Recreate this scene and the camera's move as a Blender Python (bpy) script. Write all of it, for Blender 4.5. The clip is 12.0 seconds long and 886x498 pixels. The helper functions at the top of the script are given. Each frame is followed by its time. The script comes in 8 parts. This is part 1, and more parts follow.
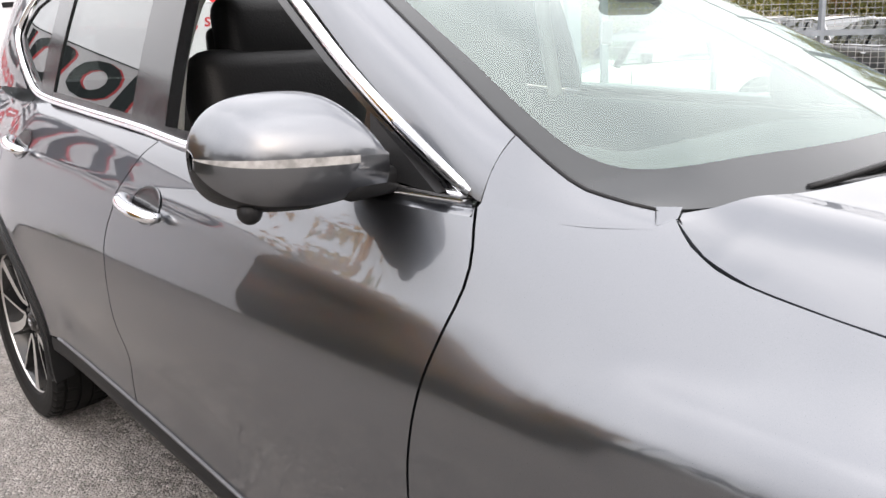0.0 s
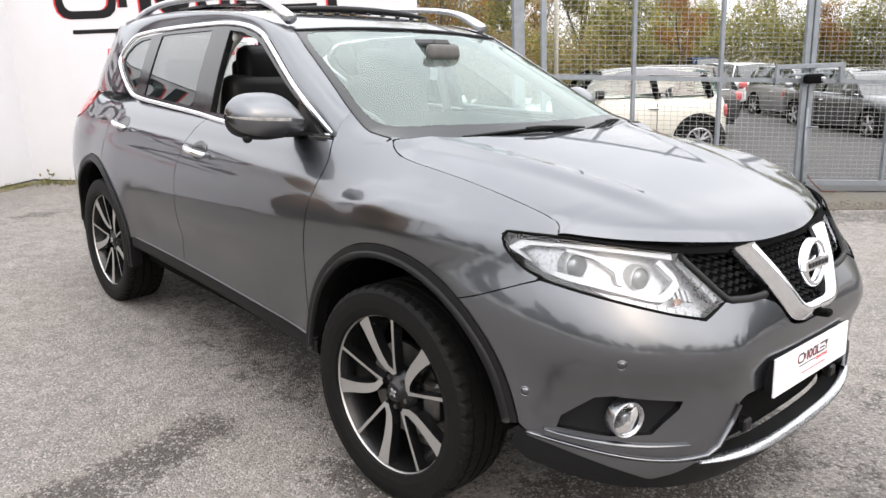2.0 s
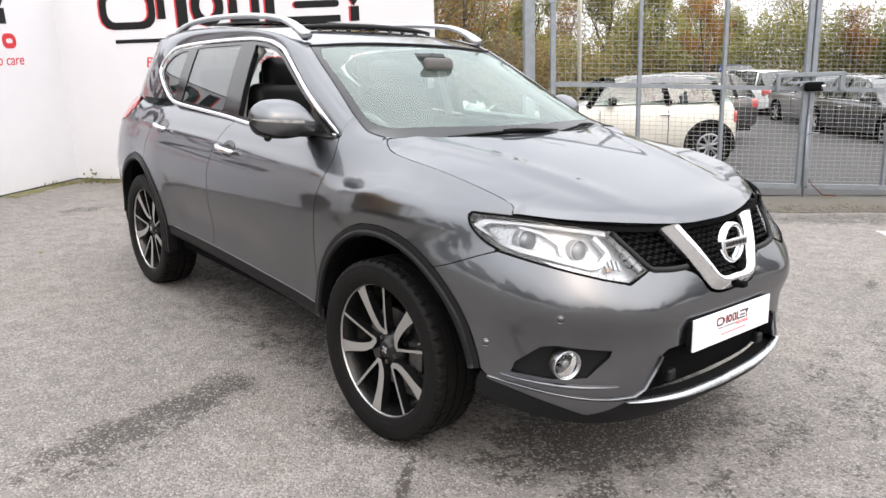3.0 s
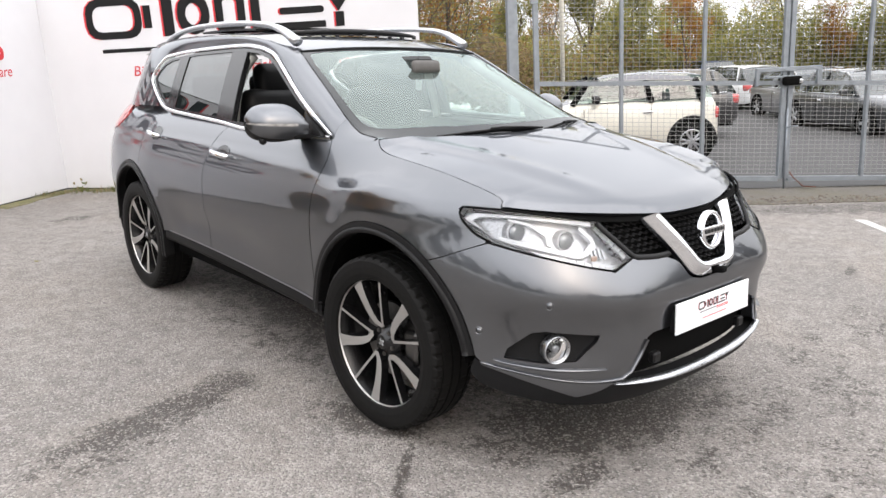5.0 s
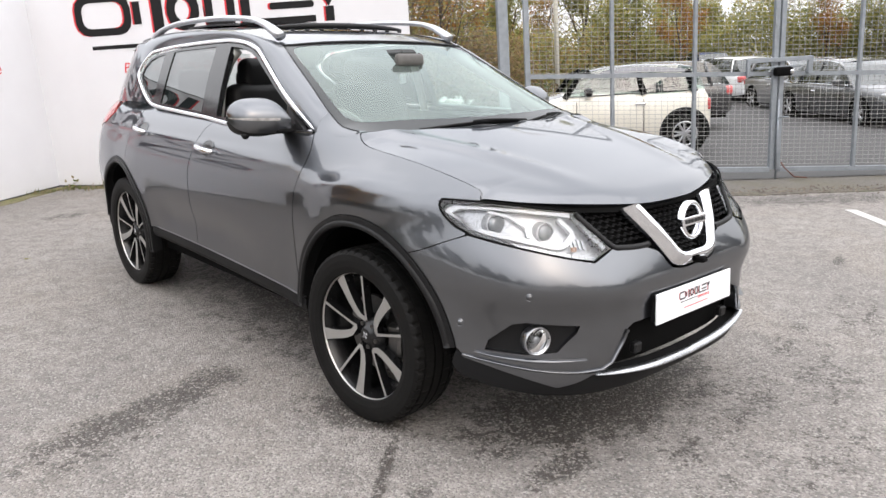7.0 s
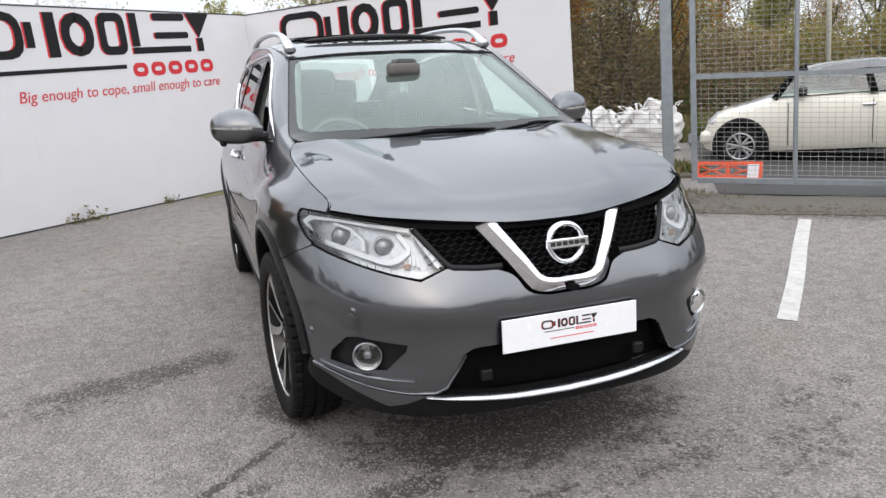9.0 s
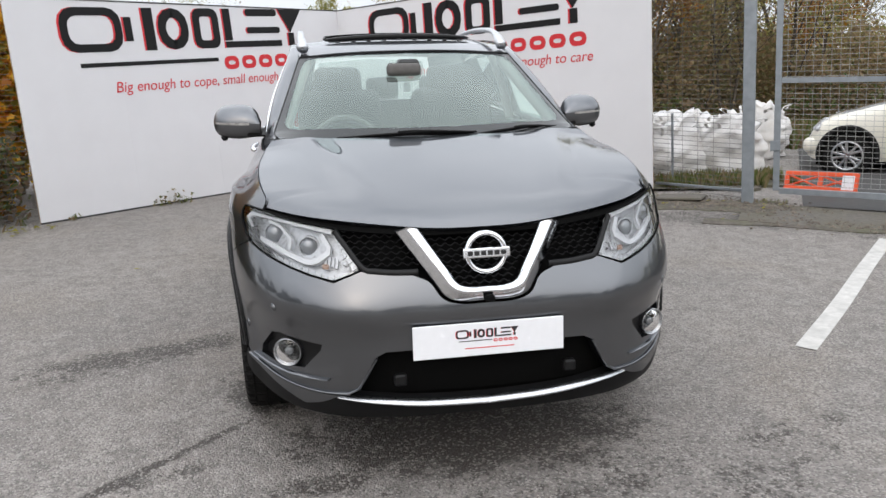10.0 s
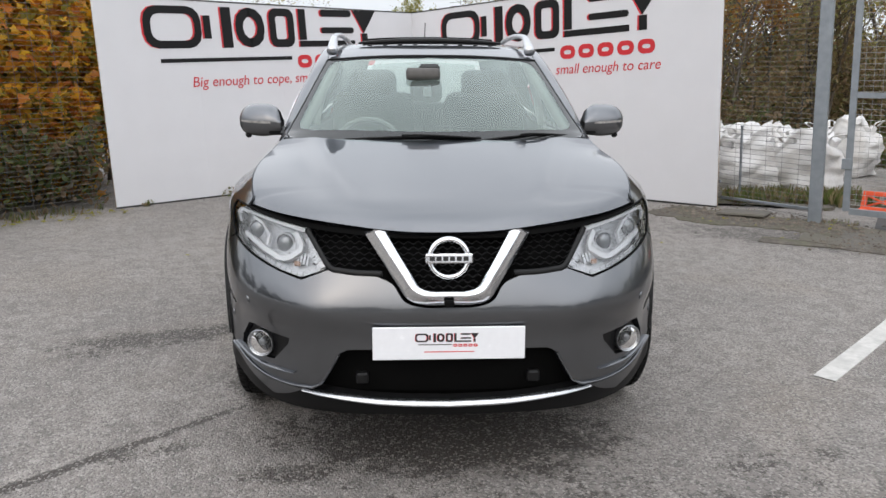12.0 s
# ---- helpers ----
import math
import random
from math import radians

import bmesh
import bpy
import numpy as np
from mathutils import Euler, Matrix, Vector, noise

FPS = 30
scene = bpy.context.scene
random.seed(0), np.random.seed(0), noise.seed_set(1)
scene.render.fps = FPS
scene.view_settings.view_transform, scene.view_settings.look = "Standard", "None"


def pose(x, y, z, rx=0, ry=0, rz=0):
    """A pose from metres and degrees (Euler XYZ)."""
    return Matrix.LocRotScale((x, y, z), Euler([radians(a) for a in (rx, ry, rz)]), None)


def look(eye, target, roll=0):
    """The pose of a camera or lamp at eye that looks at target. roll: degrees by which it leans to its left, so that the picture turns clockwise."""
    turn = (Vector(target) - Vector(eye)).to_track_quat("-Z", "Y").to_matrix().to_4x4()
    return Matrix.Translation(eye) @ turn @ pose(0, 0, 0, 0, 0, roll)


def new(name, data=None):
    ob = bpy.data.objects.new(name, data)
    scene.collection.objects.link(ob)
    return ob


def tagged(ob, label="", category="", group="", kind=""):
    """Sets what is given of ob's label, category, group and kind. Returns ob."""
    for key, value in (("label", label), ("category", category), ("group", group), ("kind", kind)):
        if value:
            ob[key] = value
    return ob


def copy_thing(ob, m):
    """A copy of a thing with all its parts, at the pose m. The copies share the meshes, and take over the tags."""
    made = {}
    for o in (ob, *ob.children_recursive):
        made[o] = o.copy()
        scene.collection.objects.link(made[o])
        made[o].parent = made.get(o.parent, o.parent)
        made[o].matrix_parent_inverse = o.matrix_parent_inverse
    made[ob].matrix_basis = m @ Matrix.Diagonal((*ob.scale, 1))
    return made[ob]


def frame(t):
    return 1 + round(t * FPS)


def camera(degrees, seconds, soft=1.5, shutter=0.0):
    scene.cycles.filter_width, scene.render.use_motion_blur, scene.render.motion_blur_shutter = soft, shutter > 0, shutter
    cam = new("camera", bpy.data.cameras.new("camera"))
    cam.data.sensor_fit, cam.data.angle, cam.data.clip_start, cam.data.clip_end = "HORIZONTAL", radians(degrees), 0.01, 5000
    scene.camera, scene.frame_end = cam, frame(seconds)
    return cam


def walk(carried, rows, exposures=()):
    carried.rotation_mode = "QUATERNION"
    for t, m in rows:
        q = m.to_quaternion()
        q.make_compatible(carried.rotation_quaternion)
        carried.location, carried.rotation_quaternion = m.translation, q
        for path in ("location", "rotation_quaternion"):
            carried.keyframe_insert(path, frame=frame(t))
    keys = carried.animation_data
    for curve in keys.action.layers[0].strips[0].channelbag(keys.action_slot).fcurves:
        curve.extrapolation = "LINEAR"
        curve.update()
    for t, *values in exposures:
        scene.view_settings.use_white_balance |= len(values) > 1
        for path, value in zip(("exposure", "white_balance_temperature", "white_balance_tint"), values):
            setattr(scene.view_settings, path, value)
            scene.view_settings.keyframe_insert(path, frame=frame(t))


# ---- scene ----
import mathutils
import mathutils.geometry

cam = camera(61.2, 12.0)
# seconds, eye, turn in degrees
PATH = [
    (0.0, (-1.416, -0.279, 1.427), (73.23, 4.15, -44.04)),
    (0.5, (-1.703, -0.693, 1.421), (75.13, 2.57, -44.70)),
    (1.0, (-1.880, -1.095, 1.416), (75.54, 3.27, -44.22)),
    (1.5, (-2.005, -1.495, 1.450), (75.36, 1.83, -43.62)),
    (2.0, (-2.212, -1.806, 1.455), (75.58, 1.96, -42.55)),
    (2.5, (-2.333, -2.066, 1.470), (76.48, 2.36, -42.04)),
    (3.0, (-2.414, -2.282, 1.477), (76.08, 1.88, -40.30)),
    (5.0, (-2.505, -2.364, 1.476), (76.21, 3.10, -41.50)),
    (5.5, (-2.505, -2.369, 1.475), (76.27, 3.20, -41.53)),
    (6.0, (-2.510, -2.369, 1.477), (76.21, 3.22, -41.35)),
    (6.5, (-2.510, -2.369, 1.475), (76.10, 3.25, -41.35)),
    (7.0, (-2.462, -2.409, 1.465), (75.79, 3.60, -41.79)),
    (9.0, (-1.175, -3.157, 1.392), (77.42, 5.07, -20.34)),
    (9.5, (-0.847, -3.264, 1.366), (78.40, 5.04, -15.86)),
    (10.0, (-0.506, -3.327, 1.371), (77.79, 3.92, -10.33)),
    (10.5, (-0.219, -3.413, 1.368), (78.18, 2.69, -4.90)),
    (11.0, (-0.100, -3.419, 1.364), (78.13, 2.13, -3.26)),
    (11.5, (-0.094, -3.411, 1.360), (77.70, 1.84, -2.83)),
    (12.0, (-0.089, -3.412, 1.367), (78.30, 2.20, -2.88)),
]
walk(cam, [(t, pose(*eye, *turn)) for t, eye, turn in PATH],
     exposures=[(0.0, 0.90, 6850, 14), (0.5, 0.77, 6800, 13), (1.5, 0.70, 6760, 12), (3.0, 0.63, 6740, 12), (7.0, 0.56, 6700, 12), (9.0, 0.13, 6500, 10), (10.5, 0.01, 6500, 10), (12.0, -0.05, 6500, 10)])

# ---- overcast daylight ----
world = bpy.data.worlds.new("world")
scene.world = world
world.use_nodes = True
sky = world.node_tree.nodes.new("ShaderNodeTexSky")
sky.sky_type, sky.sun_disc = "NISHITA", False
sky.sun_elevation, sky.sun_rotation = radians(38), radians(200)
sky.air_density, sky.dust_density, sky.ozone_density = 1.0, 6.0, 1.0
# a cloud sheet over the clear sky: white from above, a little brighter overhead
grey = world.node_tree.nodes.new("ShaderNodeMix")
grey.data_type = "RGBA"
grey.inputs[0].default_value = 0.8
clouds = world.node_tree.nodes.new("ShaderNodeTexNoise")
clouds.inputs["Scale"].default_value, clouds.inputs["Detail"].default_value = 2.2, 5
ramp = world.node_tree.nodes.new("ShaderNodeValToRGB")
ramp.color_ramp.elements[0].position, ramp.color_ramp.elements[0].color = 0.30, (8.8, 9.25, 9.9, 1)
ramp.color_ramp.elements[1].position, ramp.color_ramp.elements[1].color = 0.72, (15.0, 15.4, 15.9, 1)
world.node_tree.links.new(clouds.outputs["Fac"], ramp.inputs[0])
world.node_tree.links.new(sky.outputs[0], grey.inputs[6])
world.node_tree.links.new(ramp.outputs[0], grey.inputs[7])
# an overcast sky is about twice as bright overhead as at the horizon
way = world.node_tree.nodes.new("ShaderNodeTexCoord")
up = world.node_tree.nodes.new("ShaderNodeSeparateXYZ")
world.node_tree.links.new(way.outputs["Generated"], up.inputs[0])
rise = world.node_tree.nodes.new("ShaderNodeMapRange")
for key, value in zip(("From Min", "From Max", "To Min", "To Max"), (0.0, 1.0, 0.62, 1.38)):
    rise.inputs[key].default_value = value
world.node_tree.links.new(up.outputs["Z"], rise.inputs["Value"])
dome = world.node_tree.nodes.new("ShaderNodeVectorMath")
dome.operation = "SCALE"
world.node_tree.links.new(grey.outputs[2], dome.inputs[0])
world.node_tree.links.new(rise.outputs["Result"], dome.inputs["Scale"])
back = world.node_tree.nodes["Background"]
world.node_tree.links.new(dome.outputs["Vector"], back.inputs[0])
back.inputs[1].default_value = 0.15
sun = new("sun", bpy.data.lights.new("sun", "SUN"))
sun.data.energy, sun.data.angle, sun.data.color = 0.5, radians(80), (1.0, 0.985, 0.965)
sun.matrix_world = look((3.0, -8.0, 8.0), (0, 0, 0))


# ---- materials ----
def material(name, base, rough=0.5, metal=0.0, vary=0.12, grain=40.0, bump=0.0, coat=0.0, spec=0.5, blotch=0.0, blotch_scale=1.5,
             dark=None, per_object=0.0):
    """A procedural surface: two scales of colour variation, roughness variation and fine relief."""
    m = bpy.data.materials.new(name)
    m.use_nodes = True
    nt = m.node_tree
    bsdf = nt.nodes["Principled BSDF"]
    tex = nt.nodes.new("ShaderNodeTexCoord")
    fine = nt.nodes.new("ShaderNodeTexNoise")
    fine.inputs["Scale"].default_value, fine.inputs["Detail"].default_value = grain, 6
    nt.links.new(tex.outputs["Object"], fine.inputs["Vector"])
    ramp = nt.nodes.new("ShaderNodeMapRange")
    ramp.inputs["From Min"].default_value, ramp.inputs["From Max"].default_value = 0.3, 0.7
    ramp.inputs["To Min"].default_value, ramp.inputs["To Max"].default_value = 1 - vary, 1 + vary
    nt.links.new(fine.outputs["Fac"], ramp.inputs["Value"])
    scale = nt.nodes.new("ShaderNodeVectorMath")
    scale.operation = "SCALE"
    scale.inputs[0].default_value = base
    nt.links.new(ramp.outputs["Result"], scale.inputs["Scale"])
    colour = scale.outputs["Vector"]
    if blotch:
        big = nt.nodes.new("ShaderNodeTexNoise")
        big.inputs["Scale"].default_value, big.inputs["Detail"].default_value = blotch_scale, 4
        nt.links.new(tex.outputs["Object"], big.inputs["Vector"])
        fac = nt.nodes.new("ShaderNodeMapRange")
        fac.inputs["From Min"].default_value, fac.inputs["From Max"].default_value = 0.42, 0.68
        fac.inputs["To Min"].default_value, fac.inputs["To Max"].default_value = 0, blotch
        nt.links.new(big.outputs["Fac"], fac.inputs["Value"])
        mix = nt.nodes.new("ShaderNodeMix")
        mix.data_type = "RGBA"
        nt.links.new(fac.outputs["Result"], mix.inputs[0])
        nt.links.new(colour, mix.inputs[6])
        mix.inputs[7].default_value = (*(dark or [c * 0.5 for c in base]), 1)
        colour = mix.outputs[2]
    if per_object:
        info = nt.nodes.new("ShaderNodeObjectInfo")
        val = nt.nodes.new("ShaderNodeMapRange")
        val.inputs["To Min"].default_value, val.inputs["To Max"].default_value = 1 - per_object, 1 + per_object
        nt.links.new(info.outputs["Random"], val.inputs["Value"])
        s2 = nt.nodes.new("ShaderNodeVectorMath")
        s2.operation = "SCALE"
        nt.links.new(colour, s2.inputs[0])
        nt.links.new(val.outputs["Result"], s2.inputs["Scale"])
        colour = s2.outputs["Vector"]
    nt.links.new(colour, bsdf.inputs["Base Color"])
    rr = nt.nodes.new("ShaderNodeMapRange")
    rr.inputs["To Min"].default_value, rr.inputs["To Max"].default_value = max(0.0, rough - 0.06), min(1.0, rough + 0.06)
    nt.links.new(fine.outputs["Fac"], rr.inputs["Value"])
    nt.links.new(rr.outputs["Result"], bsdf.inputs["Roughness"])
    bsdf.inputs["Metallic"].default_value = metal
    bsdf.inputs["Specular IOR Level"].default_value = spec
    bsdf.inputs["Coat Weight"].default_value = coat
    bsdf.inputs["Coat Roughness"].default_value = 0.02
    if bump:
        b = nt.nodes.new("ShaderNodeBump")
        b.inputs["Strength"].default_value, b.inputs["Distance"].default_value = 1.0, bump
        nt.links.new(fine.outputs["Fac"], b.inputs["Height"])
        nt.links.new(b.outputs["Normal"], bsdf.inputs["Normal"])
    return m


def glass(name, colour, rough=0.0, body=0.0, dark=(0.02, 0.03, 0.03), ior=1.55, sheen=(1, 1, 1), even=0.0):
    """Thin sheet glass: tinted see-through with a mirror-like surface; body: how much of a diffuse film, coloured dark,
    it carries.
    """
    m = bpy.data.materials.new(name)
    m.use_nodes = True
    nt = m.node_tree
    nt.nodes.remove(nt.nodes["Principled BSDF"])
    out = nt.nodes["Material Output"]
    clear = nt.nodes.new("ShaderNodeBsdfTransparent")
    clear.inputs["Color"].default_value = (*colour, 1)
    film = nt.nodes.new("ShaderNodeBsdfDiffuse")
    film.inputs["Color"].default_value = (*dark, 1)
    a = nt.nodes.new("ShaderNodeMixShader")
    a.inputs[0].default_value = body
    nt.links.new(clear.outputs[0], a.inputs[1])
    nt.links.new(film.outputs[0], a.inputs[2])
    shine = nt.nodes.new("ShaderNodeBsdfGlossy")
    shine.inputs["Roughness"].default_value = rough
    shine.inputs["Color"].default_value = (*sheen, 1)
    fres = nt.nodes.new("ShaderNodeFresnel")
    fres.inputs["IOR"].default_value = ior
    b = nt.nodes.new("ShaderNodeMixShader")
    if even:
        b.inputs[0].default_value = even
    else:
        nt.links.new(fres.outputs[0], b.inputs[0])
    nt.links.new(a.outputs[0], b.inputs[1])
    nt.links.new(shine.outputs[0], b.inputs[2])
    nt.links.new(b.outputs[0], out.inputs["Surface"])
    return m


PAINT = material("grey_metallic_paint", (0.115, 0.120, 0.131), rough=0.30, metal=1.0, vary=0.06, grain=900, coat=1.0)
PAINT.node_tree.nodes["Principled BSDF"].inputs["Coat IOR"].default_value = 1.68
PAINT.node_tree.nodes["Principled BSDF"].inputs["Specular Tint"].default_value = (0.55, 0.56, 0.58, 1)
CLAD = material("black_grained_plastic", (0.009, 0.009, 0.0095), rough=0.42, spec=0.2, grain=300, bump=0.0004)
GLOSS_BLACK = material("gloss_black_plastic", (0.012, 0.012, 0.013), rough=0.12, vary=0.05)
DARK = material("matt_black", (0.003, 0.003, 0.003), rough=0.9, spec=0.1)
SKIRT = material("dark_grey_plastic", (0.008, 0.008, 0.0085), rough=0.5, spec=0.14, grain=300)
CHROME = material("chrome", (0.82, 0.83, 0.85), rough=0.08, metal=1.0, vary=0.02)
DULL = material("dull_metal_strip", (0.12, 0.12, 0.125), rough=0.35, metal=0.9, vary=0.1)
SATIN = material("satin_silver", (0.50, 0.51, 0.53), rough=0.28, metal=1.0, vary=0.03, grain=200)
MACHINED = material("machined_alloy", (0.50, 0.49, 0.475), rough=0.36, metal=0.8, vary=0.06, grain=250)
RUBBER = material("tyre_rubber", (0.007, 0.0068, 0.0066), rough=0.6, spec=0.13, grain=60, vary=0.25, bump=0.0006)
WHEEL_BLACK = material("gloss_black_alloy", (0.006, 0.006, 0.0065), rough=0.25, vary=0.05)
BRAKE = material("brushed_steel", (0.16, 0.155, 0.15), rough=0.35, metal=1.0, grain=90)
SEAT = material("black_leather", (0.008, 0.008, 0.0085), rough=0.5, spec=0.25, grain=180, bump=0.0008)
TRIM_GREY = material("grey_interior_trim", (0.40, 0.40, 0.37), rough=0.7, grain=120)
TRIM_DARK = material("shaded_pillar_trim", (0.17, 0.17, 0.16), rough=0.7, grain=120)
DASH = material("dark_dashboard", (0.022, 0.024, 0.024), rough=0.6, grain=200)
WHITE_PLASTIC = material("white_light_guide", (0.70, 0.71, 0.73), rough=0.2, vary=0.02)
LAMP_SILVER = material("lamp_silver_plastic", (0.50, 0.51, 0.53), rough=0.28, metal=0.35, vary=0.10, grain=120)
INDICATOR = material("clear_indicator_strip", (0.30, 0.29, 0.28), rough=0.25, vary=0.3, grain=60)
PROJECTOR = material("projector_glass", (0.20, 0.21, 0.22), rough=0.08, metal=0.5, vary=0.05, coat=1.0)
AMBER = material("amber_lens", (0.42, 0.27, 0.20), rough=0.15)
RED_LENS = material("red_lens", (0.52, 0.09, 0.09), rough=0.12, coat=1.0)
PLATE_WHITE = material("white_plate", (0.80, 0.81, 0.84), rough=0.25, vary=0.02)
INK = material("black_print", (0.012, 0.012, 0.013), rough=0.45, vary=0.05)
RED_INK = material("red_print", (0.62, 0.025, 0.03), rough=0.45, vary=0.05)
# pale film in the windscreen stands in for sky haze reflected off it
SCREEN_GLASS = glass("windscreen_glass", (0.76, 0.90, 0.85), ior=1.72, body=0.10, dark=(0.50, 0.60, 0.56), sheen=(0.90, 1.0, 0.97))
PRIVACY_GLASS = glass("privacy_glass", (0.10, 0.11, 0.11), body=0.3, ior=1.9)
REAR_GLASS = glass("rear_screen_glass", (0.66, 0.72, 0.70), even=0.08)
SIDE_GLASS = glass("side_glass", (0.75, 0.85, 0.80), even=0.10)
LAMP_GLASS = glass("clear_lamp_lens", (0.95, 0.96, 0.97))


def obj(name, verts, faces, mat, parent=None, label="", smooth=True, normals=None, mats=None, face_mats=None, edges=()):
    """One mesh object from plain lists."""
    me = bpy.data.meshes.new(name)
    me.from_pydata([tuple(v) for v in verts], [tuple(e) for e in edges], [tuple(f) for f in faces])
    for k in (mats or [mat]):
        me.materials.append(k)
    if face_mats is not None:
        me.polygons.foreach_set("material_index", face_mats)
    if smooth:
        me.polygons.foreach_set("use_smooth", [True] * len(me.polygons))
    me.update()
    if normals is not None:
        me.normals_split_custom_set_from_vertices([tuple(n) for n in normals])
    ob = new(name, me)
    if parent is not None:
        ob.parent = parent
    if label:
        tagged(ob, label)
    return ob


def part(name, bm, mat, parent, label="", smooth=False):
    """Links a bmesh as one mesh object under a thing or a part."""
    me = bpy.data.meshes.new(name)
    bm.to_mesh(me)
    bm.free()
    me.materials.append(mat)
    if smooth:
        me.polygons.foreach_set("use_smooth", [True] * len(me.polygons))
    ob = new(name, me)
    if parent is not None:
        ob.parent = parent
    if label:
        tagged(ob, label)
    return ob


def box_bm(x0, x1, y0, y1, z0, z1, bevel=0.0, bm=None, segs=1):
    own = bmesh.new()
    bmesh.ops.create_cube(own, size=1)
    for v in own.verts:
        v.co = Vector((x0 + (v.co.x + 0.5) * (x1 - x0), y0 + (v.co.y + 0.5) * (y1 - y0), z0 + (v.co.z + 0.5) * (z1 - z0)))
    if bevel:
        bmesh.ops.bevel(own, geom=own.edges[:], offset=bevel, segments=segs, profile=0.5, affect="EDGES")
    if bm is None:
        return own
    me = bpy.data.meshes.new("tmp")
    own.to_mesh(me)
    own.free()
    bm.from_mesh(me)
    bpy.data.meshes.remove(me)
    return bm


def spline(xs, ys):
    """Natural cubic spline through the points, as a vectorised function with straight ends."""
    xs, ys = np.array(xs, float), np.array(ys, float)
    n = len(xs)
    h = np.diff(xs)
    a = np.eye(n)
    b = np.zeros(n)
    for i in range(1, n - 1):
        a[i, i - 1:i + 2] = h[i - 1], 2 * (h[i - 1] + h[i]), h[i]
        b[i] = 6 * ((ys[i + 1] - ys[i]) / h[i] - (ys[i] - ys[i - 1]) / h[i - 1])
    m = np.linalg.solve(a, b)

    def f(x):
        x = np.clip(np.asarray(x, float), xs[0], xs[-1])
        i = np.clip(np.searchsorted(xs, x) - 1, 0, n - 2)
        d0, d1 = x - xs[i], xs[i + 1] - x
        return (m[i] * d1 ** 3 + m[i + 1] * d0 ** 3) / (6 * h[i]) + (ys[i] / h[i] - m[i] * h[i] / 6) * d1 + (ys[i + 1] / h[i] - m[i + 1] * h[i] / 6) * d0
    return f


def curve(pts, n=40):
    """Points along a smooth Catmull-Rom curve, evenly spaced by length."""
    p = np.array(pts, float)
    if len(p) == 2:
        return p[0] + np.linspace(0, 1, n)[:, None] * (p[1] - p[0])
    q = np.vstack([2 * p[0] - p[1], p, 2 * p[-1] - p[-2]])
    out = []
    for i in range(1, len(q) - 2):
        t = np.linspace(0, 1, 24, endpoint=False)[:, None]
        p0, p1, p2, p3 = q[i - 1:i + 3]
        out.append(0.5 * (2 * p1 + (p2 - p0) * t + (2 * p0 - 5 * p1 + 4 * p2 - p3) * t ** 2 + (3 * p1 - p0 - 3 * p2 + p3) * t ** 3))
    out = np.vstack(out + [p[-1:]])
    d = np.concatenate([[0], np.cumsum(np.linalg.norm(np.diff(out, axis=0), axis=1))])
    s = np.linspace(0, d[-1], n)
    return np.stack([np.interp(s, d, out[:, k]) for k in range(p.shape[1])], 1)


def tube(name, pts, radius, mat, parent=None, label="", sides=8, flat=1.0, closed=False, up=(0, 0, 1), taper=None):
    """A swept rod; flat squeezes it along the up direction."""
    pts = [Vector(p) for p in pts]
    n = len(pts)
    verts, faces = [], []
    for i, p in enumerate(pts):
        a, b = (pts[(i + 1) % n], pts[i - 1]) if closed else (pts[min(i + 1, n - 1)], pts[max(i - 1, 0)])
        d = (a - b).normalized()
        u = Vector(up)
        r = d.cross(u)
        if r.length < 1e-4:
            r = d.cross(Vector((1, 0, 0.3)))
        r.normalize()
        u = r.cross(d)
        k = radius * (taper(i / (n - 1)) if taper else 1)
        for j in range(sides):
            w = 2 * math.pi * j / sides
            verts.append(p + r * math.cos(w) * k + u * math.sin(w) * k * flat)
    for i in range(n if closed else n - 1):
        for j in range(sides):
            a, b = i * sides + j, i * sides + (j + 1) % sides
            c, d = ((i + 1) % n) * sides + (j + 1) % sides, ((i + 1) % n) * sides + j
            faces.append((a, b, c, d))
    if not closed:
        faces.append(tuple(range(sides))[::-1])
        faces.append(tuple(range((n - 1) * sides, n * sides)))
    return obj(name, verts, faces, mat, parent, label)


def revolve(profile, segs, axis="x", wobble=None):
    """Verts and faces of a profile of (offset along the axis, radius), turned round it."""
    verts, faces = [], []
    n = len(profile)
    for j in range(segs):
        w = 2 * math.pi * j / segs
        for i, (a, r) in enumerate(profile):
            if wobble:
                r = wobble(i, j, r)
            verts.append((a, r * math.sin(w), r * math.cos(w)))
    for j in range(segs):
        k = (j + 1) % segs
        for i in range(n - 1):
            faces.append((j * n + i, j * n + i + 1, k * n + i + 1, k * n + i))
    return verts, faces


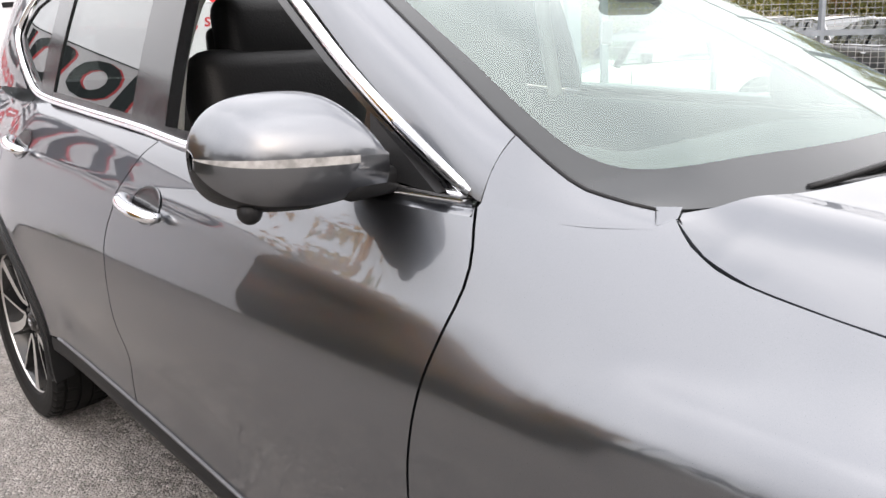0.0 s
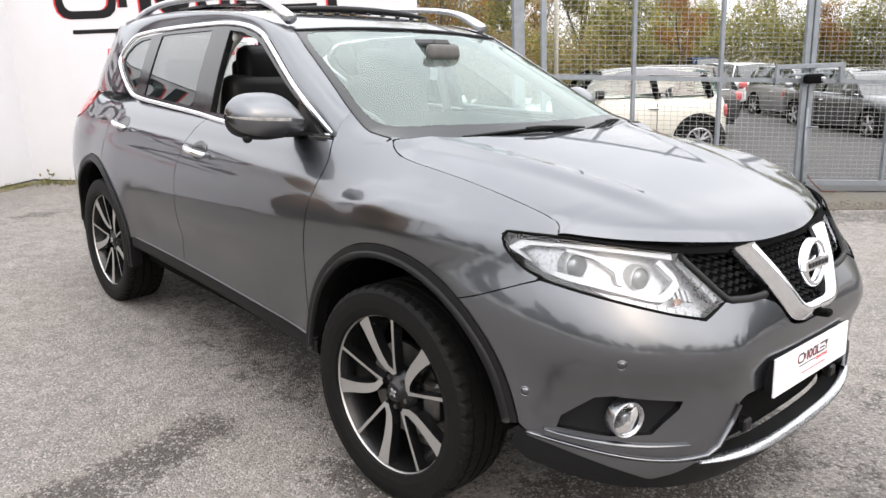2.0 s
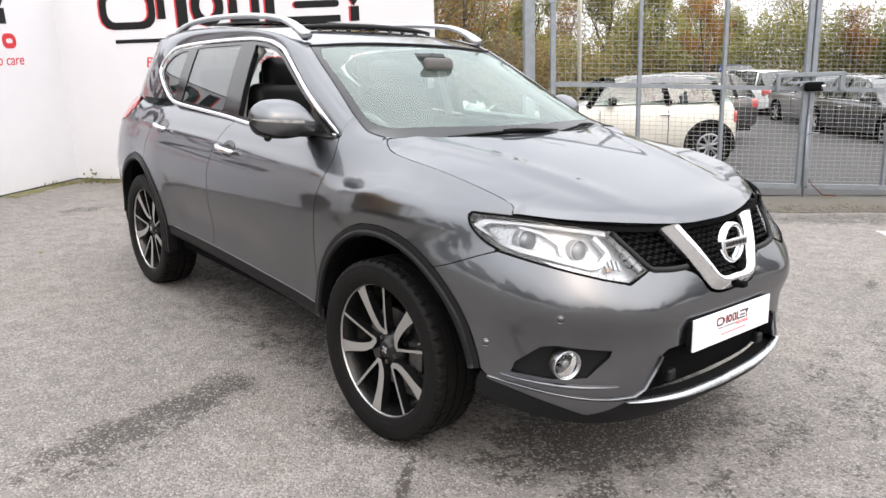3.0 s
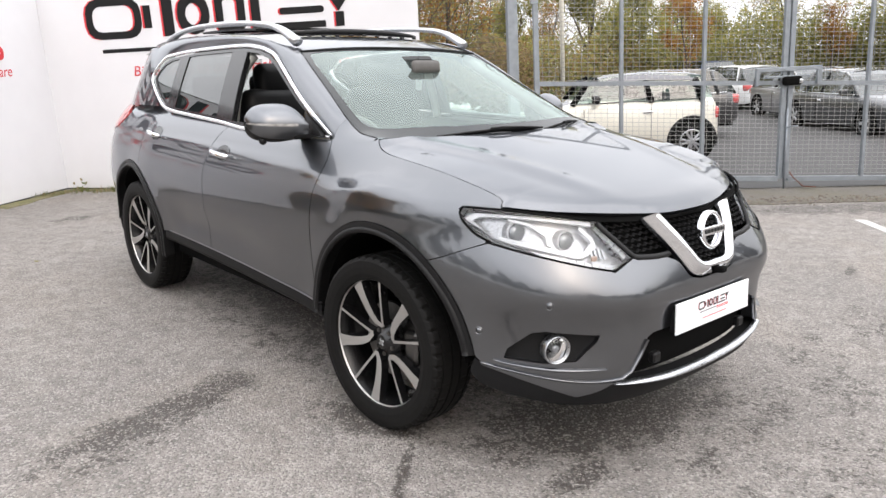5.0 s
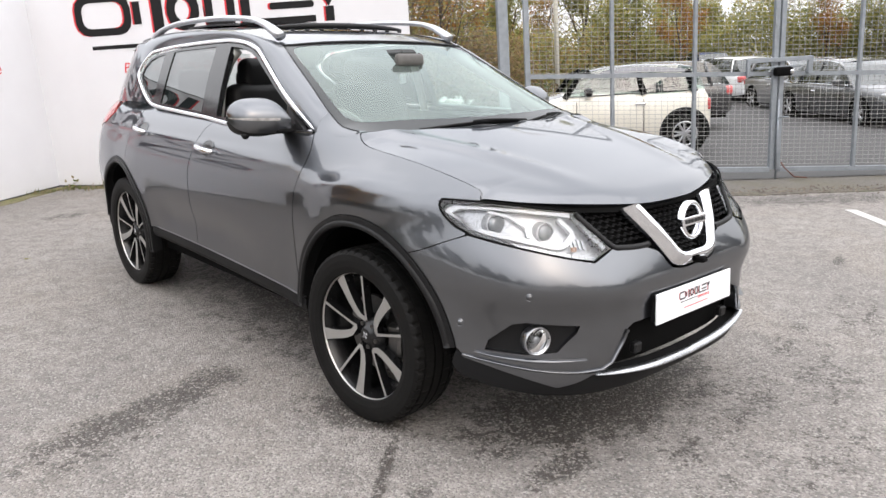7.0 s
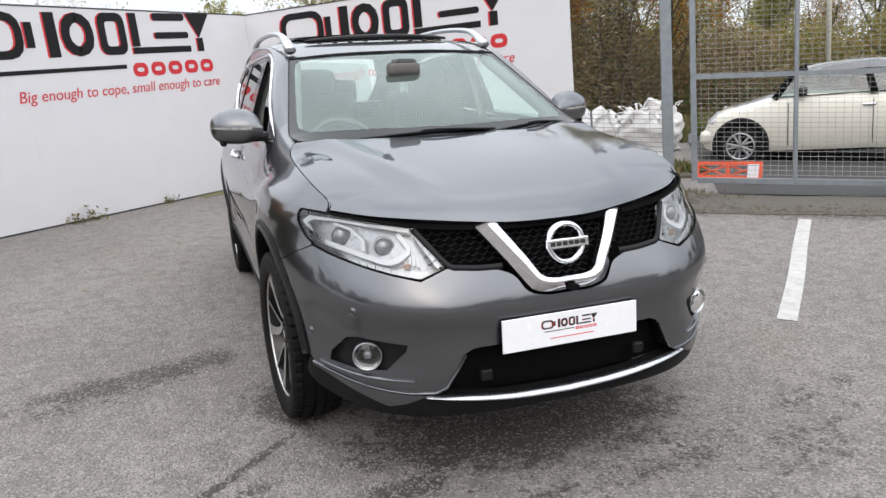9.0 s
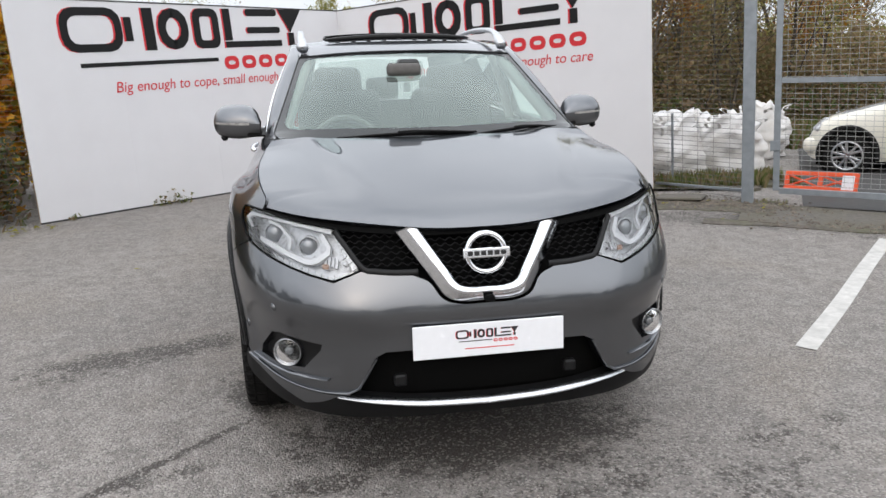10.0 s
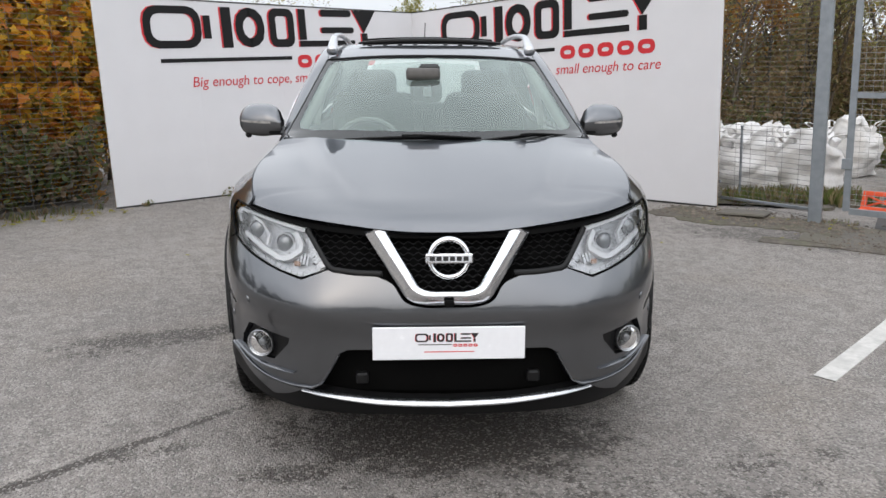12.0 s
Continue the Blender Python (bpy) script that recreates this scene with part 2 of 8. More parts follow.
def mark(parent, m, k, dark, red, depth=0.0012):
    """The dealer's mark as plain shapes: rounded frames and bars above, red blocks and a thin line below. k: metres per unit of its 3.2-unit width."""
    def flat(name, loops, mat, d, lift=0.0):
        verts, faces = [], []
        for loop in loops:
            n = len(loop)
            b = len(verts)
            verts += [m @ Vector((u * k, -lift - d, v * k)) for u, v in loop] + [m @ Vector((u * k, -lift, v * k)) for u, v in loop]
            faces.append(tuple(range(b, b + n)))
            faces += [(b + i, b + n + i, b + n + (i + 1) % n, b + (i + 1) % n) for i in range(n)]
        return obj(name, verts, faces, mat, parent, smooth=False)

    def block(u0, u1, v0, v1, r=0.0):
        if not r:
            return [(u0, v0), (u1, v0), (u1, v1), (u0, v1)]
        out = []
        for cu, cv, a0 in ((u1 - r, v0 + r, -90), (u1 - r, v1 - r, 0), (u0 + r, v1 - r, 90), (u0 + r, v0 + r, 180)):
            out += [(cu + r * math.cos(radians(a0 + a)), cv + r * math.sin(radians(a0 + a))) for a in (0, 30, 60, 90)]
        return out

    def frame_of(u0, u1, v0, v1, t, r):
        """A rounded frame as a ring of quads."""
        o, i = block(u0, u1, v0, v1, r), block(u0 + t, u1 - t, v0 + t, v1 - t, max(r - t * 0.7, 0.01))
        n = len(o)
        return [[o[j], o[(j + 1) % n], i[(j + 1) % n], i[j]] for j in range(n)]
    def shapes(du, dv):
        lo, hi = 0.135 + dv, 0.60 + dv
        s = frame_of(-0.15 + du, 0.53 + du, lo, hi, 0.085, 0.16)
        s += [block(0.56 + du, 0.65 + du, 0.24 + dv, 0.50 + dv), block(0.79 + du, 0.92 + du, lo, hi)]
        s += frame_of(0.97 + du, 1.36 + du, lo, hi, 0.10, 0.19)
        s += frame_of(1.43 + du, 1.79 + du, lo, hi, 0.095, 0.10)
        s += [block(1.86 + du, 1.97 + du, 0.22 + dv, hi), block(1.86 + du, 2.74 + du, lo, 0.21 + dv)]
        s += [block(2.20 + du, 2.73 + du, 0.30 + dv, 0.378 + dv, 0.035), block(2.20 + du, 2.70 + du, 0.51 + dv, hi, 0.04)]
        s += [[(2.72 + du, hi), (2.90 + du, 0.30 + dv), (3.12 + du, hi)][::-1], block(2.86 + du, 2.96 + du, lo, 0.30 + dv)]
        return s
    flat("mark_shadow", shapes(-0.022, 0.0), red, depth * 0.5)
    flat("mark_print", shapes(0, 0), dark, depth)
    flat("mark_line", [block(0.0, 1.72, -0.022, 0.022)], dark, depth)
    for i in range(5):
        u = 1.80 + 0.262 * i
        o, q = block(u, u + 0.215, -0.125, 0.035, 0.07), block(u + 0.055, u + 0.16, -0.07, -0.02, 0.03)
        n = len(o)
        verts = [m @ Vector((a * k, -d, b * k)) for loop, d in ((o, depth), (q, depth), (o, 0)) for a, b in loop]
        faces = [(j, (j + 1) % n, n + (j + 1) % n, n + j) for j in range(n)] + [(j, 2 * n + j, 2 * n + (j + 1) % n, (j + 1) % n) for j in range(n)]
        obj("mark_block", verts, faces, red, parent, smooth=False)


# ---- ground ----
def ground_z(x, y):
    """Height of the yard, which falls gently towards the gate and the car park beyond it."""
    lump = 0.05 * math.exp(-((x - 4.0) ** 2 + (y - 4.2) ** 2) / 1.4)
    x, y = min(max(x, -10.0), 22.0), min(max(y, -8.0), 14.0)
    return -0.04 * x + 0.0308 * y + lump


def tarmac_material():
    m = material("worn_tarmac", (0.262, 0.240, 0.223), rough=0.88, vary=0.22, grain=9, bump=0.0)
    nt = m.node_tree
    bsdf = nt.nodes["Principled BSDF"]
    tex = nt.nodes.new("ShaderNodeTexCoord")
    base = bsdf.inputs["Base Color"].links[0].from_socket

    def noise_of(scale, detail, lo, hi, a, b, rough=0.6):
        n = nt.nodes.new("ShaderNodeTexNoise")
        n.inputs["Scale"].default_value, n.inputs["Detail"].default_value, n.inputs["Roughness"].default_value = scale, detail, rough
        nt.links.new(tex.outputs["Object"], n.inputs["Vector"])
        r = nt.nodes.new("ShaderNodeMapRange")
        for k, v in zip(("From Min", "From Max", "To Min", "To Max"), (lo, hi, a, b)):
            r.inputs[k].default_value = v
        nt.links.new(n.outputs["Fac"], r.inputs["Value"])
        return r.outputs["Result"]

    def maths(op, a, b):
        n = nt.nodes.new("ShaderNodeMath")
        n.operation = op
        for i, v in enumerate((a, b)):
            if isinstance(v, float):
                n.inputs[i].default_value = v
            else:
                nt.links.new(v, n.inputs[i])
        return n.outputs[0]

    def mix(fac, a, colour):
        n = nt.nodes.new("ShaderNodeMix")
        n.data_type = "RGBA"
        nt.links.new(fac, n.inputs[0])
        nt.links.new(a, n.inputs[6])
        n.inputs[7].default_value = (*colour, 1)
        return n.outputs[2]
    # pale and dark chippings
    v = nt.nodes.new("ShaderNodeTexVoronoi")
    v.inputs["Scale"].default_value = 125
    nt.links.new(tex.outputs["Object"], v.inputs["Vector"])
    sep = nt.nodes.new("ShaderNodeSeparateColor")
    nt.links.new(v.outputs["Color"], sep.inputs[0])
    # worn binder: broad brownish and grey areas
    col = mix(noise_of(0.55, 4, 0.45, 0.75, 0.0, 0.5), base, (0.135, 0.125, 0.118))
    col = mix(noise_of(2.3, 5, 0.52, 0.8, 0.0, 0.35), col, (0.26, 0.25, 0.235))
    col = mix(noise_of(0.9, 3, 0.52, 0.75, 0.0, 0.45), col, (0.26, 0.222, 0.185))
    col = mix(noise_of(16, 8, 0.50, 0.72, 0.0, 0.55, 0.75), col, (0.115, 0.105, 0.097))
    # damp and oily stains; shade painted under the car and, over damp, its nose; a dark patch at the front wheel.
    # Broken up into clumps: centre, half axes, turn, how solid
    spots = None
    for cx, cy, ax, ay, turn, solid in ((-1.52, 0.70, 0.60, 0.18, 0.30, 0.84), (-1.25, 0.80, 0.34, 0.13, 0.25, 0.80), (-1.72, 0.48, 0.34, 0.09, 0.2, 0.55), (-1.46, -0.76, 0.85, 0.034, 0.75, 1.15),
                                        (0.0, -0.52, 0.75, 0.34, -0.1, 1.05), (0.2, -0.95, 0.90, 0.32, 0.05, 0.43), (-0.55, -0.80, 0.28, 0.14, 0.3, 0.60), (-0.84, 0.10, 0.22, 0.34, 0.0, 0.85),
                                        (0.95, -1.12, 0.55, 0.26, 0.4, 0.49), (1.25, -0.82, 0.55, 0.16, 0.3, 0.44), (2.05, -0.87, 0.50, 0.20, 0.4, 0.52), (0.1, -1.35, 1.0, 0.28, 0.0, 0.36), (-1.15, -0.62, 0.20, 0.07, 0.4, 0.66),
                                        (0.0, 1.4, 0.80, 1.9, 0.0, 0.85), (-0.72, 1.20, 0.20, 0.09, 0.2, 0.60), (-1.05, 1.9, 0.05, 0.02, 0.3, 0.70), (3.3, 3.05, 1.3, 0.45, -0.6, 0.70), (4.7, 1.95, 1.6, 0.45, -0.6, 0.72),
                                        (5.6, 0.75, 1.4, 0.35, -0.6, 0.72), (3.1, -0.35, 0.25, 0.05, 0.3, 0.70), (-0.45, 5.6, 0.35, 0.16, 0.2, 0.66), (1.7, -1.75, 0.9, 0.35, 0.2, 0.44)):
        mp = nt.nodes.new("ShaderNodeMapping")
        mp.vector_type = "TEXTURE"
        mp.inputs["Location"].default_value, mp.inputs["Rotation"].default_value, mp.inputs["Scale"].default_value = (cx, cy, 0), (0, 0, turn), (ax, ay, 1000)
        nt.links.new(tex.outputs["Object"], mp.inputs["Vector"])
        ln = nt.nodes.new("ShaderNodeVectorMath")
        ln.operation = "LENGTH"
        nt.links.new(mp.outputs[0], ln.inputs[0])
        r = nt.nodes.new("ShaderNodeMapRange")
        for k, val in zip(("From Min", "From Max", "To Min", "To Max"), (0.45, 1.45, solid, 0.0)):
            r.inputs[k].default_value = val
        nt.links.new(ln.outputs["Value"], r.inputs["Value"])
        spots = r.outputs["Result"] if spots is None else maths("MAXIMUM", spots, r.outputs["Result"])
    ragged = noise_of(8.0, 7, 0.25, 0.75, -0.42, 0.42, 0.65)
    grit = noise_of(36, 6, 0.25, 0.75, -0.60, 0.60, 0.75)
    stain_shade = maths("ADD", spots, maths("ADD", ragged, grit))
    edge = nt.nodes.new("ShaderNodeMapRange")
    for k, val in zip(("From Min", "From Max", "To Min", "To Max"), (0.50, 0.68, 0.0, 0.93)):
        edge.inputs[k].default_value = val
    nt.links.new(stain_shade, edge.inputs["Value"])
    # stains and the shade painted below the car share one dark colour
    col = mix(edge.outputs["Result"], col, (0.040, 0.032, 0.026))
    # pale and dark chippings, also in the stains
    pale = maths("MULTIPLY", maths("GREATER_THAN", sep.outputs[0], 0.82), 0.55)
    col = mix(pale, col, (0.42, 0.39, 0.365))
    black = maths("MULTIPLY", maths("GREATER_THAN", sep.outputs[1], 0.70), 0.62)
    col = mix(black, col, (0.10, 0.095, 0.09))
    nt.links.new(col, bsdf.inputs["Base Color"])
    rough = maths("SUBTRACT", 0.88, maths("MULTIPLY", edge.outputs["Result"], 0.25))
    nt.links.new(rough, bsdf.inputs["Roughness"])
    bump = nt.nodes.new("ShaderNodeBump")
    bump.inputs["Strength"].default_value, bump.inputs["Distance"].default_value = 1.0, 0.007
    h = maths("ADD", maths("MULTIPLY", v.outputs["Distance"], -1.2), noise_of(40, 4, 0.2, 0.8, 0.0, 0.8))
    nt.links.new(h, bump.inputs["Height"])
    nt.links.new(bump.outputs[0], bsdf.inputs["Normal"])
    return m


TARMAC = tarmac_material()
xs = sorted(set([-400, -200, -100, -60, -30, -16, -10] + [round(-7 + 0.25 * i, 2) for i in range(69)] + [12, 16, 19, 22, 30, 60, 120, 250, 500]))
ys = sorted(set([-400, -200, -100, -60, -30, -16, -8] + [round(-6 + 0.25 * i, 2) for i in range(65)] + [12, 14, 20, 35, 60, 120, 250, 500]))
gv = [(x, y, ground_z(x, y)) for y in ys for x in xs]
gf = [(j * len(xs) + i, j * len(xs) + i + 1, (j + 1) * len(xs) + i + 1, (j + 1) * len(xs) + i) for j in range(len(ys) - 1) for i in range(len(xs) - 1)]
tagged(obj("ground", gv, gf, TARMAC), "worn grey tarmac yard with dark damp stains and painted shade under the car", "ground", kind="structure")
LINE_PAINT = material("worn_white_line", (0.48, 0.47, 0.45), rough=0.8, vary=0.12, grain=30, blotch=0.55, blotch_scale=9, dark=(0.32, 0.31, 0.30), bump=0.002)


def strip_on_ground(name, pts, width, mat, lift=0.005, label="", category="", kind="", ragged=0.0):
    """A band along points on the ground, with turned-down edges."""
    p = curve(pts, max(2, int(8 * len(pts) * 3)))
    d = np.gradient(p, axis=0)
    d /= np.linalg.norm(d, axis=1)[:, None]
    verts, faces = [], []
    for (x, y), (dx, dy) in zip(p, d):
        w = width / 2 * (1 + ragged * (1.6 * noise.noise(Vector((x * 2.1, y * 2.1, 3))) + 0.7 * noise.noise(Vector((x * 7, y * 7, 5)))))
        for s, l in ((-1.02, -0.01), (-1, lift), (-0.33, lift), (0.33, lift), (1, lift), (1.02, -0.01)):
            xx, yy = x - dy * w * s, y + dx * w * s
            verts.append((xx, yy, ground_z(xx, yy) + l))
    for i in range(len(p) - 1):
        for j in range(5):
            faces.append((i * 6 + j, (i + 1) * 6 + j, (i + 1) * 6 + j + 1, i * 6 + j + 1))
    return tagged(obj(name, verts, faces, mat, smooth=False), label, category, kind=kind)


strip_on_ground("bay_line", [(1.905, -0.03), (2.6, 0.60), (3.3, 1.26), (4.07, 1.97)], 0.105, LINE_PAINT, label="worn white painted bay line on tarmac", category="line", kind="structure")
strip_on_ground("bay_line", [(4.3, -0.55), (4.75, -0.08), (5.16, 0.34)], 0.105, LINE_PAINT, label="worn white painted bay line on tarmac", category="line", kind="structure")
CONCRETE = material("mossy_concrete", (0.100, 0.091, 0.080), rough=0.92, vary=0.25, grain=25, bump=0.004, blotch=0.75, blotch_scale=2.2, dark=(0.095, 0.085, 0.06))
VERGE = material("mossy_earth", (0.088, 0.077, 0.064), rough=0.95, vary=0.45, grain=22, bump=0.012, blotch=0.6, blotch_scale=3.4, dark=(0.075, 0.080, 0.035))
GATE_A, GATE_DIR = Vector((4.065, 3.471)), Vector((0.8222, -0.5692))
GATE_N = Vector((0.5692, 0.8222))


def gate_point(u, n=0.0):
    return GATE_A + GATE_DIR * u + GATE_N * n


strip_on_ground("threshold", [tuple(gate_point(u, -0.45)) for u in (-0.3, 1.0, 2.5, 4.5, 7.0)], 0.85, CONCRETE, 0.007, "cracked concrete threshold slab under the gates", "pavement", "structure", ragged=0.08)
strip_on_ground("verge", [tuple(gate_point(u, -0.95)) for u in (-0.6, 0.8, 2.5, 4.5, 7.0)], 0.16, VERGE, 0.008, "mossy strip of dirt along the threshold", "verge", "structure", ragged=0.35)
strip_on_ground("verge", [(2.65, 4.55), (3.05, 3.95), (3.5, 3.6), (3.95, 3.3)], 0.60, VERGE, 0.008, "weedy strip of earth below the fence", "verge", "structure", ragged=0.25)
strip_on_ground("verge", [(3.75, 4.4), (3.95, 4.8), (4.4, 5.0), (5.2, 4.9)], 1.1, VERGE, 0.03, "weedy strip of earth behind the fence", "verge", "structure", ragged=0.25)


def debris(name, label, area, count, seed):
    """Loose grit and small stones strewn over a strip of ground."""
    rng = random.Random(seed)
    (ax, ay), (bx, by), spread = area
    verts, faces = [], []
    for i in range(count):
        u = rng.random()
        x, y = ax + (bx - ax) * u + rng.gauss(0, spread), ay + (by - ay) * u + rng.gauss(0, spread)
        r = 0.006 + 0.018 * rng.random() ** 3
        z, k = ground_z(x, y) + 0.010, len(verts)
        for dx, dy, dz in ((1, 0, 0), (0, 1, 0), (-1, 0, 0), (0, -1, 0), (0, 0, 0.7), (0, 0, -0.7)):
            verts.append((x + dx * r * rng.uniform(0.6, 1.4), y + dy * r * rng.uniform(0.6, 1.4), z + dz * r))
        faces += [(k + a, k + b, k + c) for a, b, c in ((0, 1, 4), (1, 2, 4), (2, 3, 4), (3, 0, 4), (1, 0, 5), (2, 1, 5), (3, 2, 5), (0, 3, 5))]
    return tagged(obj(name, verts, faces, GRIT, smooth=False), label, "gravel", kind="stuff")


GRIT = material("brown_grit", (0.13, 0.11, 0.09), rough=0.95, vary=0.5, grain=12)
debris("gravel", "brown grit and small stones below the fence", ((2.7, 4.45), (4.1, 3.2), 0.17), 1500, 81)
debris("gravel", "brown grit and small stones along the threshold", ((3.5, 2.9), (8.3, -0.6), 0.12), 1500, 82)
MOSS = material("yellow_green_moss", (0.13, 0.125, 0.05), rough=0.95, vary=0.4, grain=30, bump=0.004, blotch=0.7, blotch_scale=6, dark=(0.20, 0.17, 0.13))
strip_on_ground("moss", [(-0.9, 6.72), (-0.25, 7.28), (0.08, 7.50), (0.45, 7.18), (1.1, 6.55)], 0.16, MOSS, 0.006, "yellow-green moss along the foot of the boards", "moss", "structure", ragged=0.5)
part("kerb_slab", box_bm(-0.24, 0.24, -0.15, 0.15, 0, 0.03, 0.012), CONCRETE, None).matrix_world = pose(3.32, 4.02, ground_z(3.32, 4.02) + 0.012, 0, 0, -40)
tagged(bpy.data.objects["kerb_slab"], "broken concrete slab lying in weeds", "slab")

# newer, darker tarmac of the car park beyond the gates
CAR_PARK = material("dark_car_park_tarmac", (0.060, 0.059, 0.059), rough=0.75, spec=0.25, vary=0.2, grain=14, bump=0.002, blotch=0.5, blotch_scale=0.5, dark=(0.055, 0.054, 0.053))
lv, lf = [], []
us, ns = [0.25, 1.5, 3, 4.5, 6, 8, 11, 15, 20, 27, 36, 48], [-0.02, 1.5, 3, 4.5, 6, 8, 11, 15, 20, 27, 36, 48]
for n in ns:
    for u in us:
        q = gate_point(u, n)
        lv.append((q.x, q.y, ground_z(q.x, q.y) + 0.012))
lf = [(j * 12 + i, j * 12 + i + 1, (j + 1) * 12 + i + 1, (j + 1) * 12 + i) for j in range(11) for i in range(11)]
tagged(obj("car_park", lv, [f[::-1] if GATE_DIR.cross(GATE_N) < 0 else f for f in lf], CAR_PARK), "dark damp tarmac of the car park", "pavement", kind="structure")

# ---- printed boards ----
BOARD = material("white_printed_board", (0.64, 0.64, 0.663), rough=0.38, vary=0.02, grain=3, blotch=0.10, blotch_scale=1.1, dark=(0.585, 0.575, 0.58))
EDGE = material("dark_edge_strip", (0.03, 0.03, 0.03), rough=0.7)
TIMBER = material("weathered_timber", (0.30, 0.19, 0.10), rough=0.85, vary=0.3, grain=30)
BOARD_RED = material("red_vinyl", (0.55, 0.022, 0.03), rough=0.4, vary=0.05)
BOARD_BLACK = material("black_vinyl", (0.006, 0.006, 0.0065), rough=0.5, spec=0.25, vary=0.05)


def lettering(text):
    data = bpy.data.curves.new("slogan", "FONT")
    data.body, data.size, data.shear, data.extrude = text, 0.16, 0.18, 0.001
    tmp = new("slogan_text", data)
    bpy.context.view_layer.update()
    me = bpy.data.meshes.new_from_object(tmp.evaluated_get(bpy.context.evaluated_depsgraph_get()))
    bpy.data.objects.remove(tmp)
    return me, max(v.co.x for v in me.vertices)


def slogan(text, parent, m, width, mat):
    """The slogan as one part for each word."""
    k = width / lettering(text)[1]
    words = text.split()
    for i, word in enumerate(words):
        me, own = lettering(word)
        start = lettering(" ".join(words[:i + 1]))[1] - own
        me.materials.clear()
        me.materials.append(mat)
        me.transform(m @ Matrix.Rotation(math.pi / 2, 4, "X") @ Matrix.Diagonal((k, k, 1, 1)) @ Matrix.Translation((start, 0, 0)))
        ob = new("slogan_word", me)
        ob.parent = parent
        tagged(ob, "red printed slogan word")


def hoarding(a, b, top, u_mark, z_mark, slope, label):
    """A free-standing printed board of sheets on timber battens, from plan point a to b, facing the yard."""
    a, b = Vector(a), Vector(b)
    d = (b - a).normalized()
    length = (b - a).length
    ang = math.atan2(d.y, d.x)
    h = tagged(new("hoarding"), label, "signboard", group="printed boards")
    h.matrix_world = Matrix.Translation((a.x, a.y, 0)) @ Matrix.Rotation(ang, 4, "Z")

    def gz(u):
        return ground_z(a.x + d.x * u, a.y + d.y * u)
    n = 4
    for i in range(n):
        u0, u1 = length * i / n + 0.0003, length * (i + 1) / n - 0.0003
        bm = bmesh.new()
        vs = []
        for y in (0.0, 0.018):
            vs.append([bm.verts.new((u, y, z)) for u, z in ((u0, gz(u0) + 0.018), (u1, gz(u1) + 0.018), (u1, top), (u0, top))])
        f, k = vs
        bm.faces.new(f)
        bm.faces.new(k[::-1])
        for j in range(4):
            bm.faces.new((f[(j + 1) % 4], f[j], k[j], k[(j + 1) % 4]))
        bmesh.ops.recalc_face_normals(bm, faces=bm.faces[:])
        part("sheet", bm, BOARD, h)
    bm = bmesh.new()
    rows = [[bm.verts.new((u, y, gz(u) + z)) for y, z in ((-0.002, 0.0), (-0.002, 0.018), (0.020, 0.018), (0.020, 0.0))] for u in np.linspace(0, length, 12)]
    for p, q in zip(rows, rows[1:]):
        for j in range(4):
            bm.faces.new((p[j], q[j], q[(j + 1) % 4], p[(j + 1) % 4]))
    bmesh.ops.recalc_face_normals(bm, faces=bm.faces[:])
    part("base_strip", bm, EDGE, h, "dark strip along the foot")
    part("top_trim", box_bm(0, length, -0.004, 0.022, top, top + 0.014), EDGE, h)
    for u in np.linspace(0.05, length - 0.05, 5):
        part("batten", box_bm(u - 0.035, u + 0.035, 0.019, 0.07, gz(u), top - 0.02), TIMBER, h)
    m = Matrix.Translation((u_mark, -0.0015, z_mark)) @ Matrix.Rotation(-math.atan(slope), 4, "Y")
    mark(h, m, 0.985, BOARD_BLACK, BOARD_RED, 0.002)
    slogan("Big enough to cope, small enough to care", h, m @ Matrix.Translation((0.33, -0.001, -0.298)), 2.76, BOARD_RED)
    return h


hoarding((-3.262, 4.815), (0.085, 7.698), 2.50, 0.667, 1.841, 0.024, "white free-standing board printed with black and red shapes")
hoarding((0.062, 7.684), (3.243, 4.518), 2.50, 0.72, 1.847, 0.0, "white free-standing board printed with black and red shapes")

# ---- fence and gates ----
GALV = material("galvanised_steel", (0.25, 0.275, 0.30), rough=0.5, metal=0.55, vary=0.14, grain=14, blotch=0.35, blotch_scale=7, dark=(0.24, 0.26, 0.28))
WIRE = material("galvanised_wire", (0.36, 0.36, 0.355), rough=0.55, metal=0.5)
WIRE_DARK = material("weathered_wire", (0.17, 0.17, 0.165), rough=0.65, metal=0.4)


def post(x, y, h, w=0.10, label="square galvanised steel fence post", turn=-34.7):
    p = tagged(new("fence_post"), label, "post", group="fence posts")
    z = ground_z(x, y)
    p.matrix_world = pose(x, y, z, 0, 0, turn)
    part("shaft", box_bm(-w / 2, w / 2, -w / 2, w / 2, -0.05, h, 0.008, segs=2), GALV, p)
    part("cap", box_bm(-w / 2 - 0.004, w / 2 + 0.004, -w / 2 - 0.004, w / 2 + 0.004, h, h + 0.012, 0.003), GALV, p)
    return p


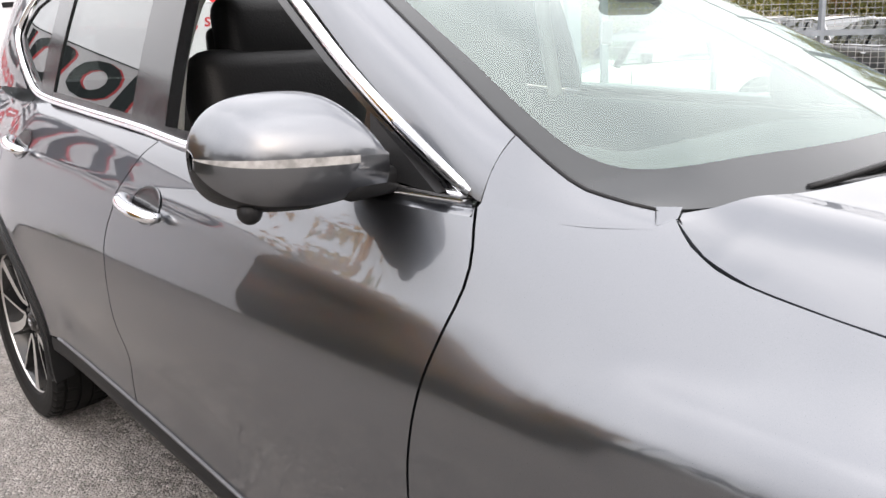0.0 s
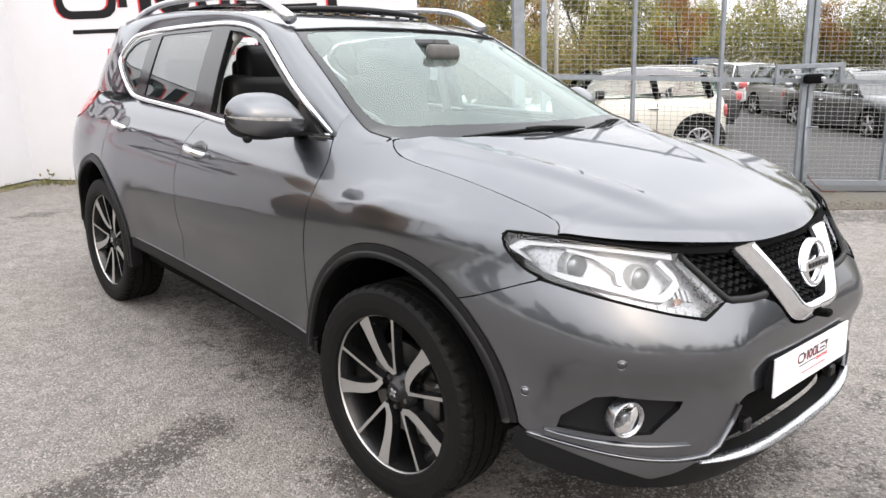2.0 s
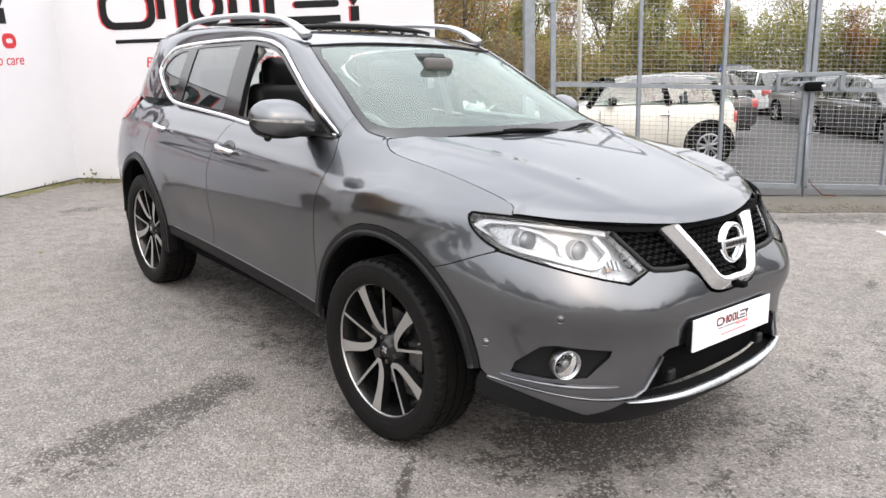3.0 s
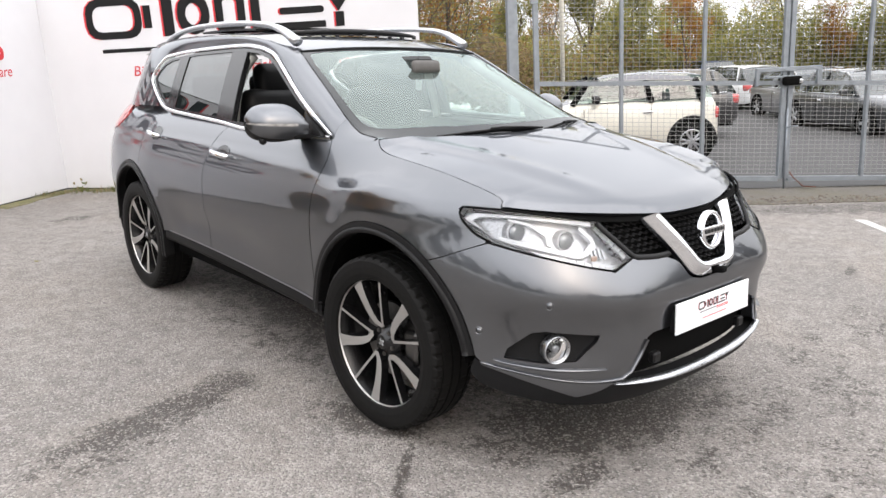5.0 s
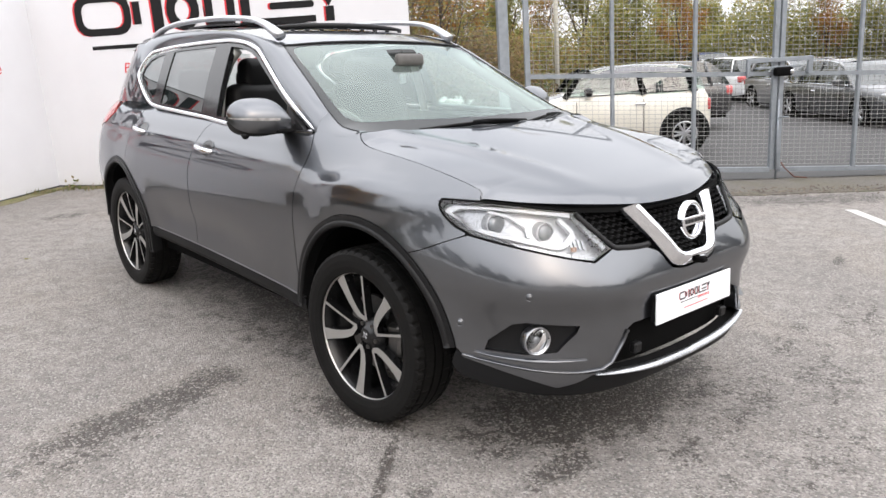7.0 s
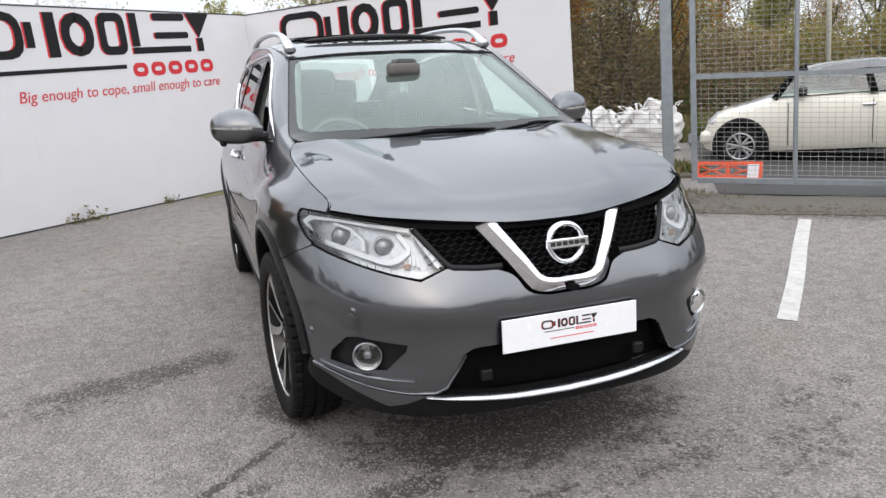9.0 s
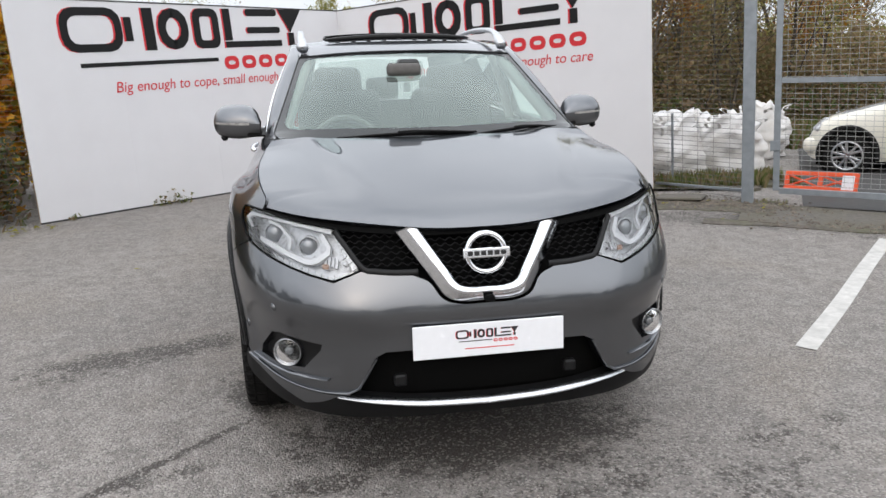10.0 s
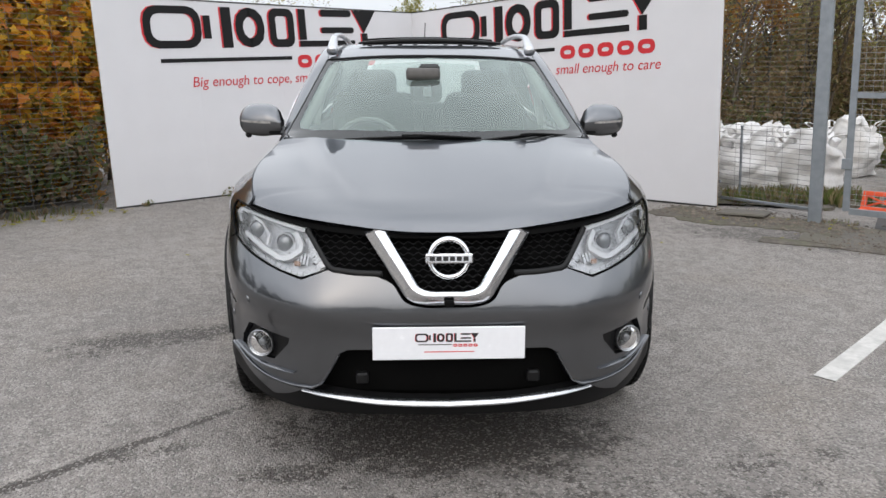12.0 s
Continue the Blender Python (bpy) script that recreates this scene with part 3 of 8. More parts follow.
def wire_sheet(name, length, z_low, z_top, parent, step_h=0.05, step_v=0.0762, r=0.0021, slope=0.0, r_v=0.0015, mat=None):
    """Welded mesh in the local xz plane."""
    verts, faces = [], []

    def rod(a, b, r):
        k = len(verts)
        d = (Vector(b) - Vector(a)).normalized()
        s = d.cross(Vector((0, 1, 0))) * r
        t = Vector((0, r, 0))
        for q in (a, b):
            for o in (s + t, s - t, -s - t, -s + t):
                verts.append(Vector(q) + o)
        for j in range(4):
            faces.append((k + j, k + (j + 1) % 4, k + 4 + (j + 1) % 4, k + 4 + j))
    z = z_low
    while z < z_top:
        rod((0, 0.002, z), (length, 0.002, z + slope * length), r)
        z += step_h
    u = step_v
    while u < length:
        rod((u, -0.002, z_low + slope * u), (u, -0.002, z_top + slope * u), r_v)
        u += step_v
    return obj(name, verts, faces, mat or WIRE, parent, "welded steel wire mesh", smooth=False)


post(3.86, 3.64, 3.0, 0.115)
post(3.60, 4.75, 0.85, 0.026, "thin rusty stake among weeds")
RAIL_L, RAIL_R, LEAF = 1.211, 1.055, 2.98


def gate_leaf(u0, sign, mid0, mid1, low0, low1):
    """One gate leaf of box section with three bays of mesh, from its hinge to the meeting edge."""
    g = tagged(new("gate_leaf"), "galvanised steel gate leaf with wire mesh, closed", "gate", group="gate leaves")
    p = gate_point(u0)
    g.matrix_world = Matrix.Translation((p.x, p.y, 0)) @ Matrix.Rotation(math.atan2(GATE_DIR.y, GATE_DIR.x), 4, "Z")
    top = 2.75

    def at(u, a, b):
        return a + (b - a) * u / LEAF
    for i, u in enumerate((0.0, LEAF / 3, 2 * LEAF / 3, LEAF)):
        w = 0.03 if i in (0, 3) else 0.02
        part("stile" if i in (0, 3) else "upright", box_bm(u - w, u + w, -0.025, 0.025, at(u, low0, low1), top, 0.004), GALV, g)
    for nm, a, b, w in (("bottom_rail", low0, low1, 0.028), ("middle_rail", mid0, mid1, 0.025), ("top_rail", top, top - 0.1, 0.025)):
        bm = bmesh.new()
        rows = [[bm.verts.new((u, y, at(u, a, b) + z)) for y, z in ((-0.024, -w), (-0.024, w), (0.024, w), (0.024, -w))] for u in (0.028, LEAF - 0.028)]
        for j in range(4):
            bm.faces.new((rows[0][j], rows[1][j], rows[1][(j + 1) % 4], rows[0][(j + 1) % 4]))
        bm.faces.new(rows[0])
        bm.faces.new(rows[1][::-1])
        bmesh.ops.recalc_face_normals(bm, faces=bm.faces[:])
        part(nm, bm, GALV, g)
    slope = (low1 - low0) / LEAF
    wire_sheet("mesh_panel", LEAF, low0 + 0.06, mid0 - 0.01, g, slope=slope).location = (0, 0.03, 0)
    wire_sheet("mesh_panel", LEAF, mid0 + 0.03, top, g, slope=slope * 0.6).location = (0, 0.03, 0)
    for z in (0.45, 2.0):
        part("hinge", box_bm(-0.06 if sign > 0 else LEAF - 0.02, 0.03 if sign > 0 else LEAF + 0.06, -0.04, -0.024, at(0, low0, low1) + z - 0.05, at(0, low0, low1) + z + 0.05, 0.004), GALV, g)
    return g


gate_leaf(0.0, 1, RAIL_L, RAIL_R, 0.125, -0.085)
gate_leaf(3.06, -1, RAIL_R - 0.005, RAIL_R - 0.16, -0.09, -0.28)
post(*gate_point(6.25), 3.0, 0.115)
latch = tagged(new("gate_latch"), "galvanised slide bolt with a black padlock cover", "latch")
lp = gate_point(3.02, -0.05)
latch.matrix_world = Matrix.Translation((lp.x, lp.y, RAIL_R)) @ Matrix.Rotation(math.atan2(GATE_DIR.y, GATE_DIR.x), 4, "Z")
for nm, x0, x1, z0, z1 in (("bar", -0.42, 0.40, 0.135, 0.185), ("bracket", -0.42, -0.38, -0.02, 0.14), ("bracket", 0.34, 0.40, -0.02, 0.14), ("hasp", -0.30, 0.25, 0.06, 0.085)):
    part(nm, box_bm(x0, x1, -0.02, 0.02, z0, z1, 0.004), GALV, latch)
part("padlock_cover", box_bm(-0.10, 0.13, -0.075, 0.0, -0.03, 0.075, 0.03, segs=3), DARK, latch, "black padlock cover", smooth=True)
part("padlock", box_bm(0.08, 0.13, -0.085, -0.04, -0.01, 0.04, 0.01), CHROME, latch)
tube("drop_bolt", [(0.0, 0.0, -0.30), (0.0, 0.0, -1.28)], 0.012, GALV, latch)
tube("bolt_handle", [(0.0, 0.0, -0.52), (0.0, -0.10, -0.50), (0.06, -0.13, -0.50)], 0.009, GALV, latch)
cable = [gate_point(3.08, -0.06), gate_point(3.10, -0.10), gate_point(3.2, -0.16), gate_point(3.34, -0.20)]
CABLE = material("rusty_cable", (0.10, 0.035, 0.02), rough=0.7)
tagged(tube("loose_cable", [(cable[0].x, cable[0].y, 0.0), (cable[1].x, cable[1].y, -0.06), (cable[2].x, cable[2].y, ground_z(*cable[2]) + 0.045), (cable[3].x, cable[3].y, ground_z(*cable[3]) + 0.04)], 0.008, CABLE, sides=6),
       "short rusty cable hanging to the ground", "cable")


def mesh_fence(a, b, low, top, label="wire mesh fence panel on galvanised posts"):
    a, b = Vector(a), Vector(b)
    f = tagged(new("mesh_fence"), label, "fence", group="fence panels")
    d = b - a
    f.matrix_world = Matrix.Translation((a.x, a.y, 0)) @ Matrix.Rotation(math.atan2(d.y, d.x), 4, "Z")
    z0, z1 = ground_z(*a) + low, ground_z(*b) + low
    wire_sheet("mesh_panel", d.length, z0, top, f, slope=(z1 - z0) / d.length, step_v=0.2, r_v=0.0011, r=0.0021 if a.x > 0 else 0.0015, mat=WIRE_DARK)
    for z in ((z0 + 0.02, top - 0.3) if a.x > 0 else (top - 0.3,)):
        part("rail", box_bm(0, d.length, 0.004, 0.03, z, z + 0.03, 0.004), GALV, f)
    return f


mesh_fence((3.38, 4.76), (3.84, 3.70), 0.04, 2.7)
mesh_fence((-3.30, 4.80), (-5.2, 2.72), 0.05, 2.9)
mesh_fence((-5.2, 2.72), (-7.2, 0.55), 0.05, 2.9)
mesh_fence((0.6, 7.5), (3.38, 4.76), 0.05, 2.7)
post(-5.2, 2.70, 2.95, 0.06, "slim galvanised steel fence post", 45)

# ---- bags and barrier behind the fence ----
BAG = material("white_woven_bag", (0.60, 0.59, 0.585), rough=0.75, vary=0.08, grain=60, bump=0.004, blotch=0.5, blotch_scale=5, dark=(0.50, 0.47, 0.43))


def bulk_bag(x, y, size, h, turn, seed):
    rng = random.Random(seed)
    b = tagged(new("bulk_bag"), "crumpled white woven bulk bag standing on weeds", "bag", group="bulk bags")
    z = ground_z(x, y)
    b.matrix_world = pose(x, y, z, 0, 0, turn)
    n, m = 40, 30
    verts, faces = [], []
    off = Vector((seed * 7.3, 0, 0))
    for i in range(m):
        v = i / (m - 1)
        for j in range(n):
            w = 2 * math.pi * j / n
            c, s = math.cos(w), math.sin(w)
            k = (abs(c) ** 5 + abs(s) ** 5) ** -0.2
            r = size / 2 * k * (0.94 + 0.12 * math.sin(math.pi * min(1, v * 1.15)) - 0.10 * max(0, v - 0.75) / 0.25)
            p = Vector((r * c, r * s, h * v))
            f1 = noise.noise(p * 3.2 + off) * 0.05 + noise.noise(p * 9 + off) * 0.040 + noise.noise(p * 19 + off) * 0.016 + abs(noise.noise(Vector((w * 3, v * 2, seed)))) * -0.05 * v
            lean = max(0, v - 0.7)
            verts.append((p.x + c * f1 * 1.6 + lean * 0.25 * noise.noise(off), p.y + s * f1 * 1.6, p.z + (noise.noise(Vector((c * 1.8, s * 1.8, seed * 3.1))) * 0.20 + noise.noise(Vector((c * 5, s * 5, seed))) * 0.08) * v ** 2))
    for i in range(m - 1):
        for j in range(n):
            faces.append((i * n + j, i * n + (j + 1) % n, (i + 1) * n + (j + 1) % n, (i + 1) * n + j))
    # slumped inside
    base = len(verts)
    for ring, (k, drop) in enumerate(((0.72, 0.10), (0.35, 0.16))):
        for j in range(n):
            q = verts[(m - 1) * n + j]
            verts.append((q[0] * k, q[1] * k, q[2] - drop + 0.05 * noise.noise(Vector((j * 0.5, ring, seed)))))
    for j in range(n):
        faces.append(((m - 1) * n + j, (m - 1) * n + (j + 1) % n, base + (j + 1) % n, base + j))
        faces.append((base + j, base + (j + 1) % n, base + n + (j + 1) % n, base + n + j))
    faces.append(tuple(base + n + j for j in range(n)))
    obj("sack", verts, faces, BAG, b)
    for sx, sy in ((1, 1), (-1, 1), (1, -1), (-1, -1)):
        o = Vector((sx * size * 0.40, sy * size * 0.40, h * 0.92))
        tube("lifting_loop", curve([o, o + Vector((sx * 0.05, sy * 0.04, 0.05)), o + Vector((-sx * 0.02, sy * 0.08, 0.07)), o + Vector((-sx * 0.12, sy * 0.03, 0.04)), o + Vector((-sx * 0.14, 0, -0.05))], 16), 0.022, BAG, b, flat=0.3, sides=6)
    return b


for i, (x, y, s, h, t) in enumerate(((3.82, 5.50, 0.84, 0.68, 8), (4.62, 5.42, 0.82, 0.73, -6), (4.20, 6.40, 0.92, 0.76, 14), (4.98, 6.5, 0.84, 0.74, 22), (6.32, 7.4, 0.80, 0.76, 30), (3.95, 7.25, 0.9, 0.70, 40))):
    bulk_bag(x, y, s, h, t, i + 1)
ORANGE = material("orange_plastic", (0.78, 0.10, 0.03), rough=0.45, vary=0.08, grain=20)
barrier = tagged(new("barrier"), "orange plastic barrier lying by the gate", "barrier")
barrier.matrix_world = pose(4.93, 3.98, ground_z(4.93, 3.98) + 0.03, -16, 0, -60) @ Matrix.Diagonal((0.78, 0.78, 0.78, 1))
for nm, x0, x1, z0, z1 in (("rail", -0.50, 0.50, 0.0, 0.05), ("rail", -0.50, 0.50, 0.20, 0.26), ("end_post", -0.50, -0.44, 0.05, 0.20), ("end_post", 0.44, 0.50, 0.05, 0.20), ("middle_post", -0.03, 0.03, 0.05, 0.20)):
    part(nm, box_bm(x0, x1, -0.025, 0.025, z0, z1, 0.008), ORANGE, barrier)
for x0 in (-0.44, 0.03):
    for s in (0, 1):
        a, b = Vector((x0, 0, 0.05 if s else 0.20)), Vector((x0 + 0.41, 0, 0.20 if s else 0.05))
        tube("brace", [a, b], 0.016, ORANGE, barrier, sides=6)
part("reflective_panel", box_bm(0.30, 0.46, -0.034, -0.026, 0.02, 0.22, 0.002), PLATE_WHITE, barrier, "white reflective panel")
for x in (-0.4, 0.4):
    part("foot", box_bm(x - 0.05, x + 0.05, -0.16, 0.16, -0.03, 0.0, 0.01), ORANGE, barrier)
pole = tagged(new("lamp_pole"), "tall pale lamp pole beyond the car park", "pole")
pole.matrix_world = pose(16.6, 13.5, ground_z(16.6, 13.5))
POLE = material("pale_painted_steel", (0.62, 0.60, 0.52), rough=0.5)
tube("shaft", [(0, 0, -0.1), (0, 0, 8.0)], 0.07, POLE, pole)
tube("arm", [(0, 0, 7.9), (0.5, -0.3, 8.2), (1.2, -0.7, 8.3)], 0.04, POLE, pole)


# ---- the grey car: body surfaces ----
# Car axes: x across, y from the front axle towards the rear, z up from the tyres' contact plane.
width_at = spline([0.18, 0.24, 0.30, 0.38, 0.46, 0.55, 0.65, 0.75, 0.85, 0.90, 0.94, 0.98, 1.02, 1.08, 1.13, 1.17, 1.22],
                  [0.80, 0.845, 0.868, 0.874, 0.872, 0.876, 0.885, 0.892, 0.8935, 0.8895, 0.880, 0.865, 0.848, 0.821, 0.793, 0.764, 0.71])
nose_at = spline([0.18, 0.22, 0.27, 0.33, 0.40, 0.50, 0.59, 0.65, 0.71, 0.78, 0.84, 0.90, 0.95, 1.0, 1.05, 1.1, 1.17],
                 [-0.72, -0.83, -0.905, -0.938, -0.95, -0.946, -0.946, -0.957, -0.945, -0.912, -0.878, -0.838, -0.805, -0.775, -0.745, -0.69, -0.55])
tail_at = spline([0.18, 0.3, 0.5, 0.8, 1.0, 1.2], [3.45, 3.60, 3.69, 3.68, 3.66, 3.60])
corner_at = spline([0.18, 0.60, 0.68, 0.76, 0.83, 0.90, 0.97, 1.2], [3.5, 3.5, 3.65, 3.6, 3.4, 3.25, 3.35, 3.3])
FRONT_Y, REAR_Y, FRONT_L, REAR_L = 0.25, 2.75, 1.55, 1.5
WHEEL_F, WHEEL_R, ARCH_Z = -0.03, 2.70, 0.367


def smooth(a, b, x):
    t = np.clip((x - a) / (b - a), 0, 1)
    return t * t * (3 - 2 * t)


def half_width(y, z):
    w = width_at(z)
    w = w - 0.055 * (1 - smooth(0.0, 0.58, y)) * np.clip((z - 0.93) / 0.2, 0, 2) ** 1.5
    for c in (WHEEL_F, WHEEL_R):
        d = np.hypot(y - c, z - ARCH_Z)
        w = w + (0.008 + 0.020 * (1 - smooth(0.50, 0.68, z)) * (1 - smooth(-0.35, -0.05, y))) * np.exp(-((d - 0.49) / 0.08) ** 2) * smooth(0.15, 0.4, z)
    w = w - 0.015 * np.exp(-((z - 0.60) / 0.075) ** 2) * smooth(0.75, 1.25, y) * (1 - smooth(1.85, 2.15, y))
    w = w + 0.007 * np.exp(-((z - 1.0 - 0.02 * y) / 0.030) ** 2) * smooth(0.2, 0.7, y)
    w = w + 0.027 * np.exp(-((y + 0.10) / 0.38) ** 2 - ((z - 0.955) / 0.075) ** 2)
    # the front arch stands out as an upright flare with a soft shoulder
    d = np.hypot(y - WHEEL_F, z - ARCH_Z)
    gain = 0.904 - 0.06 * (d - 0.5) - 0.03 * smooth(0.1, 0.5, y) - w
    w = w + 0.5 * (gain + np.sqrt(gain ** 2 + 1e-5)) * (1 - smooth(0.600, 0.690, d)) * smooth(0.70, 0.85, z) * (1 - smooth(0.40, 0.62, np.abs(y - WHEEL_F)))
    w = w - 0.042 * smooth(2.3, 2.85, y)
    return w + 0.012 * np.exp(-((y - 2.75) / 0.45) ** 2 - ((z - 1.02) / 0.14) ** 2)


def body(a, z):
    """The lower body's skin: a runs from the front centre round the corner and along the side to the tail; z is height."""
    a, z = np.asarray(a, float), np.asarray(z, float)
    p = corner_at(z)
    ph_f = (1 - np.clip(a / FRONT_L, 0, 1)) * math.pi / 2
    end = FRONT_L + REAR_Y - FRONT_Y
    ph_r = np.clip((a - end) / REAR_L, 0, 1) * math.pi / 2
    ph = np.where(a < FRONT_L, ph_f, ph_r)
    c, s = np.maximum(np.cos(ph), 1e-6), np.maximum(np.sin(ph), 1e-6)
    r = (c ** p + s ** p) ** (-1 / p)
    y = np.where(a < FRONT_L, FRONT_Y - (FRONT_Y - nose_at(z)) * r * s,
                 np.where(a > end, REAR_Y + (tail_at(z) - REAR_Y) * r * s, FRONT_Y + a - FRONT_L))
    k = np.where((a < FRONT_L) | (a > end), r * c, 1.0)
    x = half_width(y, z) * k
    # hollow cheeks round the fog lamps, below a soft crease
    y = y + np.where(y < 0.0, 0.008 * smooth(0.30, 0.62, x) * (1 - smooth(0.60, 0.70, z)) * smooth(0.42, 0.50, z) * (1 - smooth(0.72, 0.86, x)), 0.0)
    # soft upright ridge where the front turns into the corner
    y = y - np.where(y < 0.0, 0.011 * np.exp(-((x - 0.45) / 0.11) ** 2) * smooth(0.40, 0.52, z) * (1 - smooth(0.66, 0.80, z)), 0.0)
    return np.stack([x, y, z], -1)


def at_y(y, z):
    """The a of the point of the skin at length y and height z."""
    z = float(z)
    p = float(corner_at(z))
    if y < FRONT_Y:
        v = min(0.9999, (FRONT_Y - y) / float(FRONT_Y - nose_at(z)))
        k = (1 - v ** p) ** (1 / p)
        return FRONT_L * (1 - math.atan2(v, k) / (math.pi / 2))
    if y > REAR_Y:
        v = min(0.9999, (y - REAR_Y) / float(tail_at(z) - REAR_Y))
        k = (1 - v ** p) ** (1 / p)
        return FRONT_L + REAR_Y - FRONT_Y + REAR_L * math.atan2(v, k) / (math.pi / 2)
    return FRONT_L + y - FRONT_Y


def at_x(x, z):
    """The a of the point of the front at half-width x and height z."""
    p, y = float(corner_at(z)), -0.8
    for _ in range(12):
        k = min(0.9999, x / float(half_width(y, z)))
        v = (1 - k ** p) ** (1 / p)
        y = FRONT_Y - float(FRONT_Y - nose_at(z)) * v
    return FRONT_L * (1 - math.atan2(v, k) / (math.pi / 2))


def sides(pts, n=24):
    """A smooth line given as (y, z) on the side, in skin coordinates."""
    return [(at_y(y, z), z) for y, z in curve(pts, n)]


def fronts(pts, n=24):
    """A smooth line given as (x, z) on the front, in skin coordinates."""
    return [(at_x(max(x, 0.0), z), z) for x, z in curve(pts, n)]


def straight(pts, conv):
    return [(conv(u, z), z) for u, z in pts]


def arc(cy, cz, r, a0, a1, n=40):
    """A wheel arch's line from angle a0 to a1, in degrees from the rear, counted over the top."""
    return [(at_y(cy + r * math.cos(radians(w)), cz + r * math.sin(radians(w))), cz + r * math.sin(radians(w))) for w in np.linspace(a0, a1, n)]


def skin_normals(surf, uv, e=2e-3):
    du = np.array([e, 0])
    dv = np.array([0, e])
    tu = surf(*(uv + du).T) - surf(*(uv - du).T)
    tv = surf(*(uv + dv).T) - surf(*(uv - dv).T)
    n = np.cross(tu, tv)
    n /= np.maximum(np.linalg.norm(n, axis=1), 1e-9)[:, None]
    return n


def inside(poly, pts):
    x, y = pts[:, 0], pts[:, 1]
    res = np.zeros(len(pts), bool)
    px, py = poly[:, 0], poly[:, 1]
    j = len(poly) - 1
    for i in range(len(poly)):
        cross = (py[i] > y) != (py[j] > y)
        with np.errstate(divide="ignore", invalid="ignore"):
            xx = (px[j] - px[i]) * (y - py[i]) / (py[j] - py[i]) + px[i]
        res ^= cross & (x < xx)
        j = i
    return res


def dense(loop, step):
    out = []
    for i in range(len(loop)):
        a, b = np.array(loop[i], float), np.array(loop[(i + 1) % len(loop)], float)
        d = np.linalg.norm(b - a)
        if d < 1e-5:
            continue
        for t in np.linspace(0, 1, max(1, int(math.ceil(d / step))), endpoint=False):
            out.append(a + t * (b - a))
    return np.array(out)


def skin(surf, outline, holes=(), step=0.03, depth=0.014, offset=0.0, out=(1, 0, 0.2)):
    """Verts, faces and normals of a sheet on the surface, inside the outline and outside the holes, with folded edges."""
    loops = [dense(l, step * 0.6) for l in (outline, *holes)]
    lo, hi = loops[0].min(0), loops[0].max(0)
    gx, gy = np.meshgrid(np.arange(lo[0] + step / 2, hi[0], step), np.arange(lo[1] + step / 2, hi[1], step))
    grid = np.stack([gx.ravel(), gy.ravel()], 1)
    keep = inside(loops[0], grid)
    for l in loops[1:]:
        keep &= ~inside(l, grid)
    for l in loops:
        for q in l:
            keep &= np.abs(grid - q).max(1) > step * 0.35
    pts = np.vstack(loops + [grid[keep]])
    edges, k = [], 0
    for l in loops:
        edges += [(k + i, k + (i + 1) % len(l)) for i in range(len(l))]
        k += len(l)
    got = mathutils.geometry.delaunay_2d_cdt([Vector(p) for p in pts], edges, [], 0, 1e-6)
    uv = np.array([tuple(v) for v in got[0]])
    tris = np.array([f for f in got[2] if len(f) == 3])
    mid = uv[tris].mean(1)
    ok = inside(loops[0], mid)
    for l in loops[1:]:
        ok &= ~inside(l, mid)
    tris = tris[ok]
    n = skin_normals(surf, uv)
    p = surf(*uv.T)
    if (n @ np.array(out, float)).mean() < 0:
        n = -n
    p = p + n * offset
    fn = np.cross(p[tris[:, 1]] - p[tris[:, 0]], p[tris[:, 2]] - p[tris[:, 0]])
    flip = (fn * n[tris[:, 0]]).sum(1) < 0
    tris[flip] = tris[flip][:, ::-1]
    verts, faces, normals = list(p), [tuple(t) for t in tris], list(n)
    if depth:
        count = {}
        for a, b, c in faces:
            for e in ((a, b), (b, c), (c, a)):
                count[e] = 1
        rim = [e for e in count if (e[1], e[0]) not in count]
        for a, b in rim:
            d = p[b] - p[a]
            w = np.cross(d, n[a])
            w /= max(np.linalg.norm(w), 1e-9)
            k = len(verts)
            verts += [p[a], p[b], p[b] - n[b] * depth, p[a] - n[a] * depth]
            normals += [w] * 4
            faces.append((k + 1, k, k + 3, k + 2))
    return np.array(verts), faces, np.array(normals)


def mirrored(vs, fs, ns):
    m = np.array([-1, 1, 1])
    return vs * m, [tuple(f[::-1]) for f in fs], ns * m


def panel(name, data, mat, parent, label="", both="pair"):
    """Right and left sheets as two parts (pair), or one sheet over the whole width (joined), or the right one alone (right)."""
    vs, fs, ns = data
    rv, rf, rn = mirrored(vs, fs, ns)
    if both == "joined":
        k = len(vs)
        return obj(name, np.vstack([vs, rv]), list(fs) + [tuple(i + k for i in f) for f in rf], mat, parent, label, normals=np.vstack([ns, rn]))
    made = obj(name, rv, rf, mat, parent, label, normals=rn)
    if both == "pair":
        obj(name, vs, fs, mat, parent, label, normals=ns)
    return made


def both_sides(make):
    for side in (-1, 1):
        make(side)


car = tagged(new("car"), "dark grey metallic family SUV parked on worn tarmac, driver's window open", "car")
car.matrix_world = pose(0, 0, 0, 1.764, 2.29, 0.035) @ pose(0.0058, 0, 0, 0, 0, -0.35)

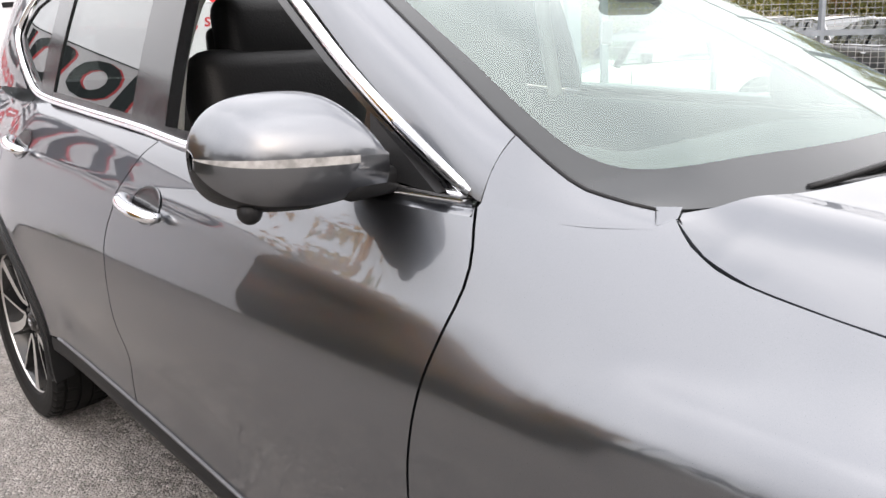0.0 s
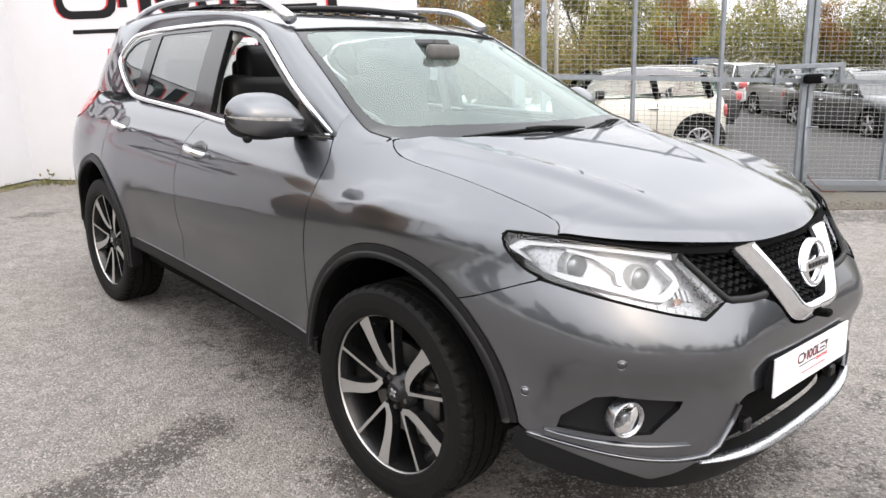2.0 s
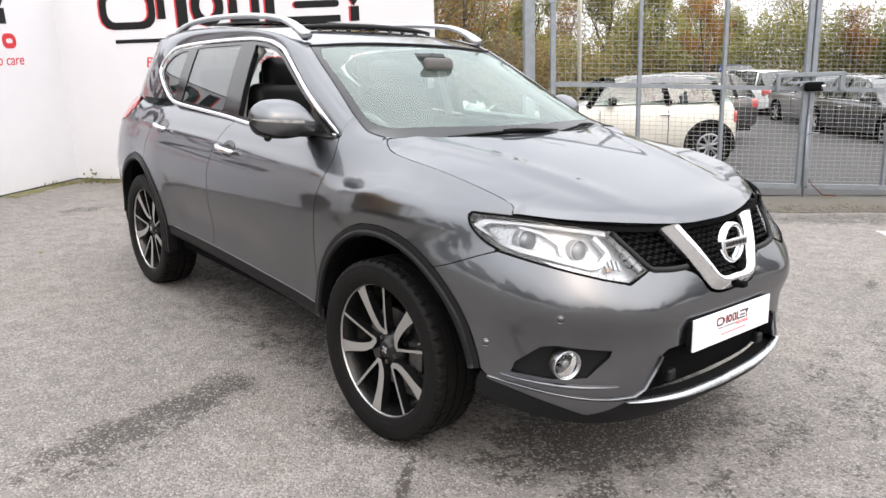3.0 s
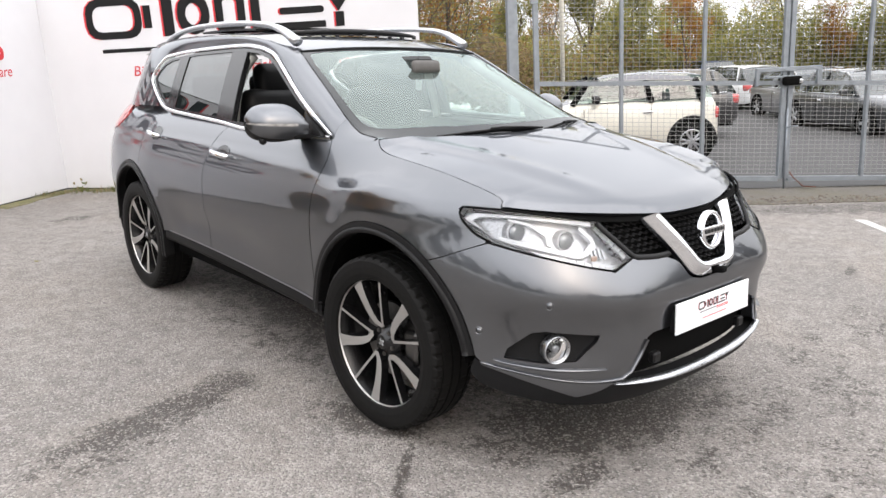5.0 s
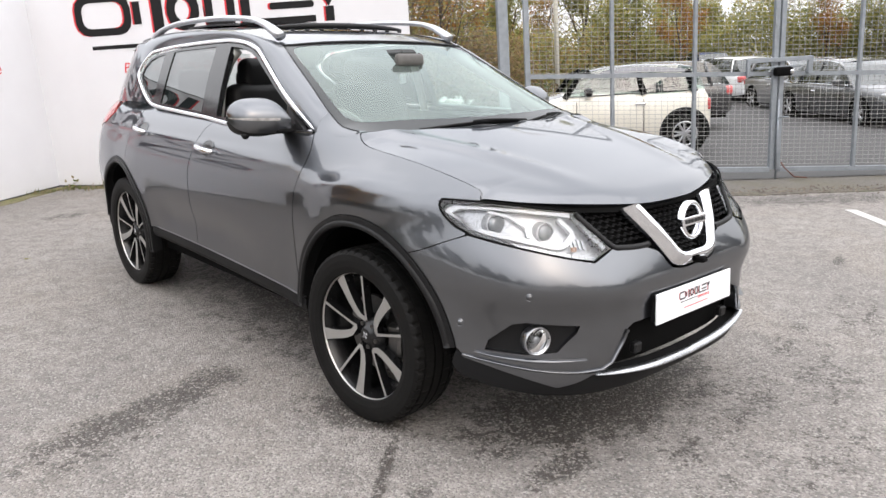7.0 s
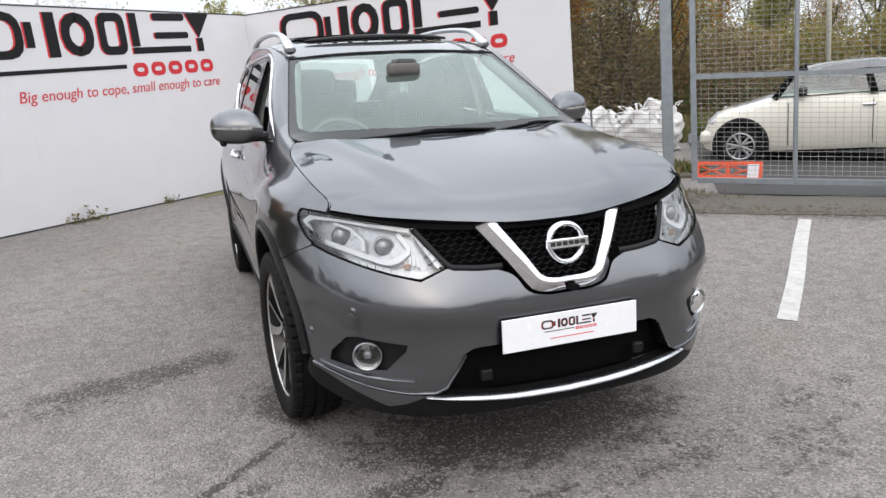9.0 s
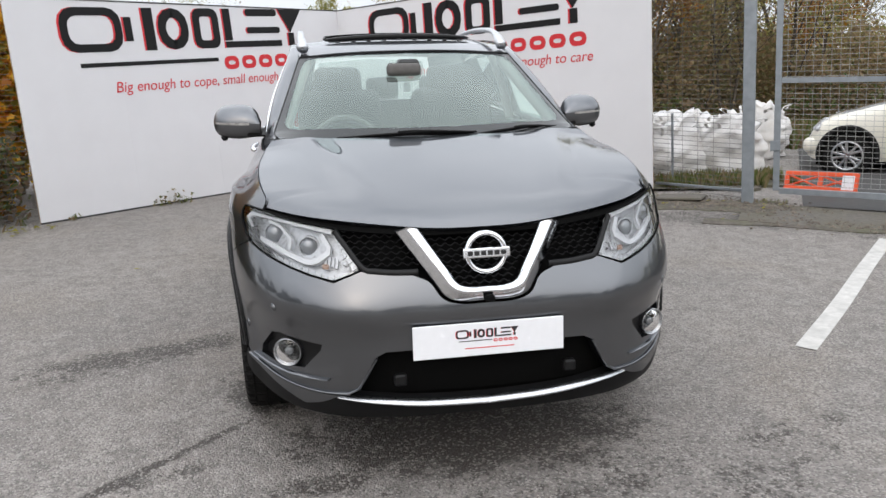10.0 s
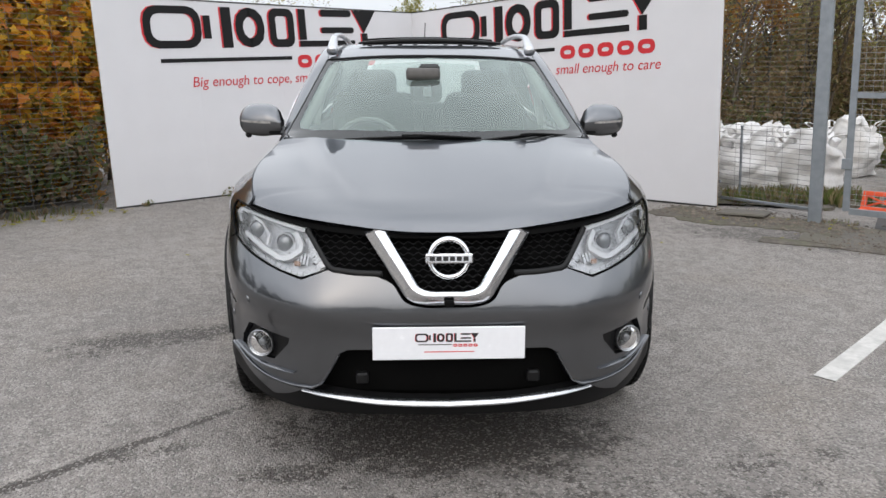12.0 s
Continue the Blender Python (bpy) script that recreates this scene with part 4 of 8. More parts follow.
# lines shared by neighbouring panels, as (y, z)
FRONT_SEAM = [(0.435, 1.146), (0.405, 1.06), (0.43, 0.93), (0.455, 0.80), (0.458, 0.65), (0.455, 0.437)]
MID_SEAM = [(1.40, 1.156), (1.47, 1.11), (1.52, 1.03), (1.545, 0.92), (1.565, 0.62), (1.54, 0.475)]
REAR_SEAM = [(2.40, 1.215), (2.475, 1.10), (2.515, 0.98), (2.52, 0.87)]
BELT = [(0.435, 1.146), (0.80, 1.143), (1.19, 1.146), (1.53, 1.166), (2.24, 1.197), (2.44, 1.238)]
SILL = [(0.39, 0.433), (0.9, 0.457), (1.5, 0.478), (2.13, 0.489)]
HOOD_SIDE = [(-0.553, 0.974), (-0.535, 1.006), (-0.455, 1.036), (-0.32, 1.067), (-0.165, 1.09), (0.06, 1.114), (0.135, 1.136), (0.175, 1.163)]
belt_z = spline([p[0] for p in BELT], [p[1] for p in BELT])
sill_z = spline([p[0] for p in SILL], [p[1] for p in SILL])
GAP = 0.0025


def shifted(line, da=0.0, dz=0.0):
    return [(a + da, z + dz) for a, z in line]


seam_f, seam_m, seam_r = sides(FRONT_SEAM, 30), sides(MID_SEAM, 30), sides(REAR_SEAM, 16)
ARCH_OUT, ARCH_IN = 0.505, 0.458

# front wing
wing = (sides(HOOD_SIDE, 40) + sides([(0.19, 1.154), (0.30, 1.148), (0.43, 1.154)], 10) + shifted(seam_f, -GAP)
        + arc(WHEEL_F, ARCH_Z, ARCH_OUT, 9, 126, 40) + sides([(-0.38, 0.793), (-0.43, 0.814), (-0.50, 0.844), (-0.545, 0.863)], 8)
        + sides([(-0.50, 0.885), (-0.45, 0.925), (-0.425, 0.962), (-0.428, 0.977), (-0.48, 0.976)], 12))
panel("front_wing", skin(body, wing), PAINT, car)

# doors
door_f = ([(a, z) for a, z in shifted(sides(BELT[:4], 30), 0, -0.012) if a < at_y(1.40, 1.1)] + shifted(seam_m, -GAP) + shifted(sides([(1.54, 0.478), (0.9, 0.460), (0.455, 0.440)], 20), 0, 0.0)
          + shifted(seam_f, GAP)[::-1])
panel("front_door", skin(body, door_f), PAINT, car)
# the door's top edge turns in to the window trim
ledge_y = np.linspace(0.440, 1.40, 40)
ledge_out = np.array([np.ravel(body(at_y(y, float(belt_z(y)) - 0.013), float(belt_z(y)) - 0.013)) for y in ledge_y])
ledge_in = np.array([(0.786 - 0.03 * (1 - float(smooth(0.35, 0.9, y))) - 0.004, y, float(belt_z(y)) - 0.002) for y in ledge_y])
for s in (-1, 1):
    verts = [(s * x, y, z) for x, y, z in np.vstack([ledge_out, (ledge_out + ledge_in) / 2 + (0.001, 0, 0.002), ledge_in])]
    faces = [(r * 40 + j, r * 40 + j + 1, (r + 1) * 40 + j + 1, (r + 1) * 40 + j) for r in range(2) for j in range(39)]
    obj("door_ledge", verts, faces if s > 0 else [f[::-1] for f in faces], PAINT, car)
door_r = (shifted(sides([(1.405, 1.158), (1.53, 1.166), (2.24, 1.197), (2.39, 1.228)], 24), 0, -0.012) + shifted(seam_r, -GAP)
          + arc(WHEEL_R, ARCH_Z, ARCH_OUT, 110, 167, 24) + sides([(2.13, 0.489), (1.545, 0.479)], 10) + shifted(seam_m, GAP)[::-1])
panel("rear_door", skin(body, door_r), PAINT, car)

# rear quarter round to the tailgate
quarter = (shifted(seam_r, GAP)[::-1][::-1] + arc(WHEEL_R, ARCH_Z, ARCH_OUT, 110, 12, 36) + [(at_y(3.22, 0.47), 0.47), (at_y(3.45, 0.45), 0.45)]
           + [(at_y(3.5, 0.6), 0.6), (at_y(3.56, 0.80), 0.80), (at_y(3.55, 0.96), 0.96), (at_y(3.30, 1.03), 1.03), (at_y(3.12, 1.06), 1.06), (at_y(3.02, 1.14), 1.14),
              (at_y(3.0, 1.205), 1.205)] + sides([(2.9, 1.22), (2.6, 1.222), (2.405, 1.217)], 10))
panel("rear_quarter", skin(body, quarter), PAINT, car)
rear_low = [(at_y(3.2, 0.465), 0.465), (at_y(3.45, 0.445), 0.445), (FRONT_L + 2.5 + REAR_L, 0.44), (FRONT_L + 2.5 + REAR_L, 0.25), (at_y(3.2, 0.25), 0.25)]
panel("rear_bumper_cladding", skin(body, rear_low, step=0.06), CLAD, car, "black plastic lower bumper", both="joined")
tailgate = [(at_y(3.505, 0.6), 0.6), (at_y(3.565, 0.80), 0.80), (at_y(3.555, 0.96), 0.96), (FRONT_L + 2.5 + REAR_L, 1.0), (FRONT_L + 2.5 + REAR_L, 0.45), (at_y(3.455, 0.45), 0.45)]
panel("tailgate", skin(body, tailgate, step=0.06), PAINT, car, both="joined")
tail = [(at_y(3.56, 0.965), 0.965), (at_y(3.305, 1.035), 1.035), (at_y(3.125, 1.065), 1.065), (at_y(3.03, 1.14), 1.14), (at_y(3.10, 1.205), 1.205), (at_y(3.55, 1.18), 1.18)]
panel("tail_lamp", skin(body, tail, step=0.04, offset=0.004), RED_LENS, car, "red and clear rear lamp")

def ribbon(name, line, half, mat, parent, offset=0.006, label="", both="pair", surf=body, rise=0.004,
           profile=((-1, -0.006), (-1, 0.2), (-0.6, 0.85), (0, 1), (0.6, 0.85), (1, 0.2), (1, -0.006))):
    """A rounded strip along a line on the surface; half: half its width, a number or a function along it."""
    line = np.array(line, float)
    n = len(line)
    d = np.gradient(line, axis=0)
    d /= np.maximum(np.linalg.norm(d, axis=1), 1e-9)[:, None]
    w = np.stack([-d[:, 1], d[:, 0]], 1)
    h = np.array([half(i / (n - 1)) if callable(half) else half for i in range(n)])
    rows = []
    for t, o in profile:
        uv = line + w * (h * t)[:, None]
        nn = skin_normals(surf, uv)
        if nn[:, 0].mean() < 0:
            nn = -nn
        lift = offset * o if o > 0 else o
        rows.append(surf(*uv.T) + nn * (lift + (rise if o > 0 else 0)))
    k = len(rows)
    verts = np.vstack(rows)
    faces = [(i * n + j, i * n + j + 1, (i + 1) * n + j + 1, (i + 1) * n + j) for i in range(k - 1) for j in range(n - 1)]
    faces += [tuple(i * n for i in range(k))[::-1], tuple(i * n + n - 1 for i in range(k))]
    m = np.array([-1, 1, 1])
    if both == "joined":
        faces = faces[:-2] + faces[-1:]
        allv = np.vstack([verts, verts * m])
        return obj(name, allv, faces + [tuple(i + len(verts) for i in f[::-1]) for f in faces], mat, parent, label)
    made = obj(name, verts * m, [f[::-1] for f in faces], mat, parent, label)
    if both == "pair":
        obj(name, verts, faces, mat, parent, label)
    return made


# sill and arch cladding
def sill_cladding():
    """A shallow band under the doors that curls inwards beneath the car."""
    ys = np.linspace(0.40, 2.17, 40)
    rows = []
    for dz, dx in ((-0.004, 0.004), (-0.028, 0.006), (-0.050, 0.004), (-0.062, -0.006), (-0.074, -0.030), (-0.10, -0.10), (-0.15, -0.22), (-0.19, -0.30)):
        top = sill_z(ys)
        rows.append(np.stack([np.array([float(body(at_y(y, z), z)[0]) for y, z in zip(ys, top)]) + dx, ys, top + dz], -1))
    n, k = len(ys), len(rows)
    v = np.vstack(rows)
    f = [(a * n + j, (a + 1) * n + j, (a + 1) * n + j + 1, a * n + j + 1) for a in range(k - 1) for j in range(n - 1)]
    for s in (-1, 1):
        obj("sill_cladding", v * np.array([s, 1, 1]), f if s < 0 else [q[::-1] for q in f], SKIRT, car, "dark plastic sill cladding")


sill_cladding()
for nm, cy, lo, hi in (("front_arch_cladding", WHEEL_F, 3, 170), ("rear_arch_cladding", WHEEL_R, 5, 186)):
    ring = arc(cy, ARCH_Z, ARCH_OUT - 0.003, lo, hi, 60) + arc(cy, ARCH_Z, ARCH_IN, hi, lo, 60)
    panel(nm, skin(body, ring, step=0.02, offset=0.007, depth=0.06), CLAD, car, "black plastic wheel-arch cladding")
    ribbon("arch_lip", arc(cy, ARCH_Z, ARCH_IN + 0.012, lo, hi, 70), 0.011, CLAD, car, 0.010, rise=0.005)


ribbon("sill_strip", sides([(0.41, 0.436), (0.9, 0.459), (1.5, 0.480), (2.12, 0.491)], 40), 0.0028, DULL, car, 0.003, "thin dull chrome strip along the door bottoms")

# front bumper with its openings
V_OUT = [(0.0, 0.697), (0.085, 0.698), (0.140, 0.716), (0.180, 0.768), (0.291, 0.920)]
V_IN = [(0.0, 0.741), (0.055, 0.741), (0.096, 0.753), (0.125, 0.793), (0.211, 0.917)]
LAMP_LOW = [(0.413, 0.806), (0.505, 0.774), (0.58, 0.79), (0.66, 0.813), (0.74, 0.84), (0.795, 0.864)]
FOG_HOLE = [(0.775, 0.456), (0.768, 0.492), (0.728, 0.560), (0.700, 0.569), (0.556, 0.553), (0.562, 0.53), (0.62, 0.460), (0.70, 0.450)]
BUMPER_LOW = [(0.475, 0.385), (0.56, 0.387), (0.66, 0.397), (0.76, 0.417), (0.82, 0.435)]
bumper = (fronts([(0.0, 0.688), (0.085, 0.689), (0.15, 0.708), (0.19, 0.762), (0.245, 0.786)], 16) + fronts([(0.25, 0.786), (0.33, 0.792), (0.410, 0.802)], 8)
          + shifted(straight([(0.413, 0.806), (0.505, 0.772)], at_x), 0, -0.003) + shifted(fronts(LAMP_LOW[2:], 14), 0, -0.003)
          + sides([(-0.552, 0.860), (-0.50, 0.840), (-0.43, 0.810), (-0.38, 0.789)], 8) + arc(WHEEL_F, ARCH_Z, ARCH_OUT, 126.5, 170, 24)
          + fronts(BUMPER_LOW, 16)[::-1] + straight([(0.44, 0.405), (0.405, 0.465), (0.375, 0.520), (0.345, 0.534), (0.0, 0.541)], at_x))
panel("front_bumper", skin(body, bumper, [straight(FOG_HOLE, at_x)], step=0.022, depth=0.05), PAINT, car, both="joined")
skirt = (fronts([(0.0, 0.328), (0.2, 0.337), (0.38, 0.356), (0.50, 0.372)], 16) + shifted(fronts(BUMPER_LOW, 16), 0, -0.004)
         + sides([(-0.528, 0.447), (-0.515, 0.39), (-0.56, 0.35)], 8) + straight([(0.765, 0.325), (0.66, 0.300), (0.5, 0.290), (0.0, 0.285)], at_x))
panel("bumper_skirt", skin(body, skirt, step=0.03, depth=0.06, offset=0.004), SKIRT, car, "dark grey plastic lower bumper skirt", both="joined")
wedge = shifted(fronts(BUMPER_LOW, 16), 0, -0.006) + fronts([(0.815, 0.424), (0.72, 0.378), (0.625, 0.336)], 10) + fronts([(0.615, 0.334), (0.56, 0.350), (0.515, 0.372)], 8)
panel("bumper_wedge", skin(body, wedge, step=0.03, depth=0.012, offset=0.010), PAINT, car, "grey painted wedge below the bumper crease")
ribbon("bumper_crease", shifted(fronts([(0.82, 0.434), (0.76, 0.416), (0.66, 0.396), (0.56, 0.386), (0.475, 0.387)], 30) + straight([(0.44, 0.407), (0.405, 0.467), (0.378, 0.516)], at_x), 0, -0.001), 0.0045, PAINT, car, 0.008, rise=0.003)
ribbon("bumper_strip", fronts([(0.0, 0.339), (0.2, 0.347), (0.38, 0.364), (0.508, 0.377)], 50), lambda t: 0.0068 * (1 - 0.75 * t ** 3), SATIN, car, 0.016,
       "satin silver skid strip", both="joined", rise=0.006, profile=((-1, -0.006), (-1, 0.85), (-0.8, 1), (-0.2, 0.72), (0.4, 0.42), (1, 0.1), (1, -0.006)))
ribbon("fog_blade", fronts([(0.795, 0.450), (0.75, 0.438), (0.66, 0.430), (0.535, 0.432)], 30), lambda t: 0.008 * math.sin(math.pi * (0.08 + 0.9 * t)), PAINT, car, 0.012, rise=0.004)


def bezel(name, pts, mat, off, step=0.03, both="pair", depth=0.0, conv=at_x, label="", par=None):
    return panel(name, skin(body, straight(pts, conv), step=step, offset=off, depth=depth), mat, par or car, label, both)


bezel("fog_bezel", [(x + (0.012 if x > 0.66 else -0.012), z + (0.01 if z > 0.52 else -0.01)) for x, z in FOG_HOLE], CLAD, -0.024, label="black fog lamp surround")
bezel("intake", [(0.53, 0.37), (0.50, 0.585), (0.0, 0.585), (0.0, 0.33), (0.52, 0.345)], DARK, -0.07, both="joined", label="dark lower air intake")
bezel("grille_back", [(0.0, 0.70), (0.14, 0.70), (0.25, 0.775), (0.44, 0.785), (0.53, 0.95), (0.2, 0.955), (0.0, 0.955)], DARK, -0.055, both="joined")
both_sides(lambda s: part("intake_sensor", box_bm(s * 0.30 - 0.022, s * 0.30 + 0.022, -0.93, -0.90, 0.405, 0.445, 0.006), CLAD, car))
# lower frame of the side grilles
ribbon("grille_frame", fronts([(0.225, 0.796), (0.30, 0.797), (0.365, 0.803), (0.405, 0.812), (0.45, 0.868), (0.492, 0.925)], 30), 0.009, CLAD, car, 0.006, rise=0.0)


def grille_mesh():
    """Rows of waves that make a honeycomb, behind the emblem."""
    verts, faces = [], []
    for r, z in enumerate(np.arange(0.712, 0.945, 0.0172)):
        for side in (1, -1):
            xs = np.arange(0, 0.50, 0.006)
            keep = [x for x in xs if x < 0.05 + (z - 0.69) * 0.75 + (0.34 if z > 0.80 else 0.0) and x < 0.47]
            if len(keep) < 4:
                continue
            zz = [z + 0.0042 * math.cos(2 * math.pi * x / 0.034 + math.pi * (r % 2)) for x in keep]
            uv = np.array([(at_x(x, w), w) for x, w in zip(keep, zz)])
            p = body(*uv.T)
            k = len(verts)
            for q in p:
                for dy, dz in ((0.024, -0.0013), (0.024, 0.0013), (0.036, 0.0013), (0.036, -0.0013)):
                    verts.append((side * q[0], q[1] + dy, q[2] + dz))
            for i in range(len(p) - 1):
                for j in range(4):
                    faces.append((k + i * 4 + j, k + i * 4 + (j + 1) % 4, k + (i + 1) * 4 + (j + 1) % 4, k + (i + 1) * 4 + j))
    return obj("grille_mesh", verts, faces, CLAD, car, "gloss black honeycomb grille mesh", smooth=False)


grille_mesh()


def emblem_v():
    """The chrome V of the grille, one band with a raised ridge."""
    o, i = curve(V_OUT, 40), curve(V_IN, 40)
    rows = []
    for t, lift in ((0, -0.01), (0, 0.006), (0.03, 0.010), (0.36, 0.026), (0.40, 0.030), (0.46, 0.0345), (0.56, 0.0365), (0.68, 0.0365), (0.80, 0.034), (0.92, 0.028), (0.97, 0.022), (1.0, 0.014), (1.0, -0.02)):
        m = o + (i - o) * t
        uv = np.array([(at_x(x, z), z) for x, z in m])
        n = skin_normals(body, uv)
        n[n[:, 1] > 0] *= -1
        rows.append(body(*uv.T) + n * lift)
    n, k = 40, len(rows)
    verts = np.vstack(rows)
    faces = [(a * n + j, a * n + j + 1, (a + 1) * n + j + 1, (a + 1) * n + j) for a in range(k - 1) for j in range(n - 1)]
    faces.append(tuple(a * n + n - 1 for a in range(k)))
    m = np.array([-1, 1, 1])
    allv = np.vstack([verts, verts * m])
    ob = obj("grille_chrome", allv, faces + [tuple(q + len(verts) for q in f[::-1]) for f in faces], CHROME, car, "chrome V-shaped grille surround")
    return ob


emblem_v()
badge = obj("badge", [], [], CHROME, car, "round chrome badge with a crossbar")
badge_at = pose(0, -0.928, 0.855, -8, 0, 0)


def badge_ring():
    prof = [(0.056, -0.012), (0.056, 0.006), (0.061, 0.012), (0.067, 0.012), (0.073, 0.006), (0.073, -0.012)]
    verts, faces, segs = [], [], 64
    for j in range(segs):
        w = 2 * math.pi * j / segs
        for r, d in prof:
            verts.append(badge_at @ Vector((r * math.cos(w), -d, r * math.sin(w))))
    n = len(prof)
    for j in range(segs):
        for i in range(n - 1):
            faces.append((j * n + i, ((j + 1) % segs) * n + i, ((j + 1) % segs) * n + i + 1, j * n + i + 1))
    obj("ring", verts, faces, CHROME, badge)
    bm = box_bm(-0.080, 0.080, -0.017, 0.006, -0.0165, 0.0165, 0.004, segs=2)
    bm.transform(badge_at)
    part("crossbar", bm, CHROME, badge)
    for i in range(6):
        u = -0.0565 + 0.0226 * i
        bm = box_bm(u - 0.0085, u + 0.0085, -0.0200, -0.016, -0.0075, 0.0075, 0.0008)
        bm.transform(badge_at)
        part("dark_bar", bm, INK, badge)
    bm = box_bm(-0.016, 0.016, -0.052, 0.02, -0.160, -0.138, 0.005)
    bm.transform(badge_at)
    part("camera", bm, DARK, badge)


badge_ring()

# ---- bonnet ----
bonnet_mid = spline([-0.84, -0.75, -0.6, -0.4, -0.2, 0.0, 0.15, 0.25], [0.948, 0.988, 1.032, 1.077, 1.116, 1.150, 1.172, 1.184])
bonnet_drop = spline([-0.84, -0.6, -0.4, -0.2, 0.0, 0.18], [0.045, 0.04, 0.027, 0.028, 0.036, 0.022])
front_edge = spline([0, 0.14, 0.30, 0.487, 0.62, 0.70, 0.73], [-0.832, -0.827, -0.795, -0.728, -0.648, -0.575, -0.545])


def bonnet(x, y):
    x, y = np.asarray(x, float), np.asarray(y, float)
    z = bonnet_mid(y) - bonnet_drop(y) * np.abs(x / 0.74) ** 2.6
    # the side edges lie flush with the wings
    z = z - np.interp(y, [-0.56, -0.55, -0.516, -0.46, -0.4, -0.3, -0.1, -0.05, 0.009, 0.068, 0.125, 0.175], [0.0, 0.004, -0.009, -0.0036, -0.0018, 0, 0, 0.0016, 0.0055, 0.0107, 0.0089, -0.0094]) * np.abs(x / 0.75) ** 8
    e = np.maximum(y - front_edge(np.abs(x)), 0)
    z = z - 0.028 * np.exp(-e / 0.035)
    ridge = 0.30 + 0.27 * np.clip((y + 0.8) / 0.95, 0, 1)
    z = z + 0.008 * np.exp(-((np.abs(x) - ridge) / 0.060) ** 2) * smooth(-0.8, -0.5, y)
    z = z - 0.003 * np.exp(-((np.abs(x) - ridge - 0.09) / 0.05) ** 2) * smooth(-0.8, -0.5, y)
    return np.stack([x, y, z], -1)


edge_line = []
for a, z in sides(HOOD_SIDE, 40):
    q = body(a, z)
    edge_line.append((float(q[0]) - 0.0045, float(q[1])))
fe = [(float(x), float(front_edge(x))) for x in np.linspace(0, edge_line[0][0] - 0.004, 30)]
hood_loop = fe + edge_line + [(float(x), float(y)) for x, y in curve([(edge_line[-1][0] - 0.01, edge_line[-1][1] + 0.002), (0.68, 0.186), (0.62, 0.166), (0.5, 0.132), (0.3, 0.090), (0.0, 0.066)], 30)]
panel("bonnet", skin(bonnet, hood_loop, step=0.019, depth=0.03, out=(0, 0, 1)), PAINT, car, both="joined")
# dark channel below the bonnet's side gaps
ribbon("bonnet_channel", sides(HOOD_SIDE, 60), 0.0045, DARK, car, 0.0, rise=-0.010)
# dark gap under the bonnet's front lip
ribbon("bonnet_seal", fronts([(0.0, 0.915), (0.2, 0.918), (0.45, 0.937), (0.6, 0.955), (0.70, 0.968), (0.79, 0.972)], 40), 0.010, DARK, car, 0.0, both="joined", rise=-0.014)

# ---- glasshouse ----
def house(y, z):
    """The leaning side above the waist, with windows and pillars."""
    y, z = np.asarray(y, float), np.asarray(z, float)
    d = z - 1.145
    x = 0.786 - 0.285 * d - 0.22 * d * np.abs(d)
    back = 3.62 - 0.5 * np.clip(d, 0, 1)
    v = np.clip((y - 2.45) / (back - 2.45), 0, 0.999)
    x = x * (1 - v ** 2.6) ** (1 / 2.6)
    x = x - 0.03 * (1 - smooth(0.35, 0.9, y)) * np.clip(1 - d / 0.2, 0, 1)
    return np.stack([x, y, z], -1)


SCREEN_SIDE = [(0.695, 0.213, 1.163), (0.711, 0.262, 1.172), (0.713, 0.325, 1.187), (0.691, 0.45, 1.245), (0.652, 0.64, 1.347), (0.615, 0.83, 1.447), (0.585, 0.985, 1.527)]
ROOF_SIDE = [(0.585, 0.985, 1.527), (0.592, 1.15, 1.572), (0.600, 1.45, 1.612), (0.604, 1.9, 1.632), (0.596, 2.35, 1.630), (0.570, 2.75, 1.606), (0.515, 3.02, 1.578), (0.37, 3.27, 1.548)]
WAIST_TOP = [(0.19, 1.150), (0.30, 1.142), (0.435, 1.150), (0.58, 1.230), (0.75, 1.327), (0.92, 1.425), (1.05, 1.494), (1.15, 1.532), (1.30, 1.560), (1.553, 1.577), (2.088, 1.562), (2.35, 1.540), (2.50, 1.516),
             (2.60, 1.465), (2.70, 1.42)]


